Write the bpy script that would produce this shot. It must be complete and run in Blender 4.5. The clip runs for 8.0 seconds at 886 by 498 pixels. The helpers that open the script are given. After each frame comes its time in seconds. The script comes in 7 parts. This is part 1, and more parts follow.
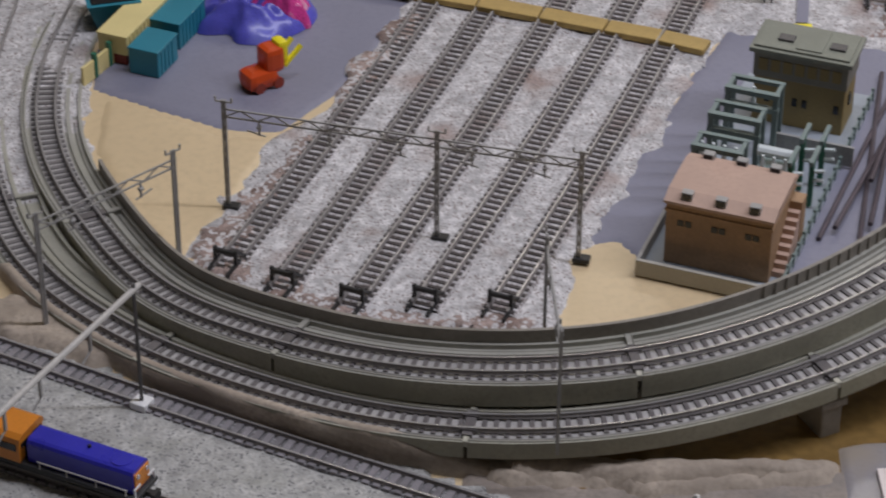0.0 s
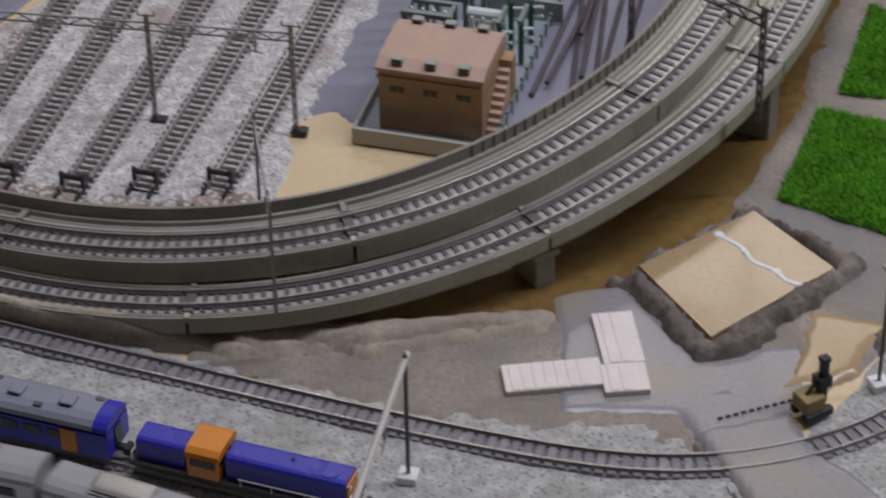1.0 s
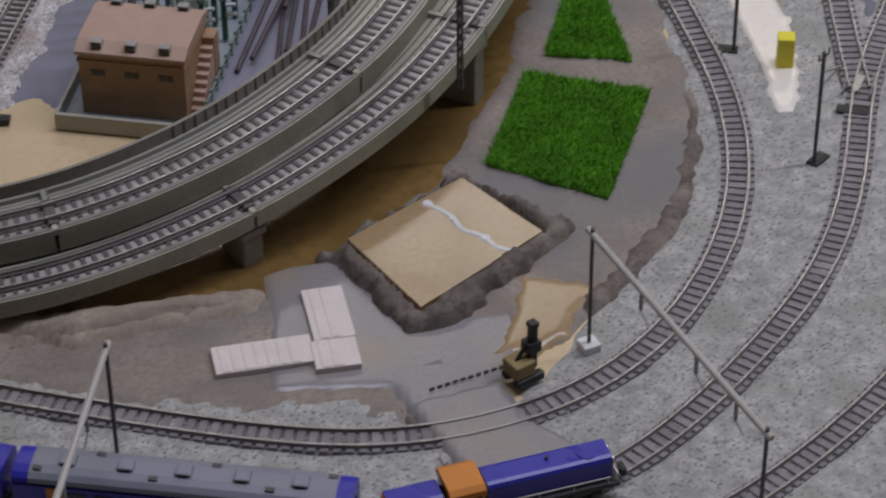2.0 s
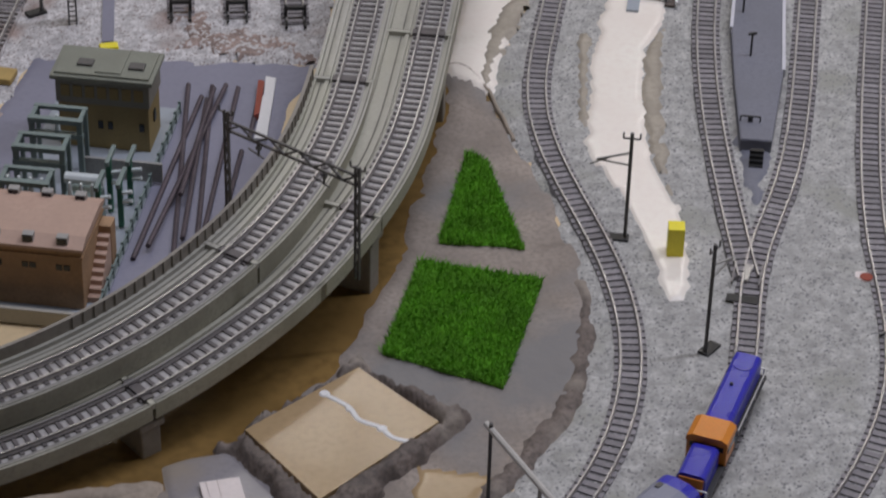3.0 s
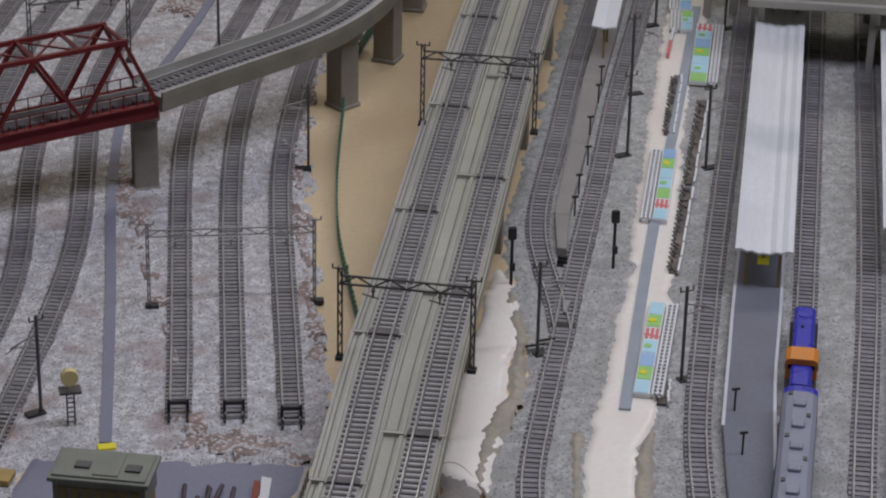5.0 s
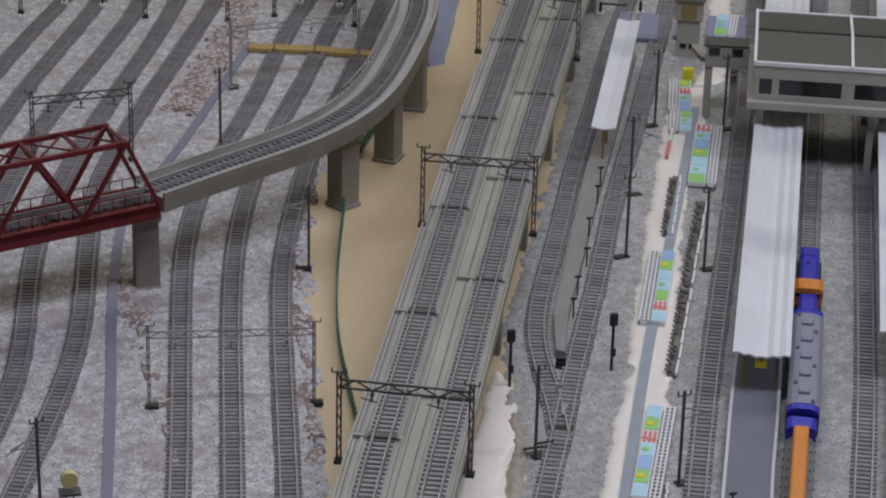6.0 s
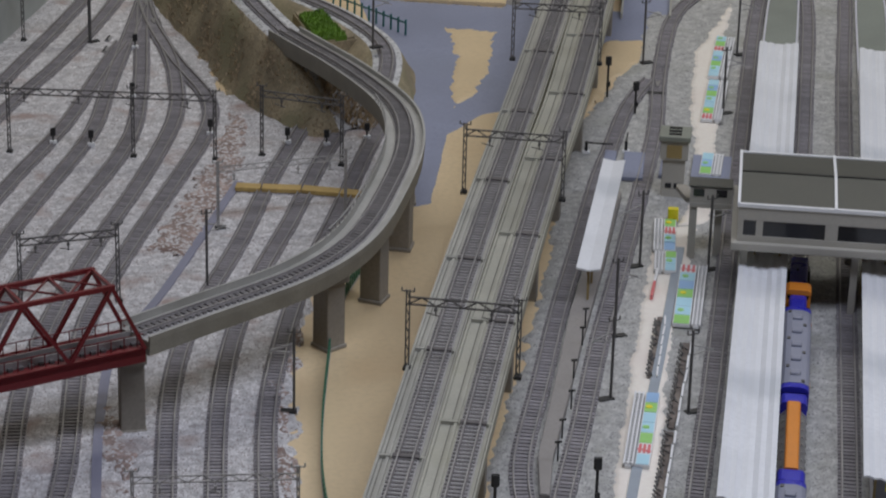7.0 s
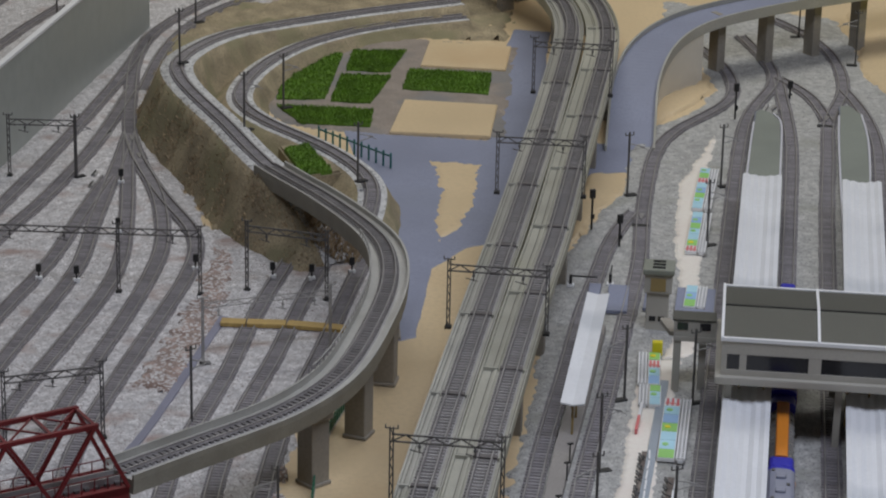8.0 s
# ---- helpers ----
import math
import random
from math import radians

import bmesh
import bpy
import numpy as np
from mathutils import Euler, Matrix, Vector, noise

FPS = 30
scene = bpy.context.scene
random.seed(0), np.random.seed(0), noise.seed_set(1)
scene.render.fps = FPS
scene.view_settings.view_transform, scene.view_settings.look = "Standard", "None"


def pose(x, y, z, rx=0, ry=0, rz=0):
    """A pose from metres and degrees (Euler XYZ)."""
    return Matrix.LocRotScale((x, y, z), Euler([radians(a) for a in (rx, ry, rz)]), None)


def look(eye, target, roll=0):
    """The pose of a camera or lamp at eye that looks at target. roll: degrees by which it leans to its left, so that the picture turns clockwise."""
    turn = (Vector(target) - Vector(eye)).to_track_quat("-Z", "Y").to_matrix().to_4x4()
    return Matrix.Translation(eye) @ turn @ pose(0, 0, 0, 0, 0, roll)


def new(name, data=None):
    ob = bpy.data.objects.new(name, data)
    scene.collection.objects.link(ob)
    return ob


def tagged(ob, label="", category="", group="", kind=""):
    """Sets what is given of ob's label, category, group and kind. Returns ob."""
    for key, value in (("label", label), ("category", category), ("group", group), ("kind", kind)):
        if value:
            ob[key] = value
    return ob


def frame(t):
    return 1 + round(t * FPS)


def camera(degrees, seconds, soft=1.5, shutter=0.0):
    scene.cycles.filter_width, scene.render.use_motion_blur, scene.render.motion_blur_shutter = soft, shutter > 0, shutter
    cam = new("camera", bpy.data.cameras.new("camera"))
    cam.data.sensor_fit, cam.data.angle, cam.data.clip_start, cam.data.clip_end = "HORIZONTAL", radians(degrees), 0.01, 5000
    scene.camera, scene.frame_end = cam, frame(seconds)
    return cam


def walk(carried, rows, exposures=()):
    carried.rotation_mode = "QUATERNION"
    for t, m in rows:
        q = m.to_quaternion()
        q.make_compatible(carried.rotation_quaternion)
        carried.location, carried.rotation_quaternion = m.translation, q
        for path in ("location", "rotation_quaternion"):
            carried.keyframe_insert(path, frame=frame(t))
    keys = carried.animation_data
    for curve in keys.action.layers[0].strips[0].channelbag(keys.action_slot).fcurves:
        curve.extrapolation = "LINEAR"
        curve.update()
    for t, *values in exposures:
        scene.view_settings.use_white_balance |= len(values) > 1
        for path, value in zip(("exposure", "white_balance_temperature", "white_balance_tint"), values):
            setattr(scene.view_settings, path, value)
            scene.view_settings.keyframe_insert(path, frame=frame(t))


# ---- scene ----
cam = camera(18.568, 8.0, soft=2.0, shutter=0.25)
# seconds, eye, target, roll
PATH = [
    (0.0, 0.2558, -0.1294, 0.7209, 0.2525, 0.8567, 0.0372, 0.258),
    (0.5, 0.2662, -0.1355, 0.7336, 0.3105, 0.8334, 0.0270, 0.070),
    (1.0, 0.3000, -0.1492, 0.7275, 0.3754, 0.8029, 0.0010, -1.055),
    (1.5, 0.3283, -0.1477, 0.7210, 0.4423, 0.7835, -0.0272, -1.310),
    (2.0, 0.3336, -0.1427, 0.7266, 0.5025, 0.7859, -0.0144, -0.532),
    (2.2, 0.3266, -0.1415, 0.7328, 0.5159, 0.7917, 0.0026, 0.491),
    (3.3, 0.3217, -0.1349, 0.7531, 0.5618, 0.8354, 0.0892, 1.438),
    (3.5, 0.3241, -0.1399, 0.7434, 0.5659, 0.8458, 0.1032, 1.406),
    (4.0, 0.3343, -0.1444, 0.7500, 0.5711, 0.8591, 0.1360, 1.242),
    (4.5, 0.3343, -0.1451, 0.7609, 0.5733, 0.8809, 0.1863, 1.090),
    (5.0, 0.3263, -0.1419, 0.7706, 0.5732, 0.8957, 0.2207, 1.228),
    (6.5, 0.3285, -0.1463, 0.7930, 0.5787, 0.9172, 0.2968, 1.451),
    (7.0, 0.3320, -0.1458, 0.8021, 0.5876, 0.9288, 0.3331, 1.461),
    (7.5, 0.3350, -0.1484, 0.8098, 0.5967, 0.9357, 0.3668, 1.256),
    (8.0, 0.3369, -0.1477, 0.8122, 0.5996, 0.9459, 0.3938, 1.227),
]
walk(cam, [(t, look((a, b, c), (d, e, f), r)) for t, a, b, c, d, e, f, r in PATH],
     exposures=[(0.0, 0.20, 6680, 13), (0.6, 0.15, 6650, 13), (1.5, -0.06, 6560, 13), (2.0, -0.26, 6560, 14), (3.5, -0.11, 6540, 14), (5.0, -0.33, 6370, 14), (8.0, -0.20, 6220, 10)])

# ---- light: ceiling tubes of the exhibition room ----
world = bpy.data.worlds.new("world")
scene.world = world
world.use_nodes = True
world.node_tree.nodes["Background"].inputs[0].default_value = (0.9, 0.95, 1, 1)
world.node_tree.nodes["Background"].inputs[1].default_value = 0.05


def tube_lamp(x, y, z, sx, sy, watts, tone):
    data = bpy.data.lights.new("ceiling_tube", "AREA")
    data.shape, data.size, data.size_y, data.energy, data.color = "RECTANGLE", sx, sy, watts, tone
    ob = new("ceiling_tube", data)
    ob.location = (x, y, z)


COOL, WARM = (0.94, 0.98, 1.13), (1.03, 1.0, 0.92)
for lx in (0.75, 2.00):
    tube_lamp(lx, 0.85, 1.62, 1.15, 0.06, 12.4, COOL)
    tube_lamp(lx, 2.86, 1.62, 1.15, 0.06, 9.2, WARM)
    tube_lamp(lx, 3.95, 1.62, 1.15, 0.06, 1.2, WARM)


# ---- materials ----
def mat(name, base, rough=0.6, metal=0.0, vary=0.25, scale=60.0, fine=900.0, bump=0.0, tint=None, tint_scale=14.0, tint_at=0.58,
        speck=None, speck_scale=500.0, speck_at=0.1, random_by="", spec=0.5, bump_scale=None):
    m = bpy.data.materials.new(name)
    m.use_nodes = True
    nt = m.node_tree
    bsdf = nt.nodes["Principled BSDF"]
    bsdf.inputs["Roughness"].default_value = rough
    bsdf.inputs["Metallic"].default_value = metal
    bsdf.inputs["Specular IOR Level"].default_value = spec
    pos = nt.nodes.new("ShaderNodeNewGeometry").outputs["Position"] if random_by == "world" else nt.nodes.new("ShaderNodeTexCoord").outputs["Object"]

    def tex(s, detail=3.0):
        n = nt.nodes.new("ShaderNodeTexNoise")
        n.inputs["Scale"].default_value, n.inputs["Detail"].default_value = s, detail
        nt.links.new(pos, n.inputs["Vector"])
        return n.outputs["Fac"]

    def mix(fac, a, b):
        n = nt.nodes.new("ShaderNodeMix")
        n.data_type = "RGBA"
        nt.links.new(fac, n.inputs["Factor"])
        for k, v in (("A", a), ("B", b)):
            sock = [i for i in n.inputs if i.name == k and i.type == "RGBA"][0]
            if isinstance(v, tuple):
                sock.default_value = (*v, 1)
            else:
                nt.links.new(v, sock)
        return [o for o in n.outputs if o.type == "RGBA"][0]

    def ramp(fac, lo, hi):
        n = nt.nodes.new("ShaderNodeMapRange")
        n.inputs["From Min"].default_value, n.inputs["From Max"].default_value = lo, hi
        nt.links.new(fac, n.inputs["Value"])
        return n.outputs["Result"]

    low = tuple(c * (1 - vary) for c in base)
    high = tuple(min(0.95, c * (1 + vary)) for c in base)
    coarse, grain = tex(scale), tex(fine, 2.0)
    col = mix(ramp(coarse, 0.3, 0.7), low, high)
    col = mix(ramp(grain, 0.42, 0.8), col, tuple(c * (1 - vary * 1.3) for c in base))
    if tint:
        col = mix(ramp(tex(tint_scale, 5.0), tint_at, tint_at + 0.14), col, tint)
    if speck:
        v = nt.nodes.new("ShaderNodeTexVoronoi")
        v.inputs["Scale"].default_value = speck_scale
        nt.links.new(pos, v.inputs["Vector"])
        sep = nt.nodes.new("ShaderNodeSeparateColor")
        nt.links.new(v.outputs["Color"], sep.inputs[0])
        col = mix(ramp(sep.outputs[0], 1 - speck_at - 0.02, 1 - speck_at), col, speck)
    if random_by == "object":
        info = nt.nodes.new("ShaderNodeObjectInfo").outputs["Random"]
        col = mix(ramp(info, 0.0, 2.2), col, tuple(c * 0.5 for c in base))
    elif random_by == "island":
        info = nt.nodes.new("ShaderNodeNewGeometry").outputs["Random Per Island"]
        col = mix(ramp(info, 0.0, 1.6), col, tuple(c * 0.45 for c in base))
    nt.links.new(col, bsdf.inputs["Base Color"])
    rr = ramp(coarse, 0.2, 0.8)
    rn = nt.nodes.new("ShaderNodeMath")
    rn.operation = "MULTIPLY_ADD"
    rn.inputs[1].default_value, rn.inputs[2].default_value = 0.16 * rough, rough * 0.92
    nt.links.new(rr, rn.inputs[0])
    nt.links.new(rn.outputs[0], bsdf.inputs["Roughness"])
    if bump:
        b = nt.nodes.new("ShaderNodeBump")
        b.inputs["Strength"].default_value, b.inputs["Distance"].default_value = bump, 0.0008
        nt.links.new(tex(bump_scale or fine, 3.0), b.inputs["Height"])
        nt.links.new(b.outputs[0], bsdf.inputs["Normal"])
    return m


M = {}
M["yard_ballast"] = mat("yard_ballast", (0.60, 0.585, 0.58), 0.9, vary=0.32, scale=170, fine=620, bump=1.0, tint=(0.37, 0.29, 0.26), tint_scale=26, tint_at=0.57, speck=(0.27, 0.23, 0.215), speck_scale=1050, speck_at=0.11)
M["yard_ballast_brown"] = mat("yard_ballast_brown", (0.37, 0.285, 0.25), 0.9, vary=0.4, scale=110, fine=700, bump=1.0, tint=(0.21, 0.145, 0.12), tint_scale=40, tint_at=0.52, speck=(0.58, 0.56, 0.55), speck_scale=520, speck_at=0.30)
M["grey_ballast"] = mat("grey_ballast", (0.45, 0.445, 0.42), 0.9, vary=0.27, scale=150, fine=560, bump=1.0, tint=(0.34, 0.34, 0.30), tint_scale=24, tint_at=0.56, speck=(0.22, 0.22, 0.215), speck_scale=900, speck_at=0.085)
M["far_ballast"] = mat("far_ballast", (0.60, 0.60, 0.59), 0.9, vary=0.2, scale=90, fine=600, bump=0.8, speck=(0.2, 0.2, 0.2), speck_scale=520, speck_at=0.1)
M["plywood"] = mat("plywood", (0.68, 0.53, 0.32), 0.42, vary=0.07, scale=9, fine=240, bump=0.05, tint=(0.60, 0.43, 0.24), tint_scale=5)
M["pale_wood"] = mat("pale_wood", (0.95, 0.865, 0.765), 0.25, vary=0.05, scale=20, fine=260, bump=0.06, tint=(0.84, 0.72, 0.58), tint_scale=16, tint_at=0.64)
M["varnish"] = mat("varnish", (0.22, 0.135, 0.045), 0.25, vary=0.25, scale=14, fine=160, bump=0.08)
M["grey_card"] = mat("grey_card", (0.235, 0.235, 0.30), 0.55, vary=0.08, scale=12, fine=400, tint=(0.20, 0.20, 0.25), tint_scale=9, bump=0.05)
M["asphalt"] = mat("asphalt", (0.25, 0.27, 0.36), 0.6, vary=0.10, scale=12, fine=400, bump=0.05, tint=(0.22, 0.24, 0.31), tint_scale=6)
M["earth"] = mat("earth", (0.30, 0.255, 0.215), 0.75, vary=0.22, scale=40, fine=420, bump=0.7, tint=(0.22, 0.21, 0.20), tint_scale=12, tint_at=0.5, bump_scale=160)
M["earth_dark"] = mat("earth_dark", (0.165, 0.135, 0.115), 0.8, vary=0.4, scale=90, fine=420, bump=1.0, tint=(0.30, 0.26, 0.215), tint_scale=34, tint_at=0.55, bump_scale=220)
M["bank_clay"] = mat("bank_clay", (0.40, 0.335, 0.265), 0.8, vary=0.2, scale=50, fine=420, bump=0.8, tint=(0.31, 0.255, 0.20), tint_scale=18, tint_at=0.52, bump_scale=180)
M["hill_dirt"] = mat("hill_dirt", (0.35, 0.29, 0.185), 0.9, vary=0.35, scale=35, fine=500, bump=1.0, tint=(0.25, 0.225, 0.13), tint_scale=14, tint_at=0.5)
M["dry_grass"] = mat("dry_grass", (0.52, 0.40, 0.25), 0.8, vary=0.3, random_by="island")
M["main_bed"] = mat("main_bed", (0.17, 0.165, 0.165), 0.85, vary=0.3, scale=200, fine=900, bump=0.6, speck=(0.34, 0.34, 0.34), speck_scale=900, speck_at=0.16)
M["yard_bed"] = mat("yard_bed", (0.36, 0.34, 0.335), 0.9, vary=0.3, scale=150, fine=800, bump=0.8, tint=(0.22, 0.18, 0.165), tint_scale=24, speck=(0.16, 0.14, 0.13), speck_scale=760, speck_at=0.16)
# Platform grey with the light's greenish cast mixed into the colour.
M["platform_green"] = mat("platform_green", (0.23, 0.25, 0.215), 0.6, vary=0.1, scale=25, fine=500, bump=0.05)
M["ramp_wall"] = mat("ramp_wall", (0.70, 0.66, 0.56), 0.5, vary=0.06, scale=20, tint=(0.60, 0.56, 0.46), tint_scale=12)
M["deck_sleeper"] = mat("deck_sleeper", (0.215, 0.20, 0.195), 0.7, vary=0.2, scale=300, fine=1200, random_by="island", bump=0.2)
M["sleeper"] = mat("sleeper", (0.31, 0.29, 0.30), 0.6, vary=0.2, scale=300, fine=1200, random_by="island", bump=0.2)
M["sleeper_piece"] = mat("sleeper_piece", (0.155, 0.14, 0.135), 0.6, vary=0.2, scale=300, fine=1200, random_by="object", bump=0.2)
M["rail_side"] = mat("rail_side", (0.27, 0.25, 0.24), 0.55, metal=0.1, vary=0.2, scale=80)
M["rail_top"] = mat("rail_top", (0.40, 0.385, 0.37), 0.30, metal=0.35, vary=0.15, scale=60)
M["concrete"] = mat("concrete", (0.45, 0.44, 0.385), 0.36, vary=0.12, scale=30, fine=500, bump=0.12, tint=(0.38, 0.375, 0.30), tint_scale=12, tint_at=0.52, random_by="object")
M["concrete_olive"] = mat("concrete_olive", (0.45, 0.44, 0.365), 0.36, vary=0.12, scale=30, fine=500, bump=0.12, tint=(0.38, 0.37, 0.28), tint_scale=12, tint_at=0.54, random_by="object")
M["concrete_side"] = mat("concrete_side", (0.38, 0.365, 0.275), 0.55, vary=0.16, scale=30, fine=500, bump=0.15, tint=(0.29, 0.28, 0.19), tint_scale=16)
M["slab_dark"] = mat("slab_dark", (0.46, 0.445, 0.425), 0.3, vary=0.15, scale=60, fine=700, bump=0.15)
M["olive"] = mat("olive", (0.29, 0.265, 0.225), 0.6, vary=0.14, scale=40, fine=400)
M["pier"] = mat("pier", (0.29, 0.265, 0.22), 0.7, vary=0.15, scale=30, fine=400, bump=0.15)
M["mast"] = mat("mast", (0.10, 0.095, 0.09), 0.5, vary=0.2, scale=60)
M["mast_grey"] = mat("mast_grey", (0.36, 0.35, 0.33), 0.5, vary=0.15, scale=60)
M["pole_light"] = mat("pole_light", (0.52, 0.50, 0.46), 0.5, vary=0.1, scale=60)
M["black"] = mat("black", (0.02, 0.02, 0.02), 0.5, vary=0.3)
M["red"] = mat("red", (0.155, 0.010, 0.014), 0.35, vary=0.2, scale=50)
M["silver"] = mat("silver", (0.75, 0.75, 0.77), 0.25, metal=0.8, vary=0.05)
M["white"] = mat("white", (0.80, 0.80, 0.79), 0.5, vary=0.05, scale=30)
M["canopy"] = mat("canopy", (0.77, 0.78, 0.79), 0.45, vary=0.05, scale=24, fine=300, tint=(0.60, 0.62, 0.64), tint_scale=10)
M["platform"] = mat("platform", (0.185, 0.19, 0.225), 0.6, vary=0.1, scale=25, fine=500, bump=0.05)
M["platform_tan"] = mat("platform_tan", (0.29, 0.27, 0.25), 0.6, vary=0.1, scale=25, fine=500, bump=0.05)
M["tile_white"] = mat("tile_white", (0.62, 0.62, 0.66), 0.35, vary=0.05)
M["brick_tan"] = mat("brick_tan", (0.40, 0.25, 0.14), 0.7, vary=0.15, scale=80, fine=500, bump=0.2)
M["roof_pink"] = mat("roof_pink", (0.52, 0.36, 0.28), 0.7, vary=0.08, scale=40, fine=400, tint=(0.45, 0.30, 0.23), tint_scale=20)
M["ochre"] = mat("ochre", (0.34, 0.25, 0.10), 0.6, vary=0.15, scale=60)
M["roof_olive"] = mat("roof_olive", (0.24, 0.25, 0.20), 0.6, vary=0.12, scale=50)
M["grey_green"] = mat("grey_green", (0.20, 0.26, 0.245), 0.5, vary=0.12, scale=50)
M["insulator"] = mat("insulator", (0.72, 0.78, 0.78), 0.25, vary=0.05)
M["window"] = mat("window", (0.02, 0.02, 0.022), 0.12, vary=0.2)
M["grass"] = mat("grass", (0.11, 0.34, 0.015), 0.8, vary=0.3, scale=60, fine=600, bump=0.6, tint=(0.09, 0.25, 0.02), tint_scale=50)
M["grass_blade"] = mat("grass_blade", (0.16, 0.47, 0.018), 0.7, vary=0.3, scale=60, random_by="island")
M["crop"] = mat("crop", (0.10, 0.20, 0.014), 0.8, vary=0.3, scale=60, fine=600, bump=0.6)
M["crop_blade"] = mat("crop_blade", (0.17, 0.32, 0.022), 0.7, vary=0.3, random_by="island")
M["board_yellow"] = mat("board_yellow", (0.48, 0.33, 0.11), 0.6, vary=0.15, scale=40, fine=300)
M["pale_block"] = mat("pale_block", (0.80, 0.72, 0.68), 0.5, vary=0.06, scale=80, fine=400)
M["pond_water"] = mat("pond_water", (0.42, 0.30, 0.165), 0.22, vary=0.08, scale=20, fine=300)
M["loco_blue"] = mat("loco_blue", (0.035, 0.035, 0.42), 0.28, vary=0.08, scale=40)
M["loco_orange"] = mat("loco_orange", (0.72, 0.25, 0.03), 0.35, vary=0.08, scale=40)
M["roof_grey"] = mat("roof_grey", (0.26, 0.27, 0.33), 0.35, vary=0.06, scale=40)
M["roof_silver"] = mat("roof_silver", (0.36, 0.36, 0.37), 0.35, vary=0.08, scale=40)
M["steel_side"] = mat("steel_side", (0.50, 0.50, 0.50), 0.3, metal=0.7, vary=0.05)
M["dark_under"] = mat("dark_under", (0.04, 0.04, 0.04), 0.6, vary=0.2)
M["yellow"] = mat("yellow", (0.88, 0.76, 0.02), 0.4, vary=0.06)
M["teal"] = mat("teal", (0.02, 0.22, 0.30), 0.4, vary=0.08)
M["cream"] = mat("cream", (0.78, 0.66, 0.30), 0.4, vary=0.06)
M["toy_red"] = mat("toy_red", (0.62, 0.07, 0.01), 0.35, vary=0.06)
M["brick_red"] = mat("brick_red", (0.28, 0.04, 0.02), 0.5, vary=0.1)
M["bag"] = mat("bag", (0.11, 0.11, 0.55), 0.3, vary=0.2, scale=30, tint=(0.22, 0.24, 0.65), tint_scale=20)
M["bag_pink"] = mat("bag_pink", (0.72, 0.06, 0.30), 0.25, vary=0.3, scale=90, tint=(0.85, 0.55, 0.65), tint_scale=90)
M["green_fence"] = mat("green_fence", (0.03, 0.17, 0.10), 0.5, vary=0.15)
M["teal_fence"] = mat("teal_fence", (0.02, 0.15, 0.15), 0.5, vary=0.15)
M["log"] = mat("log", (0.09, 0.07, 0.08), 0.6, vary=0.3, scale=120)
M["p_cyan"] = mat("p_cyan", (0.50, 0.78, 0.88), 0.3, vary=0.05)
M["p_blue"] = mat("p_blue", (0.36, 0.56, 0.82), 0.3, vary=0.05)
M["p_green"] = mat("p_green", (0.36, 0.70, 0.20), 0.3, vary=0.05)
M["p_red"] = mat("p_red", (0.75, 0.20, 0.20), 0.3, vary=0.05)
M["strip_grey"] = mat("strip_grey", (0.33, 0.37, 0.41), 0.5, vary=0.08)
M["backdrop"] = mat("backdrop", (0.36, 0.38, 0.35), 0.4, vary=0.06, scale=6, fine=60)
M["station_wall"] = mat("station_wall", (0.43, 0.41, 0.355), 0.55, vary=0.08, scale=30)
M["station_roof"] = mat("station_roof", (0.075, 0.075, 0.06), 0.5, vary=0.12, scale=30)
M["glue"] = mat("glue", (0.40, 0.355, 0.285), 0.5, vary=0.15, scale=60, fine=400, bump=0.2)
M["dusty_card"] = mat("dusty_card", (0.30, 0.285, 0.295), 0.3, vary=0.12, scale=20, fine=400, tint=(0.33, 0.285, 0.235), tint_scale=16, tint_at=0.5, bump=0.06)
M["yard_tie"] = mat("yard_tie", (0.085, 0.07, 0.066), 0.7, vary=0.3, scale=300, fine=1200, random_by="island", bump=0.2)
M["front_bed"] = mat("front_bed", (0.54, 0.52, 0.515), 0.9, vary=0.35, scale=200, fine=700, bump=1.0, tint=(0.32, 0.25, 0.22), tint_scale=26, tint_at=0.55, speck=(0.2, 0.17, 0.16), speck_scale=900, speck_at=0.16)
M["seam"] = mat("seam", (0.16, 0.155, 0.13), 0.6, vary=0.2)
M["viaduct_grey"] = mat("viaduct_grey", (0.42, 0.41, 0.37), 0.5, vary=0.12, scale=30, fine=500, bump=0.12, tint=(0.33, 0.32, 0.28), tint_scale=14, tint_at=0.55)
M["olive_band"] = mat("olive_band", (0.27, 0.255, 0.205), 0.5, vary=0.14, scale=60)
M["room_wall"] = mat("room_wall", (0.55, 0.53, 0.50), 0.8, vary=0.05, scale=2, fine=60)
M["room_floor"] = mat("room_floor", (0.22, 0.21, 0.20), 0.6, vary=0.1, scale=3, fine=60)


# ---- mesh helpers ----
def part(name, bm, material, parent=None, label="", smooth=False):
    me = bpy.data.meshes.new(name)
    bm.to_mesh(me)
    bm.free()
    for one in (material if isinstance(material, (list, tuple)) else [material]):
        me.materials.append(M[one])
    if smooth:
        for p in me.polygons:
            p.use_smooth = True
    ob = new(name, me)
    if parent:
        ob.parent = parent
    return tagged(ob, label)


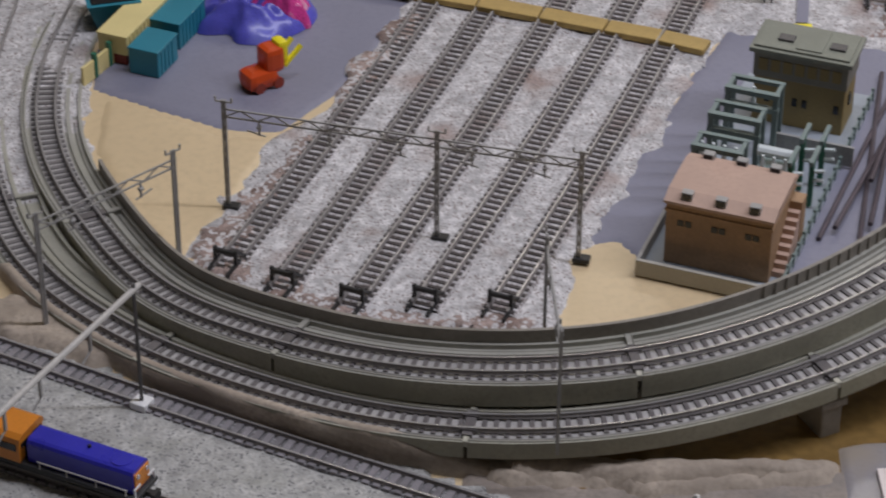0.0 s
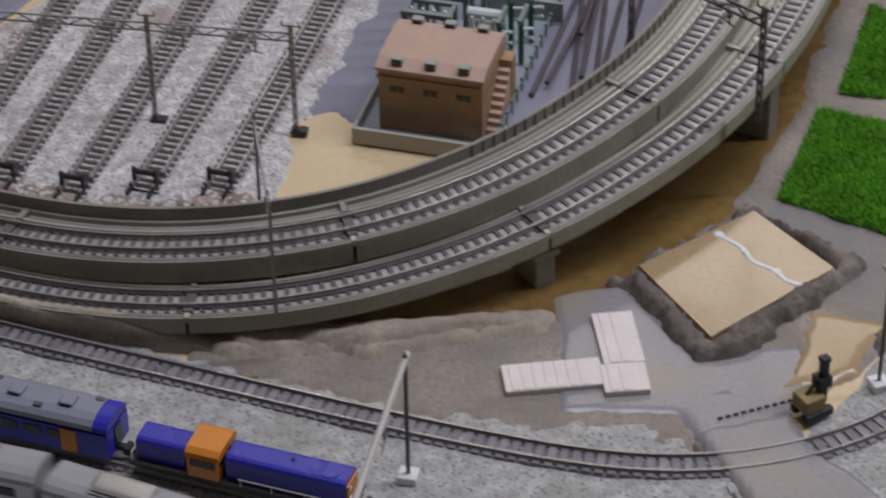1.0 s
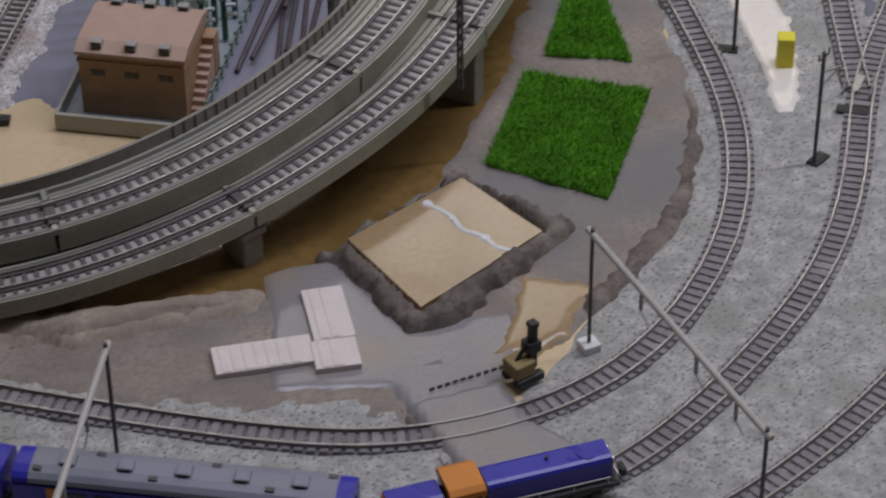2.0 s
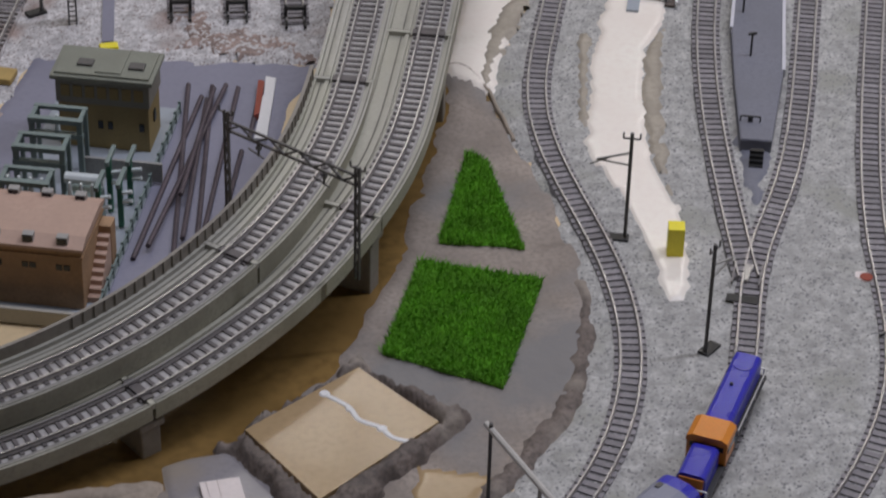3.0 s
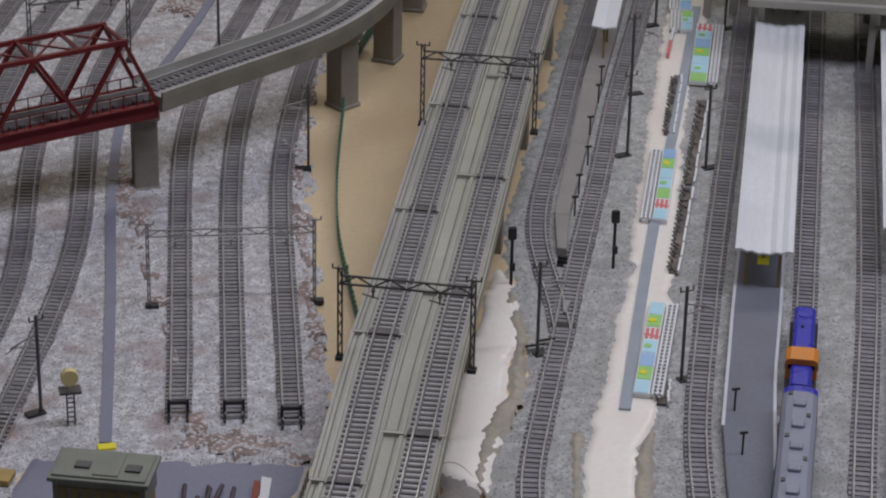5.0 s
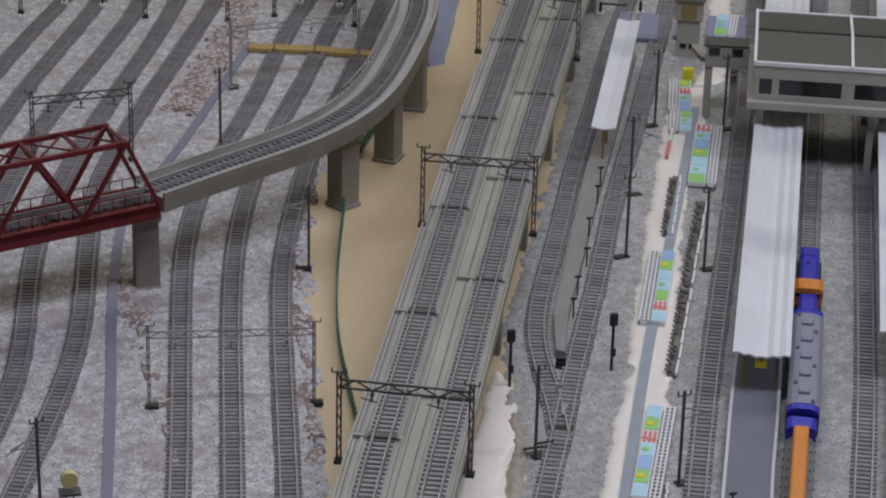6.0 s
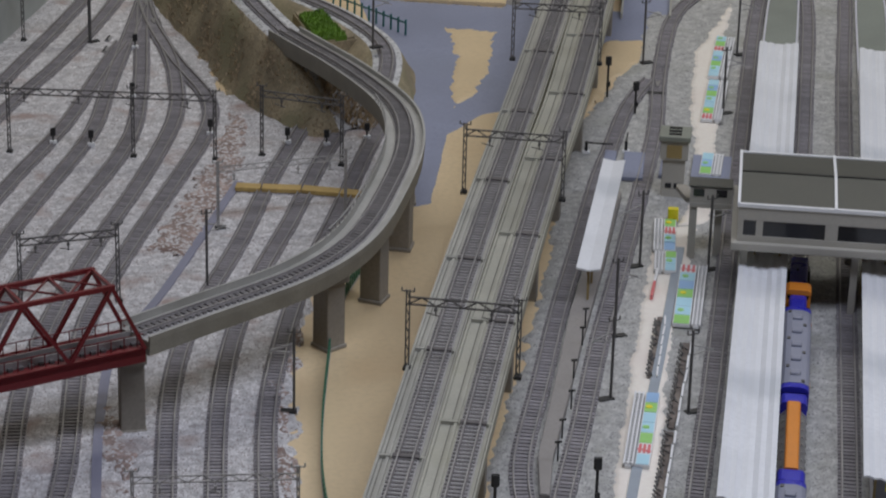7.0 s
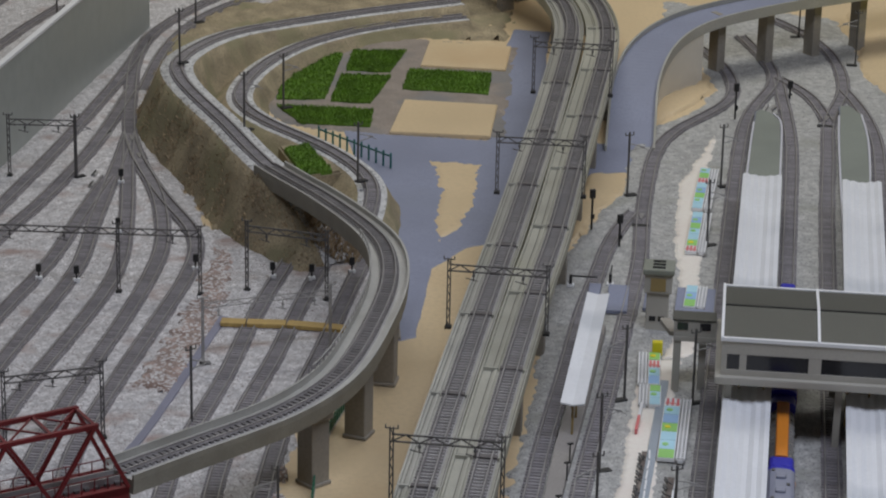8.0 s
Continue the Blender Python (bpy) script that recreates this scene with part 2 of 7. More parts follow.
def from_arrays(name, verts, faces, material, parent=None, label="", smooth=False, indices=None):
    me = bpy.data.meshes.new(name)
    me.from_pydata([tuple(map(float, v)) for v in verts], [], [tuple(map(int, q)) for q in faces])
    for one in (material if isinstance(material, (list, tuple)) else [material]):
        me.materials.append(M[one])
    if indices is not None:
        me.polygons.foreach_set("material_index", np.asarray(indices, dtype=np.int32))
    if smooth:
        me.polygons.foreach_set("use_smooth", np.ones(len(me.polygons), dtype=bool))
    me.update()
    ob = new(name, me)
    if parent:
        ob.parent = parent
    return tagged(ob, label)


def thing(name, x, y, z, turn, label, category, group=""):
    ob = new(name)
    ob.empty_display_size = 0.01
    ob.matrix_basis = pose(x, y, z, 0, 0, turn)
    return tagged(ob, label, category, group)


def mesh(*pieces):
    bm = bmesh.new()
    for p in pieces:
        p(bm)
    return bm


def box(x0, y0, z0, x1, y1, z1, turn=0.0, bevel=0.0, index=0):
    def make(bm):
        m = pose((x0 + x1) / 2, (y0 + y1) / 2, (z0 + z1) / 2, 0, 0, turn) @ Matrix.Diagonal((x1 - x0, y1 - y0, z1 - z0, 1))
        got = bmesh.ops.create_cube(bm, size=1, matrix=m)
        faces = list({f for v in got["verts"] for f in v.link_faces})
        for f in faces:
            f.material_index = index
        if bevel:
            edges = list({e for v in got["verts"] for e in v.link_edges})
            bmesh.ops.bevel(bm, geom=edges, offset=bevel, segments=2, affect="EDGES", profile=0.6)
    return make


def rod(a, b, r, n=6, r2=None, index=0):
    def make(bm):
        d = Vector(b) - Vector(a)
        m = Matrix.Translation((Vector(a) + Vector(b)) / 2) @ d.to_track_quat("Z", "Y").to_matrix().to_4x4()
        got = bmesh.ops.create_cone(bm, cap_ends=True, segments=n, radius1=r, radius2=r if r2 is None else r2, depth=d.length, matrix=m)
        for f in {f for v in got["verts"] for f in v.link_faces}:
            f.material_index = index
    return make


def bar(a, b, w, h, index=0):
    """A square bar from a to b."""
    def make(bm):
        d = Vector(b) - Vector(a)
        m = Matrix.Translation((Vector(a) + Vector(b)) / 2) @ d.to_track_quat("Z", "Y").to_matrix().to_4x4() @ Matrix.Diagonal((w, h, d.length, 1))
        got = bmesh.ops.create_cube(bm, size=1, matrix=m)
        for f in {f for v in got["verts"] for f in v.link_faces}:
            f.material_index = index
    return make


def prism(points, z0, z1, index=0, bevel=0.0):
    def make(bm):
        vs = [bm.verts.new((x, y, z0)) for x, y in points]
        f = bm.faces.new(vs)
        f.normal_update()
        if f.normal.z < 0:
            f.normal_flip()
        got = bmesh.ops.extrude_face_region(bm, geom=[f])
        up = [e for e in got["geom"] if isinstance(e, bmesh.types.BMVert)]
        bmesh.ops.translate(bm, verts=up, vec=(0, 0, z1 - z0))
        f.normal_flip()
        faces = {q for v in up + vs for q in v.link_faces}
        for q in faces:
            q.material_index = index
        if bevel:
            bmesh.ops.bevel(bm, geom=list({e for v in up for e in v.link_edges if all(w in up for w in e.verts)}), offset=bevel, segments=2, affect="EDGES")
    return make


def profile_box(section, x0, x1, index=0):
    """Extrudes a (y, z) outline along x."""
    def make(bm):
        a = [bm.verts.new((x0, y, z)) for y, z in section]
        b = [bm.verts.new((x1, y, z)) for y, z in section]
        n = len(section)
        for i in range(n):
            bm.faces.new((a[i], a[(i + 1) % n], b[(i + 1) % n], b[i])).material_index = index
        bm.faces.new(a[::-1]).material_index = index
        bm.faces.new(b).material_index = index
        bmesh.ops.recalc_face_normals(bm, faces=bm.faces)
    return make


# ---- curves on the plan ----
def smooth_path(points, step=0.004, soft=0.03):
    """Evenly spaced points on a soft curve through control points (x, y) or (x, y, z)."""
    p = np.array(points, dtype=float)
    if p.shape[1] == 2:
        p = np.c_[p, np.full(len(p), 0.0)]
    p = np.vstack([2 * p[0] - p[1], p, 2 * p[-1] - p[-2]])
    out = []
    for i in range(1, len(p) - 2):
        a, b, c, d = p[i - 1:i + 3]
        for u in np.linspace(0, 1, 30, endpoint=False):
            out.append(0.5 * ((2 * b) + (c - a) * u + (2 * a - 5 * b + 4 * c - d) * u * u + (3 * b - a - 3 * c + d) * u ** 3))
    out = np.array(out + [p[-2]])

    def even(q, s):
        L = np.r_[0, np.cumsum(np.linalg.norm(np.diff(q[:, :2], axis=0), axis=1))]
        n = max(2, int(round(L[-1] / s)) + 1)
        t = np.linspace(0, L[-1], n)
        return np.c_[[np.interp(t, L, q[:, k]) for k in range(3)]].T
    q = even(out, step)
    if soft:
        w = int(3 * soft / step)
        k = np.exp(-0.5 * (np.arange(-w, w + 1) * step / soft) ** 2)
        k /= k.sum()
        lo = 2 * q[0] - q[1:w + 1][::-1] if len(q) > w else np.repeat(q[:1], w, 0)
        hi = 2 * q[-1] - q[-w - 1:-1][::-1] if len(q) > w else np.repeat(q[-1:], w, 0)
        ext = np.vstack([lo, q, hi])
        q = np.c_[[np.convolve(ext[:, j], k, "valid") for j in range(3)]].T
        q = even(q, step)
    return q


def sides(q):
    d = np.gradient(q[:, :2], axis=0)
    d /= np.linalg.norm(d, axis=1)[:, None]
    return d, np.c_[d[:, 1], -d[:, 0]]


def sweep(q, section, closed=False, caps=True):
    """Verts and faces of a (side, height) section swept on a path; side is to the right."""
    _, n = sides(q)
    k = len(section)
    v = np.concatenate([np.c_[q[:, :2] + n * a, q[:, 2] + h][:, None] for a, h in section], 1).reshape(-1, 3)
    f, idx = [], []
    for i in range(len(q) - 1):
        for j in range(k if closed else k - 1):
            a, b = i * k + j, i * k + (j + 1) % k
            f.append((a, a + k, b + k, b))
            idx.append(j)
    if closed and caps:
        f += [tuple(range(k))[::-1], tuple((len(q) - 1) * k + j for j in range(k))]
        idx += [0, 0]
    return v, f, idx


def along(q):
    return np.r_[0, np.cumsum(np.linalg.norm(np.diff(q[:, :2], axis=0), axis=1))]


def at_arc(q, L, s):
    """Place and heading at an arc length, going on straight past the ends."""
    s2 = min(max(s, 0.0), L[-1])
    p = np.array([np.interp(s2, L, q[:, k]) for k in range(3)])
    a, b = max(0.0, s2 - 0.004), min(L[-1], s2 + 0.004)
    d = np.array([np.interp(b, L, q[:, k]) - np.interp(a, L, q[:, k]) for k in range(3)])
    d /= np.linalg.norm(d)
    return p + d * (s - s2), d


# ---- noise and ground patches ----
def lattice(x, y, scale, seed):
    r = np.random.RandomState(seed).rand(256, 256)
    u, v = x / scale, y / scale
    i, j = np.floor(u).astype(int), np.floor(v).astype(int)
    a, b = u - i, v - j
    a, b = a * a * (3 - 2 * a), b * b * (3 - 2 * b)
    g = lambda p, q: r[p % 256, q % 256]
    return (g(i, j) * (1 - a) + g(i + 1, j) * a) * (1 - b) + (g(i, j + 1) * (1 - a) + g(i + 1, j + 1) * a) * b - 0.5


def inside(poly, x, y):
    """Signed distance to a polygon, positive inside."""
    p = np.array(poly, float)
    best = np.full(x.shape, 1e9)
    odd = np.zeros(x.shape, bool)
    for a, b in zip(p, np.roll(p, -1, 0)):
        d = b - a
        t = np.clip(((x - a[0]) * d[0] + (y - a[1]) * d[1]) / (d @ d + 1e-12), 0, 1)
        best = np.minimum(best, np.hypot(x - a[0] - t * d[0], y - a[1] - t * d[1]))
        cond = (a[1] > y) != (b[1] > y)
        xx = a[0] + (y - a[1]) * d[0] / (d[1] if abs(d[1]) > 1e-9 else 1e-9)
        odd ^= cond & (x < xx)
    return np.where(odd, best, -best)


def patch(name, poly, top, material, cell=0.004, edge=0.004, ragged=0.004, lumps=0.0006, seed=1, label="", kind="structure", rough_at=0.012, base=0.0, hole=None):
    p = np.array(poly, float)
    xs = np.arange(p[:, 0].min() - 0.01, p[:, 0].max() + 0.01, cell)
    ys = np.arange(p[:, 1].min() - 0.01, p[:, 1].max() + 0.01, cell)
    x, y = np.meshgrid(xs, ys, indexing="ij")
    d = inside(poly, x, y)
    if ragged:
        d = d + ragged * 2 * (lattice(x, y, rough_at, seed) + 0.6 * lattice(x, y, rough_at * 0.4, seed + 5))
    u = np.clip(d / edge, 0, 1)
    if hole:
        rim = -inside(hole, x, y) + 0.0012 * lattice(x, y, 0.006, seed + 7)
        u = np.minimum(u, np.clip(rim / 0.0025, 0, 1))
    z = base - 0.001 + (top + 0.001) * u * u * (3 - 2 * u) + u * lumps * 2 * (lattice(x, y, cell * 1.3, seed + 9) + lattice(x, y, 0.02, seed + 3))
    keep = d > -cell * 1.2
    cells = keep[:-1, :-1] & keep[1:, :-1] & keep[:-1, 1:] & keep[1:, 1:]
    idx = -np.ones(x.shape, int)
    used = np.zeros(x.shape, bool)
    for a in (slice(None, -1), slice(1, None)):
        for b in (slice(None, -1), slice(1, None)):
            used[a, b] |= cells
    idx[used] = np.arange(used.sum())
    i, j = np.nonzero(cells)
    f = np.c_[idx[i, j], idx[i + 1, j], idx[i + 1, j + 1], idx[i, j + 1]]
    ob = from_arrays(name, np.c_[x[used], y[used], z[used]], f, material, smooth=True)
    return tagged(ob, label, kind=kind)


def blades(name, poly, count, height, material, seed, z0=0.0, label="", lean=0.5, width=0.0007, zfun=None, parent=None):
    """Short tufts, three blades each, spread over a polygon."""
    r = np.random.RandomState(seed)
    p = np.array(poly, float)
    x = r.uniform(p[:, 0].min(), p[:, 0].max(), count * 3)
    y = r.uniform(p[:, 1].min(), p[:, 1].max(), count * 3)
    ok = inside(poly, x, y) > -0.001 + 0.002 * r.rand(len(x))
    x, y = x[ok][:count], y[ok][:count]
    n = len(x)
    ang = r.rand(n) * 2 * np.pi
    h = height * (0.5 + r.rand(n))
    tip = np.c_[x + lean * h * (r.rand(n) - 0.5) * 2, y + lean * h * (r.rand(n) - 0.5) * 2]
    zb = np.full(n, z0) if zfun is None else zfun(x, y)
    w = width * (0.6 + 0.8 * r.rand(n))
    a = np.c_[x + np.cos(ang) * w, y + np.sin(ang) * w, zb]
    b = np.c_[x - np.cos(ang) * w, y - np.sin(ang) * w, zb]
    c = np.c_[tip, zb + h]
    v = np.stack([a, b, c], 1).reshape(-1, 3)
    ob = from_arrays(name, v, np.arange(3 * n).reshape(-1, 3), material, parent)
    return tagged(ob, label, kind="" if parent else "stuff")


# ---- the room and the baseboard ----
def shell(name, x0, y0, z0, x1, y1, z1, material):
    return tagged(part(name, mesh(box(x0, y0, z0, x1, y1, z1)), material), kind="structure")


shell("floor", -2.6, -2.6, -0.85, 4.0, 5.2, -0.80, "room_floor")
shell("ceiling", -2.6, -2.6, 1.70, 4.0, 5.2, 1.75, "room_wall")
shell("wall_south", -2.6, -2.65, -0.80, 4.0, -2.6, 1.70, "room_wall")
shell("wall_north", -2.6, 5.2, -0.80, 4.0, 5.25, 1.70, "room_wall")
shell("wall_west", -2.65, -2.6, -0.80, -2.6, 5.2, 1.70, "room_wall")
shell("wall_east", 4.0, -2.6, -0.80, 4.05, 5.2, 1.70, "room_wall")
table = thing("layout_table", 0, 0, 0, 0, "broad plywood layout board on a dark plinth", "table")
part("board", mesh(box(-0.5, 0.36, -0.022, 2.3, 3.6, 0.0, bevel=0.002)), "plywood", table)
part("plinth", mesh(box(-0.44, 0.42, -0.80, 2.24, 3.54, -0.022)), "black", table)

# ---- ground covers ----
patch("yard_ballast", [(0.125, 0.885), (0.14, 0.93), (0.165, 1.0), (0.205, 1.06), (0.235, 1.15), (0.16, 1.32), (0.16, 1.9), (0.30, 2.3), (0.42, 2.75), (0.60, 2.95), (0.95, 2.98), (0.95, 2.84), (0.78, 2.76), (0.71, 2.66), (0.668, 2.53),
      (0.662, 2.40), (0.655, 2.20), (0.655, 2.07), (0.70, 2.01), (0.79, 1.99), (0.77, 1.87), (0.70, 1.72), (0.635, 1.565), (0.598, 1.36), (0.573, 1.16), (0.556, 1.074), (0.475, 1.090), (0.42, 1.104), (0.40, 1.112), (0.372, 1.04), (0.34, 0.955), (0.312, 0.90), (0.302, 0.845),
      (0.28, 0.825), (0.24, 0.826), (0.19, 0.845), (0.15, 0.872)], 0.0022, "yard_ballast", cell=0.005, ragged=0.005, lumps=0.0005, seed=3, label="white ballast with brown dirt")
patch("yard_dirt_1", [(0.478, 1.47), (0.497, 1.46), (0.50, 1.40), (0.495, 1.30), (0.484, 1.15), (0.475, 1.105), (0.545, 1.08), (0.548, 1.10), (0.50, 1.122), (0.49, 1.16)], 0.0033, "yard_ballast_brown", cell=0.003, ragged=0.007, lumps=0.0005, seed=11, edge=0.0015)
patch("yard_dirt_2", [(0.60, 1.40), (0.618, 1.50), (0.636, 1.565), (0.628, 1.57), (0.604, 1.48), (0.580, 1.30), (0.562, 1.16), (0.571, 1.158), (0.588, 1.30)], 0.0033, "yard_ballast_brown", cell=0.003, ragged=0.007, lumps=0.0005, seed=12, edge=0.0015)
patch("yard_dirt_3", [(0.2377, 1.1342), (0.222, 1.112), (0.197, 1.038), (0.172, 0.975), (0.148, 0.926), (0.1315, 0.9006), (0.150, 0.885), (0.168, 0.9482), (0.1876, 0.9936), (0.2135, 1.0638), (0.2438, 1.1282)], 0.0033, "yard_ballast_brown", cell=0.003, ragged=0.007, lumps=0.0005, seed=13, edge=0.0015)
patch("yard_dirt_5", [(0.150, 0.888), (0.185, 0.862), (0.235, 0.842), (0.285, 0.838), (0.30, 0.85), (0.29, 0.858), (0.24, 0.853), (0.19, 0.868), (0.158, 0.905)], 0.0033, "yard_ballast_brown", cell=0.003, ragged=0.007, lumps=0.0005, seed=17, edge=0.0015)
patch("yard_dirt_4", [(0.55, 1.72), (0.575, 1.70), (0.615, 1.80), (0.65, 1.90), (0.67, 1.98), (0.655, 2.01), (0.625, 1.91), (0.59, 1.82)], 0.0033, "yard_ballast_brown", cell=0.003, ragged=0.007, lumps=0.0005, seed=14, edge=0.0015)
patch("grey_ballast", [(-0.45, 0.99), (-0.1, 0.925), (0.052, 0.85), (0.13, 0.803), (0.215, 0.765), (0.275, 0.735), (0.33, 0.705), (0.40, 0.685), (0.455, 0.677), (0.468, 0.654), (0.505, 0.658), (0.52, 0.675), (0.535, 0.69), (0.565, 0.722), (0.60, 0.765), (0.622, 0.81),
      (0.632, 0.86), (0.635, 0.93), (0.630, 0.985), (0.628, 1.035), (0.643, 1.07), (0.675, 1.13), (0.695, 1.19), (0.700, 1.25), (0.712, 1.32), (0.75, 1.42), (0.82, 1.60), (0.90, 1.83), (0.945, 1.94), (0.985, 2.00), (1.02, 2.07), (1.055, 2.13), (1.09, 2.22), (1.125, 2.27),
      (1.19, 2.325), (1.222, 2.37), (1.24, 2.43), (1.235, 2.56), (1.28, 2.72), (1.45, 2.62), (1.43, 2.50), (1.40, 2.40), (1.40, 2.30), (1.52, 2.30), (1.50, 2.0), (1.2, 1.3), (1.0, 0.75), (0.80, 0.50), (0.5, 0.42), (0.2, 0.45), (-0.45, 0.62)],
      0.0022, "grey_ballast", cell=0.005, ragged=0.004, lumps=0.0005, seed=4, label="pale grey ballast with dark specks")
patch("left_ballast", [(0.06, 0.90), (0.03, 0.96), (0.0, 1.04), (0.005, 1.12), (0.03, 1.2), (0.085, 1.2), (0.072, 1.12), (0.07, 1.05), (0.078, 0.99), (0.10, 0.94), (0.09, 0.91)], 0.0022, "yard_ballast", cell=0.004, ragged=0.004, seed=15)
patch("far_left_ballast", [(-0.45, 1.0), (-0.1, 0.935), (0.03, 0.872), (0.045, 0.89), (0.02, 0.98), (0.03, 1.2), (-0.45, 1.2)], 0.0020, "yard_ballast", cell=0.006, ragged=0.004, seed=16)
for k, (poly, name, material, top) in enumerate([
    ([(0.07, 1.05), (0.141, 1.011), (0.171, 1.008), (0.205, 1.055), (0.24, 1.15), (0.24, 1.35), (0.07, 1.35), (0.07, 1.10)], "grey_card_1", "grey_card", 0.0010),
    ([(0.30, 0.905), (0.318, 0.93), (0.345, 0.99), (0.375, 1.06), (0.40, 1.118), (0.55, 1.08), (0.545, 1.065), (0.527, 1.04), (0.512, 0.995), (0.50, 0.955), (0.46, 0.90), (0.42, 0.865), (0.40, 0.872), (0.343, 0.90), (0.333, 0.915)], "grey_card_2", "grey_card", 0.0010),
    ([(0.419, 0.765), (0.450, 0.771), (0.463, 0.752), (0.481, 0.717), (0.505, 0.722), (0.523, 0.722), (0.522, 0.695), (0.505, 0.672), (0.500, 0.655), (0.466, 0.655), (0.459, 0.678), (0.41, 0.686), (0.415, 0.72)], "grey_card_3", "dusty_card", 0.0026),
    ([(0.765, 1.775), (0.782, 1.782), (0.828, 1.93), (0.869, 1.972), (0.90, 1.98), (0.955, 2.11), (1.0, 2.24), (1.085, 2.51), (1.12, 2.62), (1.08, 2.64), (1.015, 2.47), (0.955, 2.262), (0.865, 2.295), (0.825, 2.315), (0.815, 2.18), (0.795, 2.01), (0.765, 1.90), (0.745, 1.80)], "road_1", "asphalt", 0.0010),
    ([(1.005, 2.14), (1.075, 2.11), (1.10, 2.215), (1.03, 2.25)], "road_2", "asphalt", 0.0010),
]):
    patch(name, poly, top, material, cell=0.003, ragged=0.0012, lumps=0.0, edge=0.004, seed=30 + k, rough_at=0.03)
patch("sand_island", [(0.888, 2.204), (0.934, 2.189), (0.902, 2.085), (0.872, 2.015), (0.846, 1.991), (0.854, 2.048), (0.878, 2.121)], 0.0018, "plywood", cell=0.004, ragged=0.003, lumps=0.0, edge=0.002, seed=41)
# Glossy dark brown ground beneath and beside the curved double viaduct.
patch("river_bed", [(0.27, 0.70), (0.36, 0.71), (0.46, 0.735), (0.54, 0.79), (0.60, 0.92), (0.64, 1.05), (0.625, 1.085), (0.585, 1.095), (0.53, 0.96), (0.48, 0.87), (0.42, 0.81), (0.34, 0.775), (0.28, 0.77)], 0.0008, "varnish", cell=0.005, ragged=0.003, lumps=0.0, edge=0.002, seed=42)
patch("earth_1", [(0.262, 0.752), (0.28, 0.745), (0.36, 0.738), (0.425, 0.752), (0.426, 0.72), (0.455, 0.70), (0.470, 0.670), (0.470, 0.652), (0.43, 0.662), (0.36, 0.688), (0.30, 0.712), (0.262, 0.732)], 0.0020, "earth", cell=0.004, ragged=0.003, lumps=0.0004, seed=43)
patch("earth_2", [(0.515, 0.832), (0.545, 0.882), (0.572, 0.95), (0.597, 1.01), (0.612, 1.058), (0.6222, 1.0603), (0.6284, 1.0403), (0.632, 0.99), (0.640, 0.93), (0.637, 0.865), (0.628, 0.82), (0.608, 0.772), (0.575, 0.73), (0.545, 0.700), (0.50, 0.68), (0.47, 0.69), (0.45, 0.73), (0.452, 0.775), (0.48, 0.795), (0.50, 0.815)], 0.0022, "earth", cell=0.004, ragged=0.003, lumps=0.0006, seed=44)
patch("sand_patch", [(0.527, 0.741), (0.562, 0.729), (0.555, 0.715), (0.525, 0.69), (0.505, 0.690), (0.518, 0.722)], 0.0032, "pond_water", cell=0.003, ragged=0.003, lumps=0.0, edge=0.002, seed=45)
patch("bank_strip", [(-0.1158, 0.9186), (-0.0158, 0.8746), (0.0559, 0.836), (0.1347, 0.799), (0.1992, 0.777), (0.2331, 0.766), (0.2688, 0.744), (0.2804, 0.733), (0.3037, 0.7333), (0.3337, 0.727), (0.3736, 0.7325), (0.4158, 0.7344), (0.422, 0.753), (0.3984, 0.754), (0.3628, 0.7505), (0.3276, 0.753), (0.2806, 0.761), (0.233, 0.780), (0.1891, 0.797), (0.1335, 0.825), (0.0932, 0.850), (0.0632, 0.865), (-0.0068, 0.893), (-0.1068, 0.937)], 0.0062, "bank_clay", cell=0.003, ragged=0.003, lumps=0.0007, seed=46, edge=0.006, label="rough clay bank")
patch("bank_shoulder", [(0.205, 0.777), (0.2331, 0.768), (0.2688, 0.747), (0.2804, 0.736), (0.3037, 0.7363), (0.3337, 0.730), (0.3736, 0.7355), (0.4158, 0.7374), (0.420, 0.752), (0.3984, 0.7525), (0.3628, 0.750), (0.3276, 0.752), (0.2806, 0.758), (0.233, 0.778), (0.21, 0.786)], 0.0098, "bank_clay", cell=0.003, ragged=0.002, lumps=0.0007, seed=47, edge=0.007)
patch("sand_1", [(0.078, 1.046), (0.141, 1.009), (0.171, 1.006), (0.152, 0.938), (0.131, 0.893), (0.10, 0.94), (0.08, 0.99)], 0.0012, "plywood", cell=0.003, ragged=0.001, lumps=0.0, edge=0.004, seed=47)
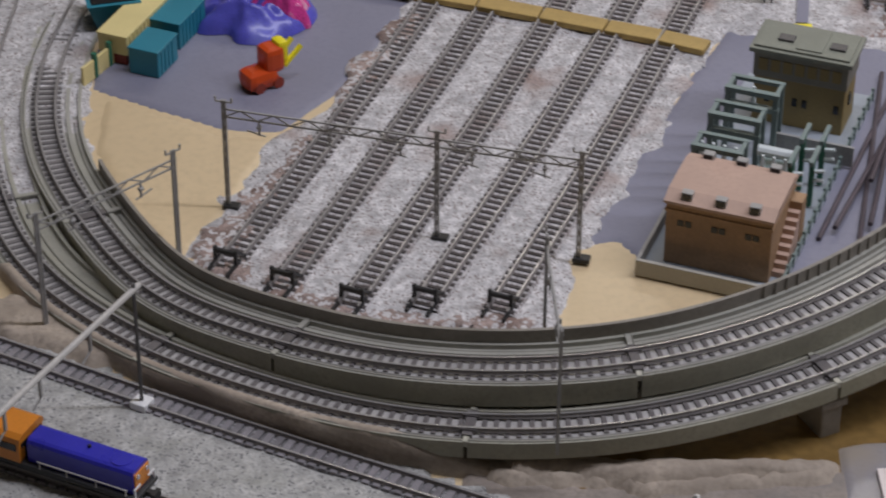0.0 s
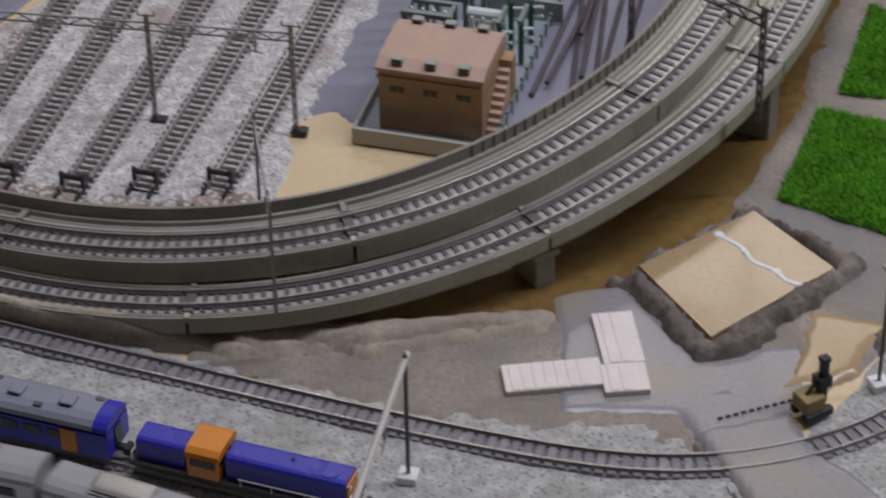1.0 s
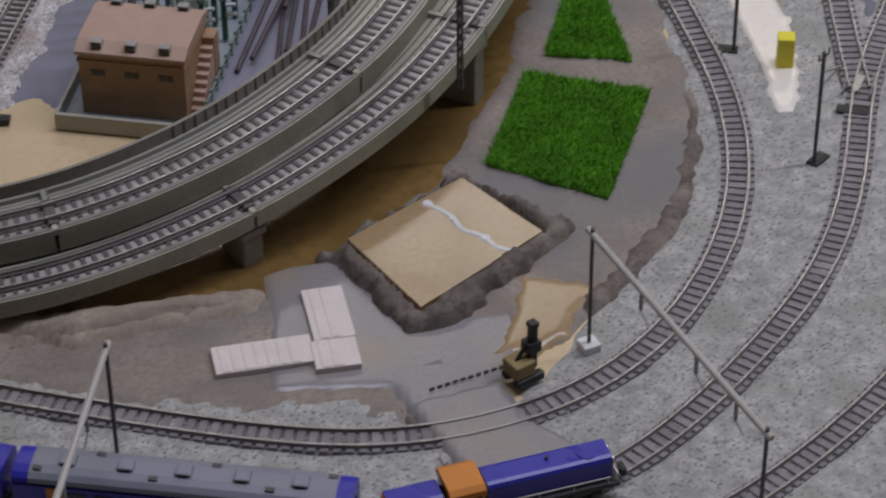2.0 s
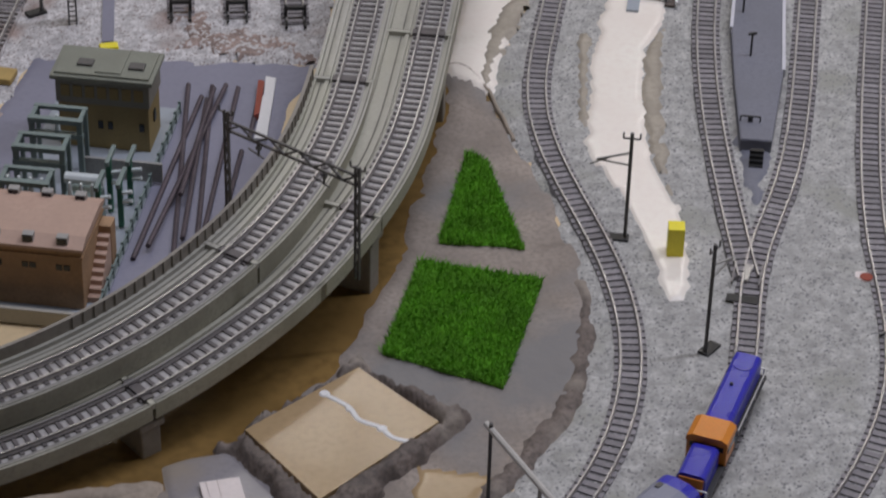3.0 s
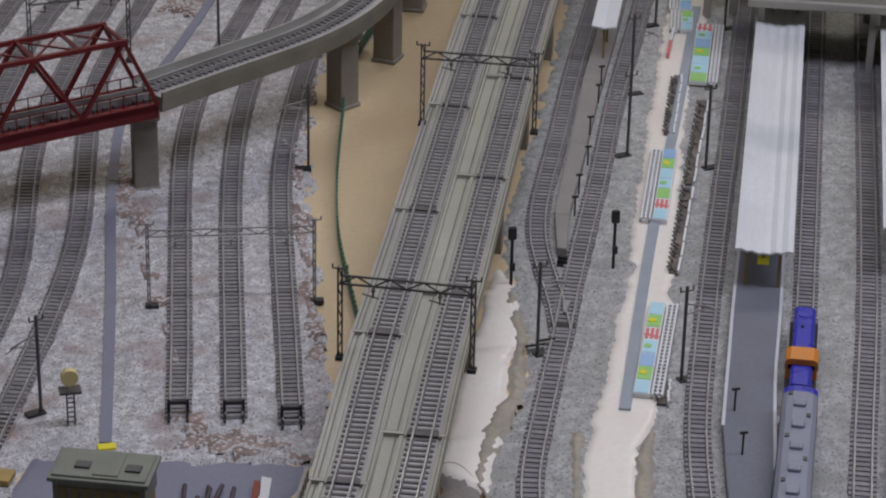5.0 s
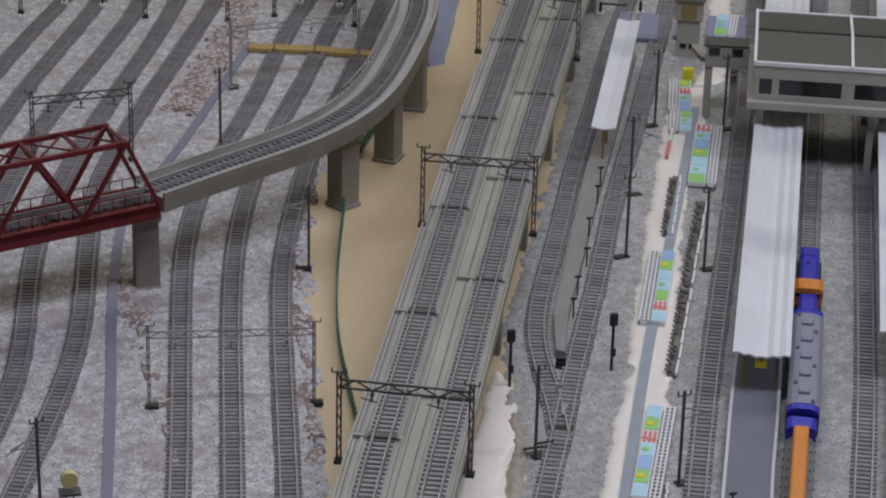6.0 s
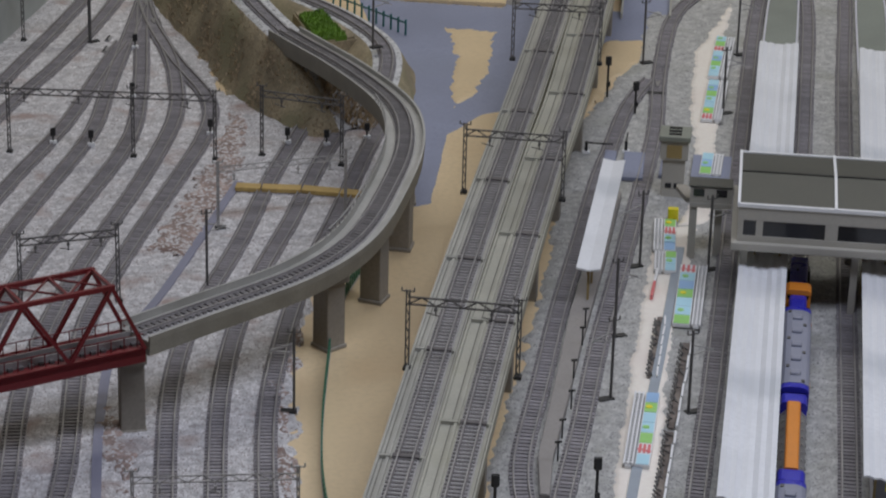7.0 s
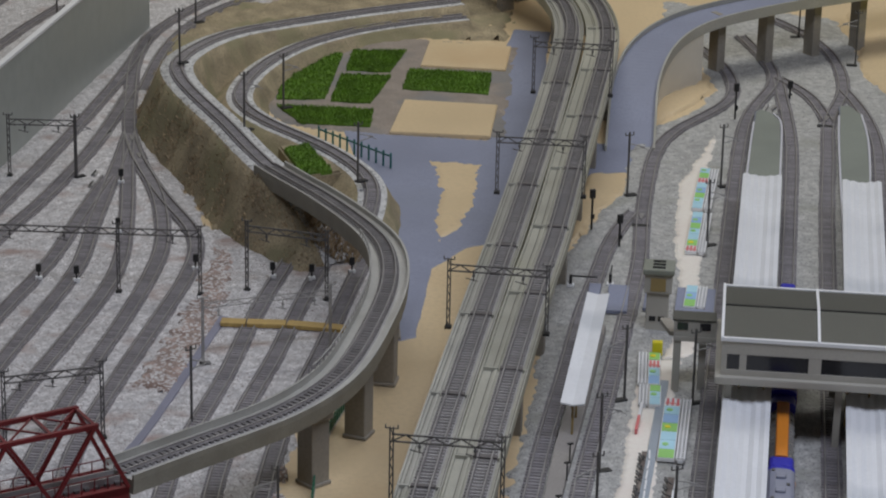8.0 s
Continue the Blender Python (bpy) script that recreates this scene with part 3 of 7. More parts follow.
for k, poly in enumerate([
    [(0.610, 1.055), (0.632, 1.031), (0.6455, 1.0669), (0.6585, 1.095), (0.675, 1.1565), (0.6945, 1.194), (0.703, 1.2576), (0.698, 1.28), (0.655, 1.1727)],
    [(0.884, 1.56), (0.80, 1.33), (0.776, 1.255), (0.7553, 1.2107), (0.722, 1.1274), (0.6937, 1.0628), (0.6835, 1.0296), (0.6655, 0.9763), (0.665, 0.9445), (0.6715, 0.9228), (0.670, 0.8642), (0.667, 0.836), (0.6775, 0.834), (0.6885, 0.8608), (0.696, 0.9083), (0.6965, 0.9287), (0.700, 0.9705), (0.7125, 1.0245), (0.7235, 1.0574), (0.741, 1.0793), (0.775, 1.1719), (0.811, 1.2681), (0.883, 1.481), (0.945, 1.63), (0.975, 1.70), (0.94, 1.70)],
    [(0.955, 1.70), (1.0, 1.78), (1.043, 1.942), (1.098, 2.099), (1.18, 2.238), (1.176, 2.221), (1.124, 2.094), (1.069, 1.937), (1.02, 1.80), (0.985, 1.70)],
    [(0.948, 1.945), (0.963, 1.985), (1.024, 2.144), (1.06, 2.135), (1.04, 2.077), (1.0, 2.03)],
    [(1.114, 2.249), (1.156, 2.354), (1.235, 2.421), (1.219, 2.373), (1.19, 2.335), (1.14, 2.285)],
    [(1.40, 2.42), (1.395, 2.30), (1.60, 2.20), (1.70, 2.70), (1.47, 2.64), (1.44, 2.52)],
]):
    patch(f"pale_strip_{k + 1}", poly, 0.0034, "pale_wood" if k < 3 else "plywood", cell=0.003, ragged=0.002, lumps=0.0, edge=0.0015, seed=50 + k, label="bare pale plywood strip")
patch("glue_edge_1", [(0.7217, 1.0574), (0.7106, 1.0245), (0.6982, 0.9705), (0.6949, 0.9287), (0.6947, 0.915), (0.699, 0.923), (0.7075, 0.9689), (0.7215, 1.0226), (0.7325, 1.0557), (0.742, 1.082)], 0.0040, "glue", cell=0.003, ragged=0.002, lumps=0.0, seed=62, edge=0.001)
patch("glue_edge_2", [(0.628, 1.03), (0.644, 1.065), (0.676, 1.125), (0.696, 1.19), (0.702, 1.255), (0.696, 1.25), (0.685, 1.19), (0.666, 1.13), (0.634, 1.07)], 0.0037, "glue", cell=0.003, ragged=0.003, lumps=0.0, seed=63, edge=0.001)
patch("glue_edge_3", [(0.6985, 1.075), (0.6937, 1.0628), (0.6842, 1.0296), (0.6695, 0.98), (0.6665, 0.985), (0.6775, 1.0306), (0.6861, 1.0651), (0.693, 1.082)], 0.0040, "glue", cell=0.003, ragged=0.002, lumps=0.0, seed=64, edge=0.001)
patch("platform_apron", [(0.7403, 0.9678), (0.760, 0.978), (0.7574, 0.9426), (0.7325, 0.893), (0.7345, 0.932)], 0.0030, "platform", cell=0.003, ragged=0.003, lumps=0.0, seed=60)
patch("road_dirt", [(0.552, 0.71), (0.585, 0.735), (0.612, 0.772), (0.632, 0.82), (0.636, 0.86), (0.630, 0.862), (0.618, 0.815), (0.595, 0.77), (0.57, 0.74), (0.545, 0.722)], 0.0036, "earth_dark", cell=0.003, ragged=0.003, seed=61)

# ---- tracks ----
RAIL_TOP = 0.0052
TRACK_LABEL = "grey model railway track with steel rails"


def rails_of(q, thing_ob, rise):
    for side in (-1, 1):
        c = side * 0.00475
        sec = [(c - 0.0009, rise), (c - 0.00042, rise + 0.0009), (c - 0.00048, rise + 0.0020), (c + 0.00048, rise + 0.0020), (c + 0.00042, rise + 0.0009), (c + 0.0009, rise)]
        v, f, idx = sweep(q, sec, closed=True)
        from_arrays("rail", v, f, ["rail_side", "rail_top"], thing_ob, indices=[1 if i == 2 else 0 for i in idx])


def sleeper_block(p, d, n, length, width, height, rise):
    a = np.array([[s * length / 2, w * width / 2, h] for h in (rise - 0.001, rise + height) for s, w in ((-1, -1), (1, -1), (1, 1), (-1, 1))])
    return np.c_[p[:2] + a[:, :1] * n + a[:, 1:2] * d, p[2] + a[:, 2]]


BLOCK_FACES = np.array([(4, 5, 6, 7), (0, 1, 5, 4), (1, 2, 6, 5), (2, 3, 7, 6), (3, 0, 4, 7)])


def track(points, pitch=0.0050, bed=True, rise=0.0, soft=0.03, buffer_end=False, sleepers=True, label=TRACK_LABEL, bed_material="main_bed", tie_material="sleeper", tie_width=0.0032, front=None):
    q = smooth_path(points, 0.006, soft)
    ob = thing("railway_track", 0, 0, 0, 0, label, "track", "layout tracks")
    if bed:
        v, f, _ = sweep(q, [(-0.0086, 0.0008), (-0.0070, 0.0027 + rise), (0.0070, 0.0027 + rise), (0.0086, 0.0008)])
        from_arrays("roadbed", v, f, bed_material, ob)
        if front:
            v, f, _ = sweep(q[q[:, 1] < front + 0.007], [(-0.0090, 0.0010), (-0.0074, 0.0029 + rise), (0.0074, 0.0029 + rise), (0.0090, 0.0010)])
            from_arrays("roadbed", v, f, "front_bed", ob, "bed buried in pale ballast")
    rails_of(q, ob, 0.0032 + rise)
    if sleepers:
        L = along(q)
        dd, nn = sides(q)
        vs, va = [], []
        for s in np.arange(pitch / 2, L[-1], pitch):
            p = np.array([np.interp(s, L, q[:, j]) for j in range(3)])
            d = np.array([np.interp(s, L, dd[:, j]) for j in range(2)])
            n = np.array([np.interp(s, L, nn[:, j]) for j in range(2)])
            near = front and p[1] < front
            (va if near else vs).append(sleeper_block(p, d, n, 0.0148, 0.0020 if near else tie_width, 0.0009, 0.0026 + rise))
        for rows, material in ((vs, tie_material), (va, "yard_tie")):
            if rows:
                fs = [BLOCK_FACES + 8 * k for k in range(len(rows))]
                tagged(from_arrays("tie_strip", np.vstack(rows), np.vstack(fs), material, ob), kind="stuff")
    return ob


YARD = [
    [(0.151, 0.888), (0.192, 0.993), (0.242, 1.131), (0.293, 1.30), (0.315, 1.42), (0.345, 1.57), (0.40, 1.73), (0.463, 1.885), (0.515, 2.0), (0.548, 2.10), (0.585, 2.205)],
    [(0.178, 0.872), (0.223, 0.989), (0.275, 1.132), (0.330, 1.30), (0.350, 1.41), (0.374, 1.55), (0.41, 1.66), (0.455, 1.783), (0.532, 1.968), (0.552, 2.052), (0.573, 2.139), (0.599, 2.241), (0.62, 2.33)],
    [(0.21, 0.859), (0.254, 0.971), (0.306, 1.114), (0.366, 1.29), (0.384, 1.38), (0.405, 1.52), (0.435, 1.63), (0.461, 1.709), (0.557, 1.936), (0.585, 2.066), (0.605, 2.218), (0.62, 2.33)],
    [(0.243, 0.859), (0.289, 0.974), (0.343, 1.117), (0.401, 1.284), (0.418, 1.37), (0.439, 1.51), (0.488, 1.675), (0.56, 1.859), (0.605, 1.991), (0.617, 2.06), (0.624, 2.161), (0.619, 2.237), (0.62, 2.33)],
    [(0.277, 0.855), (0.325, 0.977), (0.368, 1.094), (0.397, 1.178), (0.43, 1.28), (0.453, 1.37), (0.475, 1.521), (0.492, 1.607), (0.535, 1.724), (0.587, 1.854), (0.625, 1.951), (0.643, 2.035), (0.628, 2.129), (0.618, 2.249), (0.62, 2.33), (0.64, 2.479), (0.655, 2.572), (0.68, 2.657)],
    [(0.483, 1.136), (0.496, 1.224), (0.516, 1.368), (0.531, 1.466), (0.552, 1.554), (0.583, 1.637), (0.624, 1.737), (0.657, 1.833), (0.706, 1.954), (0.735, 2.02)],
    [(0.513, 1.130), (0.526, 1.218), (0.547, 1.362), (0.564, 1.46), (0.588, 1.557), (0.624, 1.664), (0.662, 1.753), (0.689, 1.827), (0.737, 1.949), (0.765, 2.01)],
    [(0.543, 1.118), (0.557, 1.212), (0.578, 1.356), (0.596, 1.454), (0.628, 1.569), (0.655, 1.65), (0.686, 1.726), (0.717, 1.806), (0.743, 1.876), (0.785, 1.98)],
    [(0.36, 1.80), (0.477, 2.065), (0.515, 2.137), (0.584, 2.301), (0.642, 2.478)],
    [(0.38, 1.90), (0.483, 2.143), (0.548, 2.295), (0.64, 2.533), (0.68, 2.657), (0.723, 2.734), (0.771, 2.799), (0.86, 2.87)],
    [(0.652, 2.47), (0.667, 2.528), (0.696, 2.623), (0.743, 2.722), (0.805, 2.793), (0.90, 2.86)],
    [(0.30, 2.1), (0.40, 2.35), (0.52, 2.65), (0.60, 2.80)],
    [(0.27, 2.2), (0.36, 2.43), (0.47, 2.70), (0.55, 2.86)],
]
MAIN = {
    "inner": [(-0.42, 1.02), (-0.12, 0.91), (-0.02, 0.866), (0.059, 0.826), (0.111, 0.798), (0.179, 0.764), (0.227, 0.741), (0.341, 0.687), (0.407, 0.659), (0.463, 0.644), (0.535, 0.657), (0.585, 0.695), (0.622, 0.747), (0.641, 0.796), (0.650, 0.85), (0.6485, 0.908), (0.645, 0.972), (0.652, 1.025), (0.671, 1.076), (0.70, 1.150), (0.716, 1.190)],
    "inner_left": [(0.716, 1.190), (0.724, 1.235), (0.727, 1.289), (0.740, 1.342), (0.781, 1.446), (0.82, 1.550), (0.873, 1.680), (0.928, 1.818), (0.952, 1.868), (0.978, 1.931), (1.012, 1.998), (1.034, 2.030)],
    "inner_right": [(0.716, 1.190), (0.726, 1.218), (0.758, 1.299), (0.795, 1.39), (0.838, 1.503), (0.897, 1.645), (0.974, 1.835), (1.007, 1.919), (1.036, 2.010), (1.084, 2.141), (1.110, 2.202), (1.144, 2.253), (1.189, 2.292), (1.229, 2.333), (1.251, 2.388), (1.262, 2.47), (1.255, 2.54)],
    "loop_left": [(0.711, 0.844), (0.716, 0.875), (0.724, 0.92), (0.737, 0.985), (0.758, 1.064), (0.784, 1.136), (0.821, 1.234), (0.865, 1.347), (0.91, 1.462), (1.105, 1.973), (1.175, 2.155), (1.225, 2.275), (1.262, 2.335), (1.295, 2.385), (1.31, 2.44), (1.317, 2.56)],
    "outer": [(-0.42, 0.90), (-0.1, 0.785), (0.06, 0.708), (0.187, 0.658), (0.254, 0.620), (0.31, 0.590), (0.37, 0.566), (0.43, 0.551), (0.485, 0.552), (0.53, 0.562), (0.58, 0.582), (0.613, 0.603), (0.672, 0.650), (0.73, 0.715), (0.76, 0.770), (0.773, 0.822), (0.784, 0.871), (0.807, 0.939), (0.844, 1.035), (0.914, 1.211), (1.038, 1.546), (1.191, 1.96), (1.268, 2.161), (1.302, 2.252), (1.328, 2.297), (1.355, 2.345), (1.384, 2.44), (1.393, 2.536), (1.375, 2.62)],
    "east": [(0.93, 1.13), (1.085, 1.53), (1.285, 2.069), (1.324, 2.176), (1.348, 2.275), (1.356, 2.351)],
    "link": [(1.302, 2.254), (1.312, 2.31), (1.315, 2.348), (1.303, 2.4)],
}
LOOP = [(-0.42, 0.965), (-0.1, 0.83), (0.03, 0.770), (0.132, 0.722), (0.224, 0.681), (0.323, 0.635), (0.385, 0.611), (0.434, 0.598), (0.475, 0.594), (0.521, 0.602), (0.567, 0.629), (0.614, 0.672), (0.648, 0.707), (0.676, 0.751), (0.699, 0.805), (0.711, 0.844), (0.727, 0.874), (0.750, 0.908), (0.769, 0.946), (0.797, 1.014), (0.830, 1.100), (0.869, 1.199), (0.967, 1.459), (1.158, 1.966), (1.233, 2.167), (1.266, 2.271), (1.288, 2.35), (1.303, 2.40)]
for k, pts in enumerate(YARD):
    track(pts, bed_material="yard_bed", pitch=0.0047, tie_width=0.0027, rise=0.00022 * (k % 5), front=1.16 if k < 5 else None)
for k, pts in enumerate(MAIN.values()):
    track(pts, rise=0.00022 * (k % 4))
track(LOOP, rise=0.0)


def turnout(x, y, turn, label="grey turnout with a bright metal frog and a dark switch motor"):
    ob = thing("turnout_frog", x, y, 0.0, turn, label, "turnout", "turnouts")
    part("frog", mesh(prism([(-0.006, -0.0007), (0.008, -0.0024), (0.008, 0.0024), (-0.006, 0.0007)], 0.0034, 0.0054, bevel=0.0002)), "rail_top", ob, "bright metal frog")
    for s in (-1, 1):
        part("check_rail", mesh(box(-0.008, s * 0.0064 - 0.0004, 0.0034, 0.010, s * 0.0064 + 0.0004, 0.0053)), "rail_side", ob)
    part("tie_plate", mesh(box(-0.022, -0.0075, 0.0034, -0.016, 0.0075, 0.0041, bevel=0.0002)), "black", ob)


for x, y, t in ((0.7245, 1.215, 70), (0.711, 0.846, 65), (1.302, 2.256, 65), (1.262, 2.30, 62), (1.0362, 2.012, 70), (0.62, 2.31, 85), (0.6205, 2.255, 88)):
    turnout(x, y, t)

# ---- double-track viaduct ----
INNER = [(0.062, 1.16, 0.0), (0.050, 1.09, 0.0), (0.050, 1.04, 0.001), (0.055, 1.005, 0.002), (0.070, 0.955, 0.005), (0.121, 0.858, 0.012), (0.169, 0.819, 0.018), (0.22, 0.792, 0.023), (0.275, 0.778, 0.028), (0.335, 0.777, 0.034), (0.378, 0.789, 0.038), (0.418, 0.808, 0.041), (0.450, 0.832, 0.044), (0.482, 0.862, 0.046), (0.512, 0.905, 0.048),
         (0.536, 0.954, 0.049), (0.586, 1.099, 0.049), (0.620, 1.190, 0.049), (0.652, 1.277, 0.049), (0.735, 1.501, 0.049), (0.837, 1.765, 0.049), (0.878, 1.869, 0.049), (0.965, 2.096, 0.049), (1.009, 2.213, 0.049), (1.080, 2.410, 0.049), (1.105, 2.50, 0.049), (1.115, 2.60, 0.049), (1.10, 2.70, 0.049), (1.05, 2.79, 0.049)]
OUTER = [(0.020, 1.16, 0.0), (0.016, 1.05, 0.0), (0.030, 0.970, 0.001), (0.062, 0.886, 0.004), (0.115, 0.827, 0.007), (0.161, 0.796, 0.010), (0.219, 0.767, 0.013), (0.28, 0.753, 0.017), (0.338, 0.754, 0.022), (0.385, 0.768, 0.026), (0.418, 0.781, 0.029), (0.473, 0.818, 0.034), (0.504, 0.846, 0.038), (0.549, 0.907, 0.043),
         (0.569, 0.949, 0.047), (0.620, 1.092, 0.0485), (0.653, 1.18, 0.0485), (0.685, 1.267, 0.0485), (0.768, 1.490, 0.0485), (0.870, 1.753, 0.0485), (0.9145, 1.863, 0.0485), (1.000, 2.090, 0.0485), (1.042, 2.200, 0.0485), (1.115, 2.397, 0.0485), (1.142, 2.50, 0.0485), (1.152, 2.60, 0.0485), (1.138, 2.715, 0.0485), (1.08, 2.82, 0.0485)]
DECK = [(-0.0176, -0.009), (-0.0176, 0.0022), (-0.0160, 0.0022), (-0.0158, 0.0), (-0.0120, 0.0), (-0.0118, 0.0016), (-0.0098, 0.0016), (-0.0096, 0.0), (-0.0084, 0.0), (-0.0078, 0.0012), (0.0078, 0.0012), (0.0084, 0.0), (0.0100, 0.0), (0.0102, 0.0022), (0.0124, 0.0022), (0.0124, -0.009)]


def viaduct(points, label, wall_span, first_joint, left=0.0176, paint="concrete", depth=0.009):
    q = smooth_path(points, 0.005, 0.025)
    L = along(q)
    ob = thing("railway_viaduct", 0, 0, 0, 0, label, "viaduct", "double viaduct")
    cuts = [0.0] + [s for s in np.arange(first_joint, L[-1], 0.1535)] + [L[-1]]
    for a, b in zip(cuts[:-1], cuts[1:]):
        m = (L > a + 0.0004) & (L < b - 0.0004)
        seg = q[m]
        ends = [np.array([np.interp(s, L, q[:, k]) for k in range(3)]) for s in (a + 0.0005, b - 0.0005)]
        seg = np.vstack([ends[0], seg[2:-2] if len(seg) > 6 else seg[1:-1], ends[1]])
        v, f, idx = sweep(seg, [(x + 0.0176 - left if x < -0.0157 else x, h if h > -0.001 else -depth) for x, h in DECK], closed=True)
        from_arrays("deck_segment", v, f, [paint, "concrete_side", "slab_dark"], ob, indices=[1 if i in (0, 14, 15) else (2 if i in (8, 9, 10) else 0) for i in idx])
    rails_of(q, ob, 0.0024)
    for c in (0.0112, -0.0137):
        v, f, _ = sweep(q, [(c - 0.0003, -0.0004), (c - 0.0003, 0.0025 if c > 0 else 0.0004), (c + 0.0003, 0.0025 if c > 0 else 0.0004), (c + 0.0003, -0.0004)], closed=True)
        from_arrays("trough_seam", v, f, "seam", ob)
    if wall_span:
        m = (L > wall_span[0]) & (L < wall_span[1])
        v, f, _ = sweep(q[m], [(-0.0194, -0.010), (-0.0194, 0.0085), (-0.0177, 0.0085), (-0.0177, -0.010)], closed=True)
        from_arrays("parapet", v, f, "olive", ob, "brownish grey parapet wall")
        rib = mesh(box(-0.0005, 0.0171, 0.0, 0.0005, 0.0177, 0.0089))
        for s in np.arange(max(wall_span[0], 0.62), wall_span[1], 0.0062):
            p, d = at_arc(q, L, s)
            o = part("parapet_rib", rib.copy(), "olive", ob)
            o.matrix_basis = pose(*p, 0, 0, math.degrees(math.atan2(d[1], d[0])))
        rib.free()
    dd, nn = sides(q)
    vs, fs, made, k = [], [], None, 0
    for s in np.arange(0.0030, L[-1], 0.0050):
        p = np.array([np.interp(s, L, q[:, j]) for j in range(3)])
        d = np.array([np.interp(s, L, dd[:, j]) for j in range(2)])
        n = np.array([np.interp(s, L, nn[:, j]) for j in range(2)])
        if 0.62 < p[1] < 1.16 and p[0] > 0.10:
            if made is None:
                blk = sleeper_block(np.zeros(3), np.array([1.0, 0.0]), np.array([0.0, 1.0]), 0.0150, 0.0020, 0.0005, 0.0014)
                made = bpy.data.meshes.new("sleeper")
                made.from_pydata([tuple(map(float, w)) for w in blk], [], [tuple(map(int, w)) for w in BLOCK_FACES[:, ::-1]])
                made.materials.append(M["sleeper_piece"])
            o = new("sleeper", made)
            o.parent = ob
            o.matrix_basis = Matrix.Translation(p) @ Matrix.Rotation(math.atan2(d[1], d[0]), 4, "Z")
        else:
            vs.append(sleeper_block(p, d, n, 0.0150, 0.0022, 0.0005, 0.0014))
            fs.append(BLOCK_FACES + 8 * k)
            k += 1
    tagged(from_arrays("tie_strip", np.vstack(vs), np.vstack(fs), "deck_sleeper", ob), kind="stuff")
    for s in np.arange(first_joint, L[-1], 0.1535):
        p, d = at_arc(q, L, s)
        turn = math.degrees(math.atan2(d[1], d[0]))
        for y0, y1 in ((0.0094, left - 0.0002), (-0.0122, -0.0086)):
            o = part("joint_plate", mesh(box(-0.0014, y0, -0.0005, 0.0010, y1, 0.0026, bevel=0.0002)), paint, ob)
            o.matrix_basis = pose(*p, 0, 0, turn)
            o = part("joint_gap", mesh(box(0.0011, y0, -0.0005, 0.0017, y1, 0.0024)), "seam", ob)
            o.matrix_basis = pose(*p, 0, 0, turn)
        o = part("rail_joint", mesh(*[box(-0.0035, c - 0.0010, 0.0024, 0.0035, c + 0.0010, 0.0038) for c in (-0.00475, 0.00475)], box(-0.0022, -0.0082, 0.0014, 0.0022, 0.0082, 0.0030)), "sleeper_piece", ob)
        o.matrix_basis = pose(*p, 0, 0, turn)
        if p[2] > 0.018:
            t = math.degrees(math.atan2(d[1], d[0]))
            o = part("pier", mesh(box(-0.005, -0.009, -p[2], 0.005, 0.009, -0.0075, bevel=0.001), box(-0.0065, -0.0105, -0.0125, 0.0065, 0.0105, -0.0085, bevel=0.001)), "pier", ob)
            o.matrix_basis = pose(*p, 0, 0, t)
    return q, L


QI, LI = viaduct(INNER, "grey concrete slab viaduct track with dark parapet", (0.20, 0.86), 0.245)
QO, LO = viaduct(OUTER, "grey concrete slab viaduct track beside its twin", None, 0.22, 0.0218, "concrete_olive", 0.006)


# clay heaped against the edge of the outer deck
q = QO[(QO[:, 0] > 0.045) & (QO[:, 0] < 0.305) & (QO[:, 1] < 0.92)]
_, n = sides(q)
L = along(q)
fade = np.clip((L[-1] - L) / 0.07, 0, 1) * np.clip(L / 0.03, 0.4, 1)
rows = []
for k, (side, up) in enumerate(((0.0064, -0.004), (0.0070, 0.0014), (0.0085, 0.0028), (0.0118, 0.0029), (0.0130, 0.0002), (0.0136, -0.0060), (0.0140, -0.0300))):
    wob = lattice(q[:, 0] + 0.3 * k, q[:, 1], 0.014, 31) + 0.6 * lattice(q[:, 0] + 0.3 * k, q[:, 1], 0.006, 32)
    z = np.maximum(q[:, 2] + up - (1 - fade) * 0.022, -0.002) + 0.0014 * wob * (k > 1)
    rows.append(np.c_[q[:, :2] + n * (side + 0.0010 * wob * (k > 0))[:, None], z])
v = np.stack(rows, 1)
m = len(rows)
f = [(a * m + b, a * m + b + 1, a * m + m + b + 1, a * m + m + b) for a in range(len(q) - 1) for b in range(m - 1)]
tagged(from_arrays("clay_shoulder", v.reshape(-1, 3), f, "bank_clay", smooth=True), "rough tan clay heaped along the viaduct edge", kind="structure")


# ---- masts, gantries and signals ----
def lattice_post(h, w=0.0022):
    out = [bar((-w / 2, 0, 0), (-w / 2, 0, h), 0.0008, 0.0013), bar((w / 2, 0, 0), (w / 2, 0, h), 0.0008, 0.0013)]
    n = max(4, int(h / 0.006))
    for i in range(n):
        a, b = h * i / n, h * (i + 1) / n
        s = 1 if i % 2 else -1
        out.append(bar((-s * w / 2, 0, a), (s * w / 2, 0, b), 0.0006, 0.0006))
    return out


def truss(length, depth, n, r=0.0005):
    out = [bar((0, 0, 0), (length, 0, 0), r * 2, r * 2), bar((0, 0, -depth), (length, 0, -depth), r * 2, r * 2)]
    for i in range(n):
        a, b = length * i / n, length * (i + 1) / n
        za, zb = (0, -depth) if i % 2 else (-depth, 0)
        out.append(bar((a, 0, za), (b, 0, zb), r * 1.5, r * 1.5))
    return out


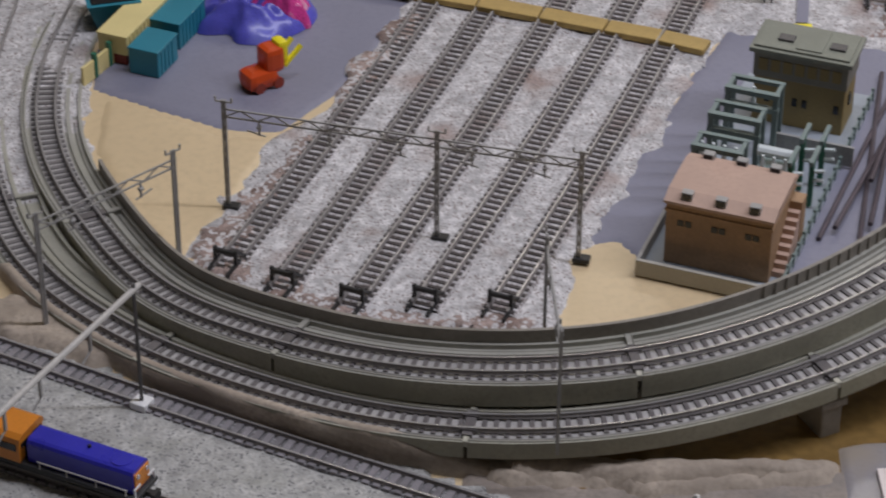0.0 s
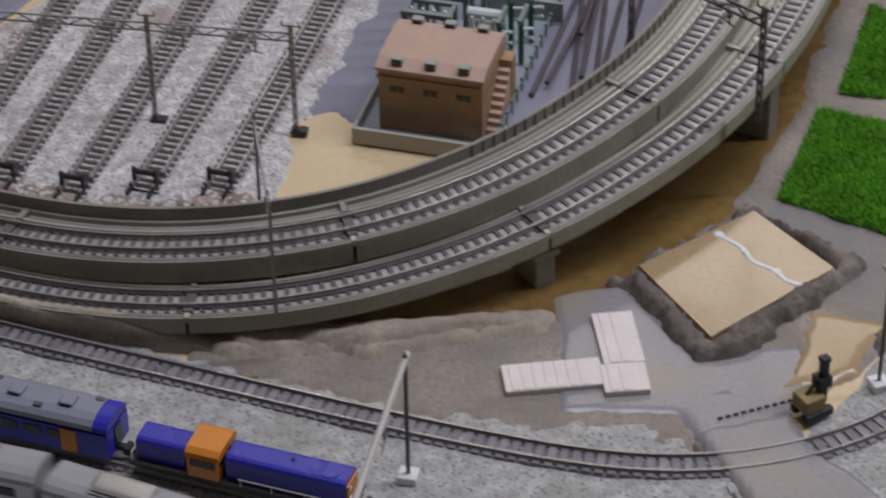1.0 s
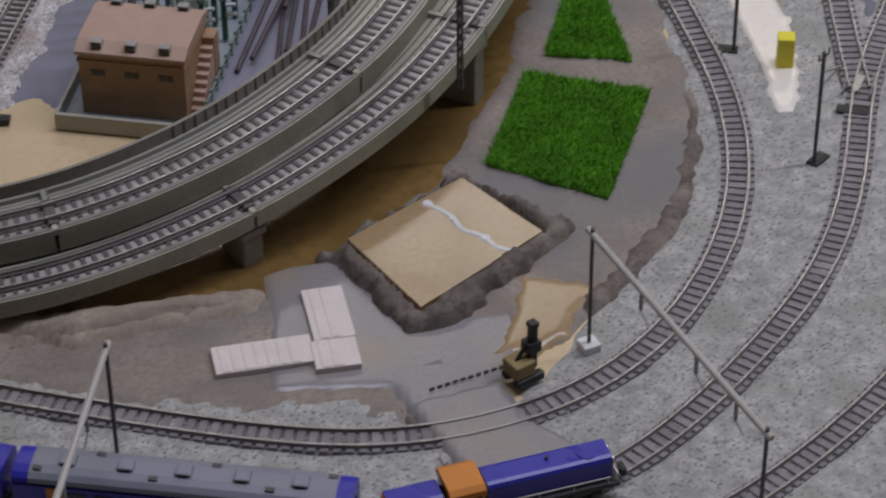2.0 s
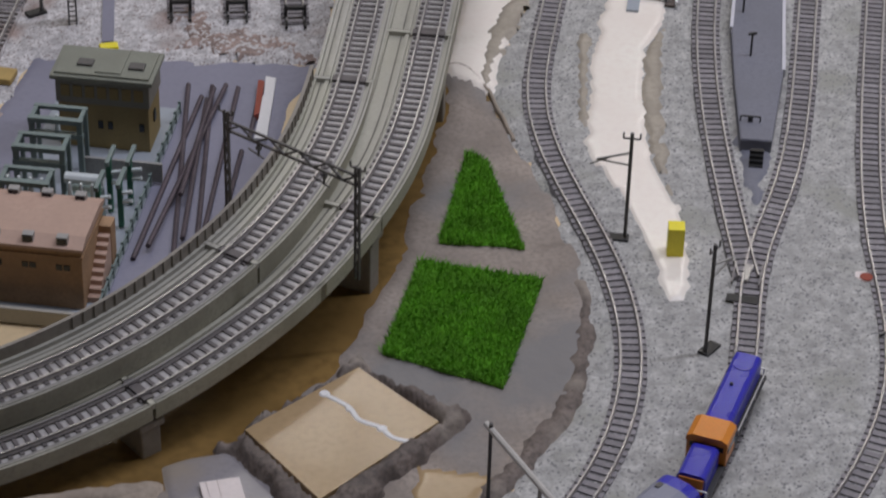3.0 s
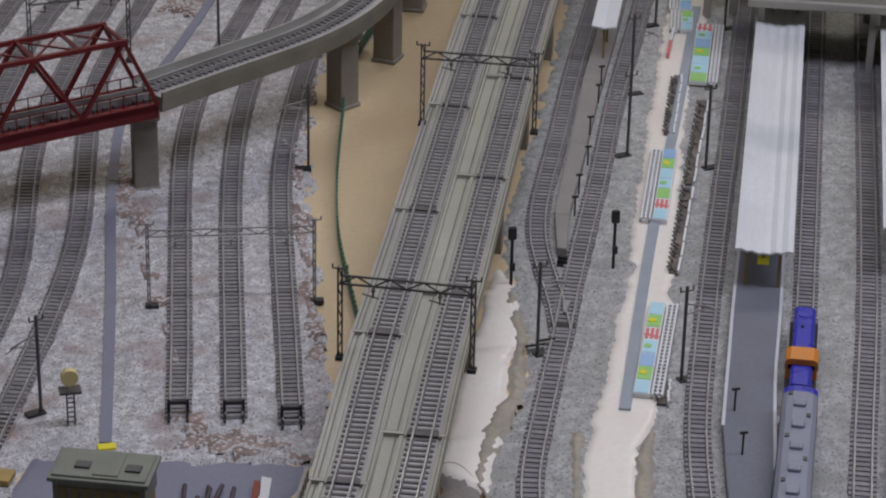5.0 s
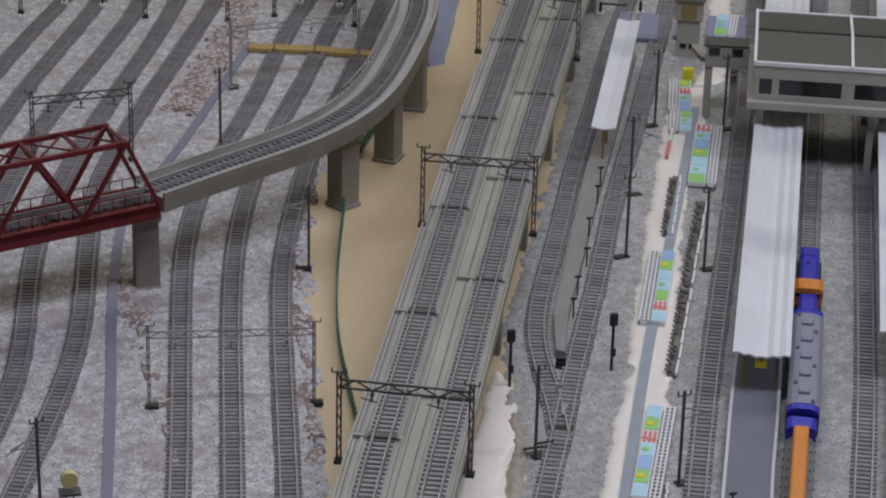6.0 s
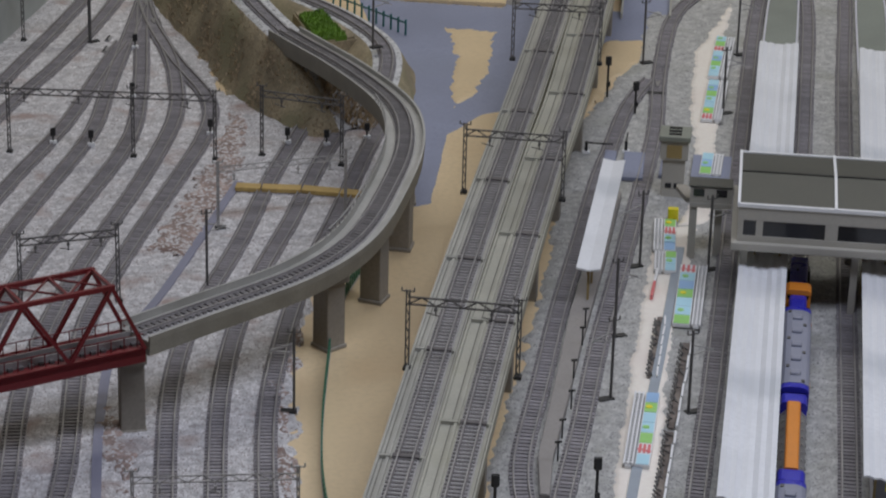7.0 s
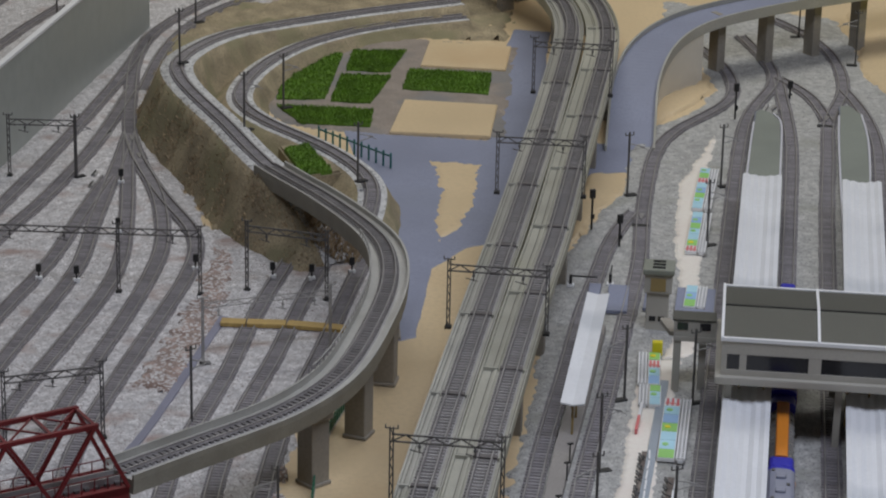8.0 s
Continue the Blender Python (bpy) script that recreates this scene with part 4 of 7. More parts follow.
def gantry(posts, z, h, material, label, base=0.0, beam=True, drops=2, foot=True):
    """Posts in a row, a truss beam between them, and hangers for the wire."""
    a, b = Vector(posts[0]), Vector(posts[-1])
    d = b - a
    turn = math.degrees(math.atan2(d.y, d.x))
    ob = thing("catenary_gantry", a.x, a.y, z, turn, label, "gantry", "catenary gantries")
    for k, p in enumerate(posts):
        x = (Vector(p) - a).length
        z0 = base if not isinstance(base, (list, tuple)) else base[k]
        pm = part("post", mesh(*lattice_post(h - z0, 0.0022 if material == "mast" else 0.0014), bar((-0.004, 0, h - z0 - 0.001), (0.004, 0, h - z0 - 0.001), 0.0007, 0.0007), rod((-0.004, 0, h - z0 - 0.001), (-0.004, 0, h - z0 + 0.0015), 0.0005), rod((0.004, 0, h - z0 - 0.001), (0.004, 0, h - z0 + 0.0015), 0.0005)), material, ob)
        pm.location = (x, 0, z0)
        if foot:
            part("foot", mesh(box(x - 0.0024, -0.0026, z0 - 0.0002, x + (0.0026 if material == "mast" else 0.0056), 0.0026, z0 + 0.0022, bevel=0.0004)), "black", ob)
    L = d.length
    tr = part("beam", mesh(*truss(L, 0.005 if material == "mast" else 0.0042, max(4, int(L / 0.008)), 0.0005 if material == "mast" else 0.00036)), material, ob)
    tr.location = (0, 0, h - 0.005)
    for k in range(drops):
        x = L * (k + 0.5) / drops
        part("hanger", mesh(bar((x, 0, h - 0.010), (x, 0, h - 0.017), 0.0008, 0.0008), bar((x - 0.006, 0, h - 0.015), (x + 0.003, 0, h - 0.017), 0.0006, 0.0006), rod((x - 0.001, 0, h - 0.0125), (x + 0.001, 0, h - 0.0125), 0.0012)), material, ob)
    return ob


VG = "dark steel lattice catenary gantry over the viaduct tracks"
for (ax, ay), (bx, by) in (((0.5675, 1.106), (0.634, 1.079)), ((0.676, 1.393), (0.743, 1.367)), ((0.782, 1.684), (0.851, 1.657)), ((0.893, 1.975), (0.963, 1.951)), ((0.999, 2.253), (1.069, 2.229))):
    gantry([(ax, ay), (bx, by)], 0.048, 0.056, "mast", VG, foot=True)
gantry([(0.470, 0.886), (0.519, 0.830)], 0.040, 0.060, "mast", "dark lattice gantry over the curved viaduct", foot=False)
gantry([(0.296, 0.800), (0.300, 0.735)], 0.020, 0.064, "mast_grey", "grey lattice gantry over the curved viaduct", foot=False)
gantry([(0.131, 0.893), (0.076, 0.842)], 0.003, 0.062, "mast_grey", "grey lattice gantry over the curved viaduct tracks", foot=False)
YG = "thin grey catenary gantry on black feet in the yard ballast"
gantry([(0.150, 0.942), (0.246, 0.906), (0.315, 0.900)], 0.0015, 0.060, "mast_grey", YG, drops=5)
gantry([(0.484, 1.268), (0.581, 1.256)], 0.0015, 0.056, "mast_grey", YG, drops=3)
gantry([(0.447, 1.627), (0.517, 1.634)], 0.0015, 0.061, "mast", YG, drops=3)
gantry([(0.607, 1.755), (0.708, 1.766)], 0.0015, 0.056, "mast_grey", YG, drops=4)
gantry([(0.37, 1.97), (0.465, 1.950), (0.560, 1.912), (0.626, 1.900)], 0.0015, 0.061, "mast", YG, drops=6)
gantry([(0.665, 1.903), (0.725, 1.870)], 0.0015, 0.062, "mast", YG, drops=2)
gantry([(0.498, 2.226), (0.557, 2.211)], 0.0015, 0.060, "mast", YG, drops=2)


def portal(a, b, z, h, label):
    """A pair of thin posts with one round pole across the tracks."""
    a, b = Vector(a), Vector(b)
    d = b - a
    ob = thing("track_portal", a.x, a.y, z, math.degrees(math.atan2(d.y, d.x)), label, "gantry", "foreground portals")
    L = d.length
    part("pole", mesh(rod((-0.004, 0, h), (L + 0.003, 0, h), 0.0014, 8)), "pole_light", ob, "pale grey round pole")
    for x in (0.0, L):
        part("post", mesh(rod((x, 0, 0), (x, 0, h + 0.003), 0.0009, 6)), "mast", ob)
    part("foot", mesh(box(-0.004, -0.004, 0, 0.004, 0.004, 0.004, bevel=0.0008)), "white", ob)
    for x in (L * 0.3, L * 0.62, L * 0.84):
        part("hanger", mesh(bar((x, 0, h), (x, 0, h - 0.010), 0.0012, 0.0012), bar((x, 0, h - 0.010), (x + 0.006, 0, h - 0.013), 0.0007, 0.0007)), "mast_grey", ob)


portal((0.5455, 0.688), (0.581, 0.560), 0.002, 0.060, "pale pole portal spanning the curved main tracks")
portal((0.348, 0.652), (0.313, 0.540), 0.002, 0.062, "pale pole portal beside the level curve")
portal((0.124, 0.787), (0.073, 0.690), 0.002, 0.062, "pale pole portal near the long straight")


def mast(x, y, z, turn, h, label, arm=0.016, lean=0.0):
    ob = thing("catenary_mast", x, y, z, turn, label, "mast", "catenary masts")
    ob.matrix_basis = pose(x, y, z, lean, 0, turn)
    part("post", mesh(rod((0, 0, 0), (0, 0, h), 0.0010, 6), bar((-0.004, 0, h - 0.003), (0.004, 0, h - 0.003), 0.0007, 0.0007), rod((-0.004, 0, h - 0.003), (-0.004, 0, h), 0.0005), rod((0.004, 0, h - 0.003), (0.004, 0, h), 0.0005)), "mast", ob)
    part("foot", mesh(box(-0.002, -0.003, 0, 0.009, 0.003, 0.0016, bevel=0.0004)), "black", ob)
    if arm:
        part("arm", mesh(bar((0, 0, h - 0.011), (arm, 0, h - 0.016), 0.0008, 0.0008), bar((0, 0, h - 0.018), (arm, 0, h - 0.016), 0.0007, 0.0007), bar((arm * 0.5, 0, h - 0.0135), (arm * 1.2, 0, h - 0.019), 0.0006, 0.0006)), "mast_grey", ob)


ML = "thin dark catenary mast with a bracket arm"
for x, y, turn in ((0.663, 0.889, 160), (0.674, 0.794, 40), (0.695, 1.168, 10), (0.768, 1.124, 10), (0.822, 1.418, 190), (0.867, 1.388, 10), (0.852, 1.512, 10), (0.906, 1.631, 190), (0.954, 1.614, 10),
                   (1.042, 2.076, 10), (1.134, 2.084, 10), (1.072, 1.937, 10), (1.380, 2.549, 160), (1.402, 2.436, 160), (0.410, 1.158, 200), (0.583, 1.648, 20), (0.557, 2.211, 20), (0.610, 1.436, 170), (0.58, 2.62, 20)):
    mast(x, y, 0.0018, turn, 0.061, ML)
for x, y, z in ((0.706, 2.170, 0.052), (0.792, 2.075, 0.03), (0.675, 2.37, 0.058), (0.770, 2.33, 0.02), (0.715, 2.54, 0.05)):
    mast(x, y, z, 20, 0.056, "thin grey catenary mast on the embankment")


def signal(x, y, h, label="black colour-light signal on a thin post"):
    ob = thing("railway_signal", x, y, 0.002, 0, label, "signal", "signals")
    part("post", mesh(rod((0, 0, 0), (0, 0, h), 0.0010, 6)), "black", ob)
    part("head", mesh(box(-0.0026, -0.0016, h - 0.001, 0.0026, 0.0016, h + 0.0075, bevel=0.0012)), "black", ob)
    part("box", mesh(box(-0.0015, -0.003, h * 0.35, 0.0015, -0.001, h * 0.5)), "black", ob)


for x, y, h in ((0.701, 1.254, 0.032), (0.768, 1.264, 0.032), (0.985, 1.995, 0.030), (1.214, 2.278, 0.030), (0.997, 1.95, 0.022), (1.292, 2.335, 0.012)):
    signal(x, y, h)
for x, y in ((0.500, 1.955), (0.530, 1.945), (0.630, 1.955), (0.690, 1.925), (0.721, 1.915), (0.757, 1.925), (0.595, 2.185), (0.577, 2.055)):
    ob = thing("ground_signal", x, y, 0.002, 0, "small black ground signal on a white block", "signal", "ground signals")
    part("block", mesh(box(-0.003, -0.002, 0, 0.003, 0.002, 0.004, bevel=0.0006)), "white", ob)
    part("head", mesh(rod((0, 0, 0.004), (0, 0, 0.012), 0.0008, 6), box(-0.0022, -0.0012, 0.008, 0.0022, 0.0012, 0.015, bevel=0.0008)), "black", ob)


# ---- buffer stops at the yard track ends ----
def buffer_stop(x, y, turn):
    ob = thing("buffer_stop", x, y, 0.0035, turn, "black plastic buffer stop at a siding end", "buffer stop", "buffer stops")
    part("frame", mesh(bar((0, -0.0052, 0), (0, -0.0052, 0.009), 0.0016, 0.0016), bar((0, 0.0052, 0), (0, 0.0052, 0.009), 0.0016, 0.0016), bar((0.010, -0.0052, 0), (0, -0.0052, 0.008), 0.0014, 0.0014), bar((0.010, 0.0052, 0), (0, 0.0052, 0.008), 0.0014, 0.0014)), "black", ob)
    part("beam", mesh(box(-0.001, -0.0060, 0.006, 0.0008, 0.0060, 0.0082, bevel=0.0004)), "black", ob)
    part("skid", mesh(box(-0.010, -0.0058, 0, 0.004, -0.0044, 0.0018), box(-0.010, 0.0044, 0, 0.004, 0.0058, 0.0018)), "black", ob)


for pts in YARD[:8]:
    d = Vector(pts[1]) - Vector(pts[0])
    buffer_stop(pts[0][0] + d.normalized().x * 0.004, pts[0][1] + d.normalized().y * 0.004, math.degrees(math.atan2(d.y, d.x)))

# ---- curved single viaduct and the red truss bridge ----
BV = [(0.506, 1.434, 0.067), (0.562, 1.469, 0.067), (0.625, 1.508, 0.067), (0.676, 1.565, 0.067), (0.718, 1.654, 0.067), (0.748, 1.736, 0.067), (0.760, 1.812, 0.067), (0.7515, 1.880, 0.065), (0.7345, 1.955, 0.062), (0.721, 1.999, 0.060), (0.7080, 2.044, 0.0585)]
q = smooth_path(BV, 0.005, 0.02)
LB = along(q)
bv = thing("curved_viaduct", 0, 0, 0, 0, "grey single-track concrete viaduct curving over the yard", "viaduct")
v, f, idx = sweep(q, [(-0.0145, -0.010), (-0.0155, 0.0), (-0.0155, 0.0055), (-0.0142, 0.0055), (-0.0142, 0.0), (-0.0080, 0.0), (-0.0074, 0.0012), (0.0074, 0.0012), (0.0080, 0.0), (0.0138, 0.0), (0.0138, 0.004), (0.0155, 0.004), (0.0155, 0.0), (0.0145, -0.010)], closed=True)
from_arrays("deck", v, f, ["viaduct_grey", "olive_band", "slab_dark"], bv, indices=[1 if i in (0, 1, 11, 12, 13) else (2 if i in (5, 6, 7) else 0) for i in idx])
rails_of(q, bv, 0.0024)
dd, nn = sides(q)
vs, fs = [], []
for k, s in enumerate(np.arange(0.0030, LB[-1], 0.0050)):
    p = np.array([np.interp(s, LB, q[:, j]) for j in range(3)])
    d = np.array([np.interp(s, LB, dd[:, j]) for j in range(2)])
    n = np.array([np.interp(s, LB, nn[:, j]) for j in range(2)])
    vs.append(sleeper_block(p, d, n, 0.0145, 0.0025, 0.0011, 0.0014))
    fs.append(BLOCK_FACES + 8 * k)
tagged(from_arrays("tie_strip", np.vstack(vs), np.vstack(fs), "deck_sleeper", bv), kind="stuff")
m = (LB > 0.20) & (LB < 0.50)
rail_q = q[m] + np.array([0, 0, 0.004])
v, f, _ = sweep(rail_q, [(-0.0150, 0.0055), (-0.0150, 0.0064), (-0.0142, 0.0064), (-0.0142, 0.0055)], closed=True)
from_arrays("handrail", v, f, "mast_grey", bv)
for s in np.arange(0.20, 0.50, 0.009):
    p, d = at_arc(q, LB, s)
    o = part("baluster", mesh(bar((0, 0.0146, 0.003), (0, 0.0146, 0.0098), 0.0007, 0.0007)), "mast_grey", bv)
    o.matrix_basis = pose(*p, 0, 0, math.degrees(math.atan2(d[1], d[0])))
for x, y, w in ((0.503, 1.434, 0.0), (0.652, 1.536, 30.0), (0.699, 1.609, 55.0), (0.738, 1.70, 68.0), (0.760, 1.79, 80.0)):
    o = part("pier", mesh(box(-0.008, -0.008, 0.0, 0.008, 0.008, 0.051, bevel=0.001), box(-0.0095, -0.011, 0.050, 0.0095, 0.011, 0.0575, bevel=0.0015), box(-0.0090, -0.0092, 0.0, 0.0090, 0.0092, 0.003, bevel=0.001)), "pier", bv)
    o.matrix_basis = pose(x, y, 0.0, 0, 0, w)

red = thing("truss_bridge", 0.506, 1.434, 0.064, 197.5, "dark red steel truss railway bridge over the yard tracks", "bridge")
BL, BW, BH = 0.280, 0.0155, 0.047
part("floor", mesh(box(0, -0.0145, -0.006, BL, 0.0145, -0.001, bevel=0.0008)), "red", red)
part("walkway", mesh(box(0, -BW - 0.001, -0.004, BL, -BW + 0.0045, 0.0004), box(0, BW - 0.0045, -0.004, BL, BW + 0.001, 0.0004)), "red", red)
for side in (-1, 1):
    y = side * BW
    part("side_girder", mesh(box(0, y - 0.001, -0.009, BL, y + 0.001, 0.001)), "red", red)
    for a, b, up in [(0.0, 0.022, True)] + [(0.022 + 0.0295 * i, 0.022 + 0.0295 * (i + 1), i % 2 == 1) for i in range(8)] + [(BL - 0.022, BL, False)]:
        part("diagonal", mesh(bar((a, y, 0.0 if up else BH), (b, y, BH if up else 0.0), 0.0024, 0.0024)), "red", red)
    part("top_chord", mesh(box(0.020, y - 0.0014, BH - 0.0016, BL - 0.020, y + 0.0014, BH + 0.0014)), "red", red)
    part("handrail", mesh(bar((0, y * 0.8, 0.009), (BL, y * 0.8, 0.009), 0.0006, 0.0006), *[bar((x, y * 0.8, 0), (x, y * 0.8, 0.009), 0.0006, 0.0006) for x in np.arange(0.004, BL, 0.009)]), "red", red)
for i in range(9):
    x = 0.022 + 0.0295 * i
    part("cross_beam", mesh(box(x - 0.001, -BW, BH - 0.001, x + 0.001, BW, BH + 0.001)), "red", red)
    if i < 8:
        part("wind_brace", mesh(bar((x, -BW, BH), (x + 0.0295, BW, BH), 0.0011, 0.0011), bar((x, BW, BH), (x + 0.0295, -BW, BH), 0.0011, 0.0011)), "red", red)
for side in (-1, 1):
    part("rail", mesh(box(-0.002, side * 0.0047 - 0.0005, -0.001, BL, side * 0.0047 + 0.0005, 0.0042)), "rail_top", red, "bright steel rail")
for x in np.arange(0.004, BL, 0.007):
    part("sleeper", mesh(box(x - 0.0016, -0.0078, -0.0012, x + 0.0016, 0.0078, 0.0010)), "sleeper_piece", red)

# ---- embankments and far tracks ----
HILL = [(0.7110, 2.033, 0.057), (0.6997, 2.107, 0.056), (0.6905, 2.180, 0.056), (0.6773, 2.257, 0.056), (0.669, 2.325, 0.056), (0.674, 2.385, 0.054), (0.706, 2.465, 0.046), (0.755, 2.545, 0.036), (0.82, 2.60, 0.028), (0.92, 2.655, 0.022), (1.03, 2.69, 0.020)]
BANK_LINE = [(0.752, 1.950, 0.004), (0.743, 1.970, 0.030), (0.728, 1.998, 0.047)] + HILL
LOW = [(0.775, 1.97, 0.020), (0.795, 2.03, 0.022), (0.806, 2.077, 0.024), (0.803, 2.125, 0.025), (0.780, 2.195, 0.026), (0.745, 2.262, 0.027), (0.727, 2.328, 0.028), (0.748, 2.420, 0.022), (0.79, 2.505, 0.018), (0.850, 2.58, 0.014), (0.93, 2.63, 0.012), (1.03, 2.66, 0.010)]


def bank(name, points, half, left, right, top_material, side_material):
    q = smooth_path(points, 0.006, 0.02)
    _, n = sides(q)
    cols = []
    r = np.random.RandomState(7)
    for s, w in ((-1, left), (1, right)):
        ring = []
        for u in (0.0, 0.25, 0.5, 0.75, 1.0):
            off = half + u * w + (0.004 * lattice(q[:, 0] * 1.0, q[:, 1] + u, 0.012, 5) if u else 0)
            ring.append(np.c_[q[:, :2] + n * (s * off)[:, None] if np.ndim(off) else q[:, :2] + n * s * off, q[:, 2] * (1 - u) ** 1.2 - (0.001 if u == 1 else 0) + (0.004 * lattice(q[:, 0], q[:, 1] + u, 0.010, 8) if 0 < u < 1 else 0)])
        cols.append(ring)
    rows = cols[0][::-1] + cols[1]
    v = np.stack(rows, 1)
    k = len(rows)
    f, idx = [], []
    for i in range(len(q) - 1):
        for j in range(k - 1):
            a = i * k + j
            f.append((a, a + 1, a + k + 1, a + k))
            idx.append(0 if j == 4 else 1)
    ob = from_arrays(name, v.reshape(-1, 3), f, [top_material, side_material], smooth=True, indices=idx)
    return tagged(ob, kind="structure"), q, n


bank("embankment_1", BANK_LINE, 0.016, 0.027, 0.022, "far_ballast", "hill_dirt")
bank("embankment_2", LOW, 0.013, 0.030, 0.014, "far_ballast", "hill_dirt")
track([(x, y, z - 0.002) for x, y, z in HILL], soft=0.02)
track([(x, y, z - 0.002) for x, y, z in LOW], soft=0.02)
patch("hill_soil", [(0.69, 1.985), (0.78, 1.975), (0.80, 2.0), (0.77, 2.09), (0.75, 2.2), (0.70, 2.28), (0.69, 2.36), (0.72, 2.43), (0.69, 2.56), (0.665, 2.52), (0.664, 2.38), (0.655, 2.2), (0.66, 2.06)], 0.004, "hill_dirt", cell=0.006, ragged=0.006, lumps=0.003, seed=71)
patch("hill_soil_far", [(0.70, 2.50), (0.76, 2.60), (0.86, 2.62), (0.965, 2.62), (1.065, 2.59), (1.09, 2.70), (1.08, 2.84), (0.92, 2.86), (0.81, 2.80), (0.73, 2.70), (0.685, 2.60)], 0.004, "hill_dirt", cell=0.006, ragged=0.008, lumps=0.003, seed=75)


def slope_height(x, y):
    h = np.array(BANK_LINE)
    d, top = np.full(x.shape, 9.0), np.zeros(x.shape)
    for a, b in zip(h[:-1], h[1:]):
        e = b - a
        t = np.clip(((x - a[0]) * e[0] + (y - a[1]) * e[1]) / (e[:2] @ e[:2]), 0, 1)
        near = np.hypot(x - a[0] - t * e[0], y - a[1] - t * e[1])
        top = np.where(near < d, a[2] + t * e[2], top)
        d = np.minimum(d, near)
    return top * (1 - np.clip((d - 0.016) / 0.027, 0, 1)) ** 1.2 - 0.001


hq = smooth_path(BANK_LINE, 0.015, 0.02)
hq = hq[hq[:, 1] < 2.56]
_, hn = sides(hq)
foot_line = [tuple(p) for p in hq[:, :2] - hn * 0.045] + [tuple(p) for p in (hq[:, :2] - hn * 0.015)[::-1]]
blades("dry_scrub", foot_line, 9000, 0.0026, "dry_grass", 72, zfun=slope_height, label="brown dry scrub on the bank", width=0.0008, lean=0.9)
blades("dark_brush", [(0.73, 1.955), (0.765, 1.945), (0.785, 1.985), (0.752, 2.02), (0.722, 2.01)], 1800, 0.006, "dry_grass", 73, zfun=slope_height, label="dark brush under the viaduct end", width=0.0010, lean=0.9)

# ---- fields ----
patch("farm_ground", [(0.762, 2.39), (0.80, 2.52), (0.86, 2.60), (0.965, 2.615), (1.067, 2.562), (0.975, 2.258), (0.86, 2.292), (0.81, 2.315), (0.775, 2.34)], 0.0022, "earth", cell=0.006, ragged=0.003, seed=74, label="bare earth between field plots")
FIELDS = [[(0.778, 2.417), (0.825, 2.582), (0.875, 2.564), (0.826, 2.409)], [(0.887, 2.572), (0.943, 2.563), (0.910, 2.491), (0.866, 2.502)], [(0.858, 2.487), (0.908, 2.475), (0.868, 2.387), (0.830, 2.399)],
          [(0.775, 2.395), (0.866, 2.364), (0.852, 2.311), (0.787, 2.337)], [(0.932, 2.495), (1.013, 2.468), (0.992, 2.397), (0.910, 2.430)], [(0.7458, 2.1883), (0.77, 2.1994), (0.7777, 2.1206), (0.7497, 2.1142)]]
for k, poly in enumerate(FIELDS):
    z0 = 0.002 if k < 5 else 0.0255
    ob = thing("crop_field", 0, 0, 0, 0, "dark green rectangular crop plot", "field", "crop fields")
    part("mat", mesh(prism(poly, z0 - 0.002 if k < 5 else 0.0, z0 + 0.002, bevel=0.0006)), "crop", ob)
    b = blades("crop", poly, 4200 if k < 5 else 1200, 0.0024, "crop_blade", 80 + k, z0 + 0.0015, width=0.0008, lean=0.7, parent=ob)
    tagged(b, kind="stuff")
for poly in ([(0.976, 2.595), (1.058, 2.560), (1.030, 2.475), (0.946, 2.506)], [(0.904, 2.392), (0.992, 2.359), (0.960, 2.261), (0.867, 2.291)]):
    tagged(part("sand_plot", mesh(prism(poly, 0.0, 0.004, bevel=0.0008)), "plywood"), "flat tan sand plot edged in brown", "plot", "sand plots")
tagged(part("terrace", mesh(prism([(0.743, 2.2026), (0.7754, 2.2141), (0.7875, 2.1226), (0.7485, 2.1102)], 0.0, 0.0252, bevel=0.002)), "hill_dirt"), kind="structure")
GRASS = [[(0.562, 0.889), (0.615, 0.862), (0.577, 0.786), (0.529, 0.821)], [(0.574, 0.902), (0.613, 0.889), (0.613, 0.965), (0.606, 0.977)]]
for k, poly in enumerate(GRASS):
    ob = thing("grass_mat", 0, 0, 0, 0, ("square" if k == 0 else "triangular") + " bright green fibre grass mat on bare earth", "grass", "grass mats")
    part("backing", mesh(prism(poly, 0.0018, 0.0040, bevel=0.0006)), "grass", ob)
    b = blades("turf", poly, 22000 if k == 0 else 11000, 0.0026, "grass_blade", 90 + k, 0.0030, width=0.00042, lean=0.9, parent=ob)
    tagged(b, kind="stuff")

# ---- road ramp, backdrop panel, far fence ----
RAMP = [(1.082, 2.20, 0.001), (1.105, 2.27, 0.008), (1.130, 2.34, 0.028), (1.165, 2.395, 0.047), (1.215, 2.43, 0.060), (1.30, 2.46, 0.067), (1.42, 2.50, 0.068), (1.6, 2.56, 0.068)]
q = smooth_path(RAMP, 0.006, 0.015)
ramp = thing("road_ramp", 0, 0, 0, 0, "blue-grey elevated road ramp with tan side walls", "road")
v, f, idx = sweep(q, [(-0.024, -0.006), (-0.024, 0.005), (-0.022, 0.005), (-0.022, 0.0), (0.022, 0.0), (0.022, 0.005), (0.024, 0.005), (0.024, -0.006)], closed=True)
from_arrays("deck", v, f, ["concrete", "asphalt"], ramp, indices=[1 if i == 3 else 0 for i in idx])
_, n = sides(q)
cut = q[:, 0] < 1.215
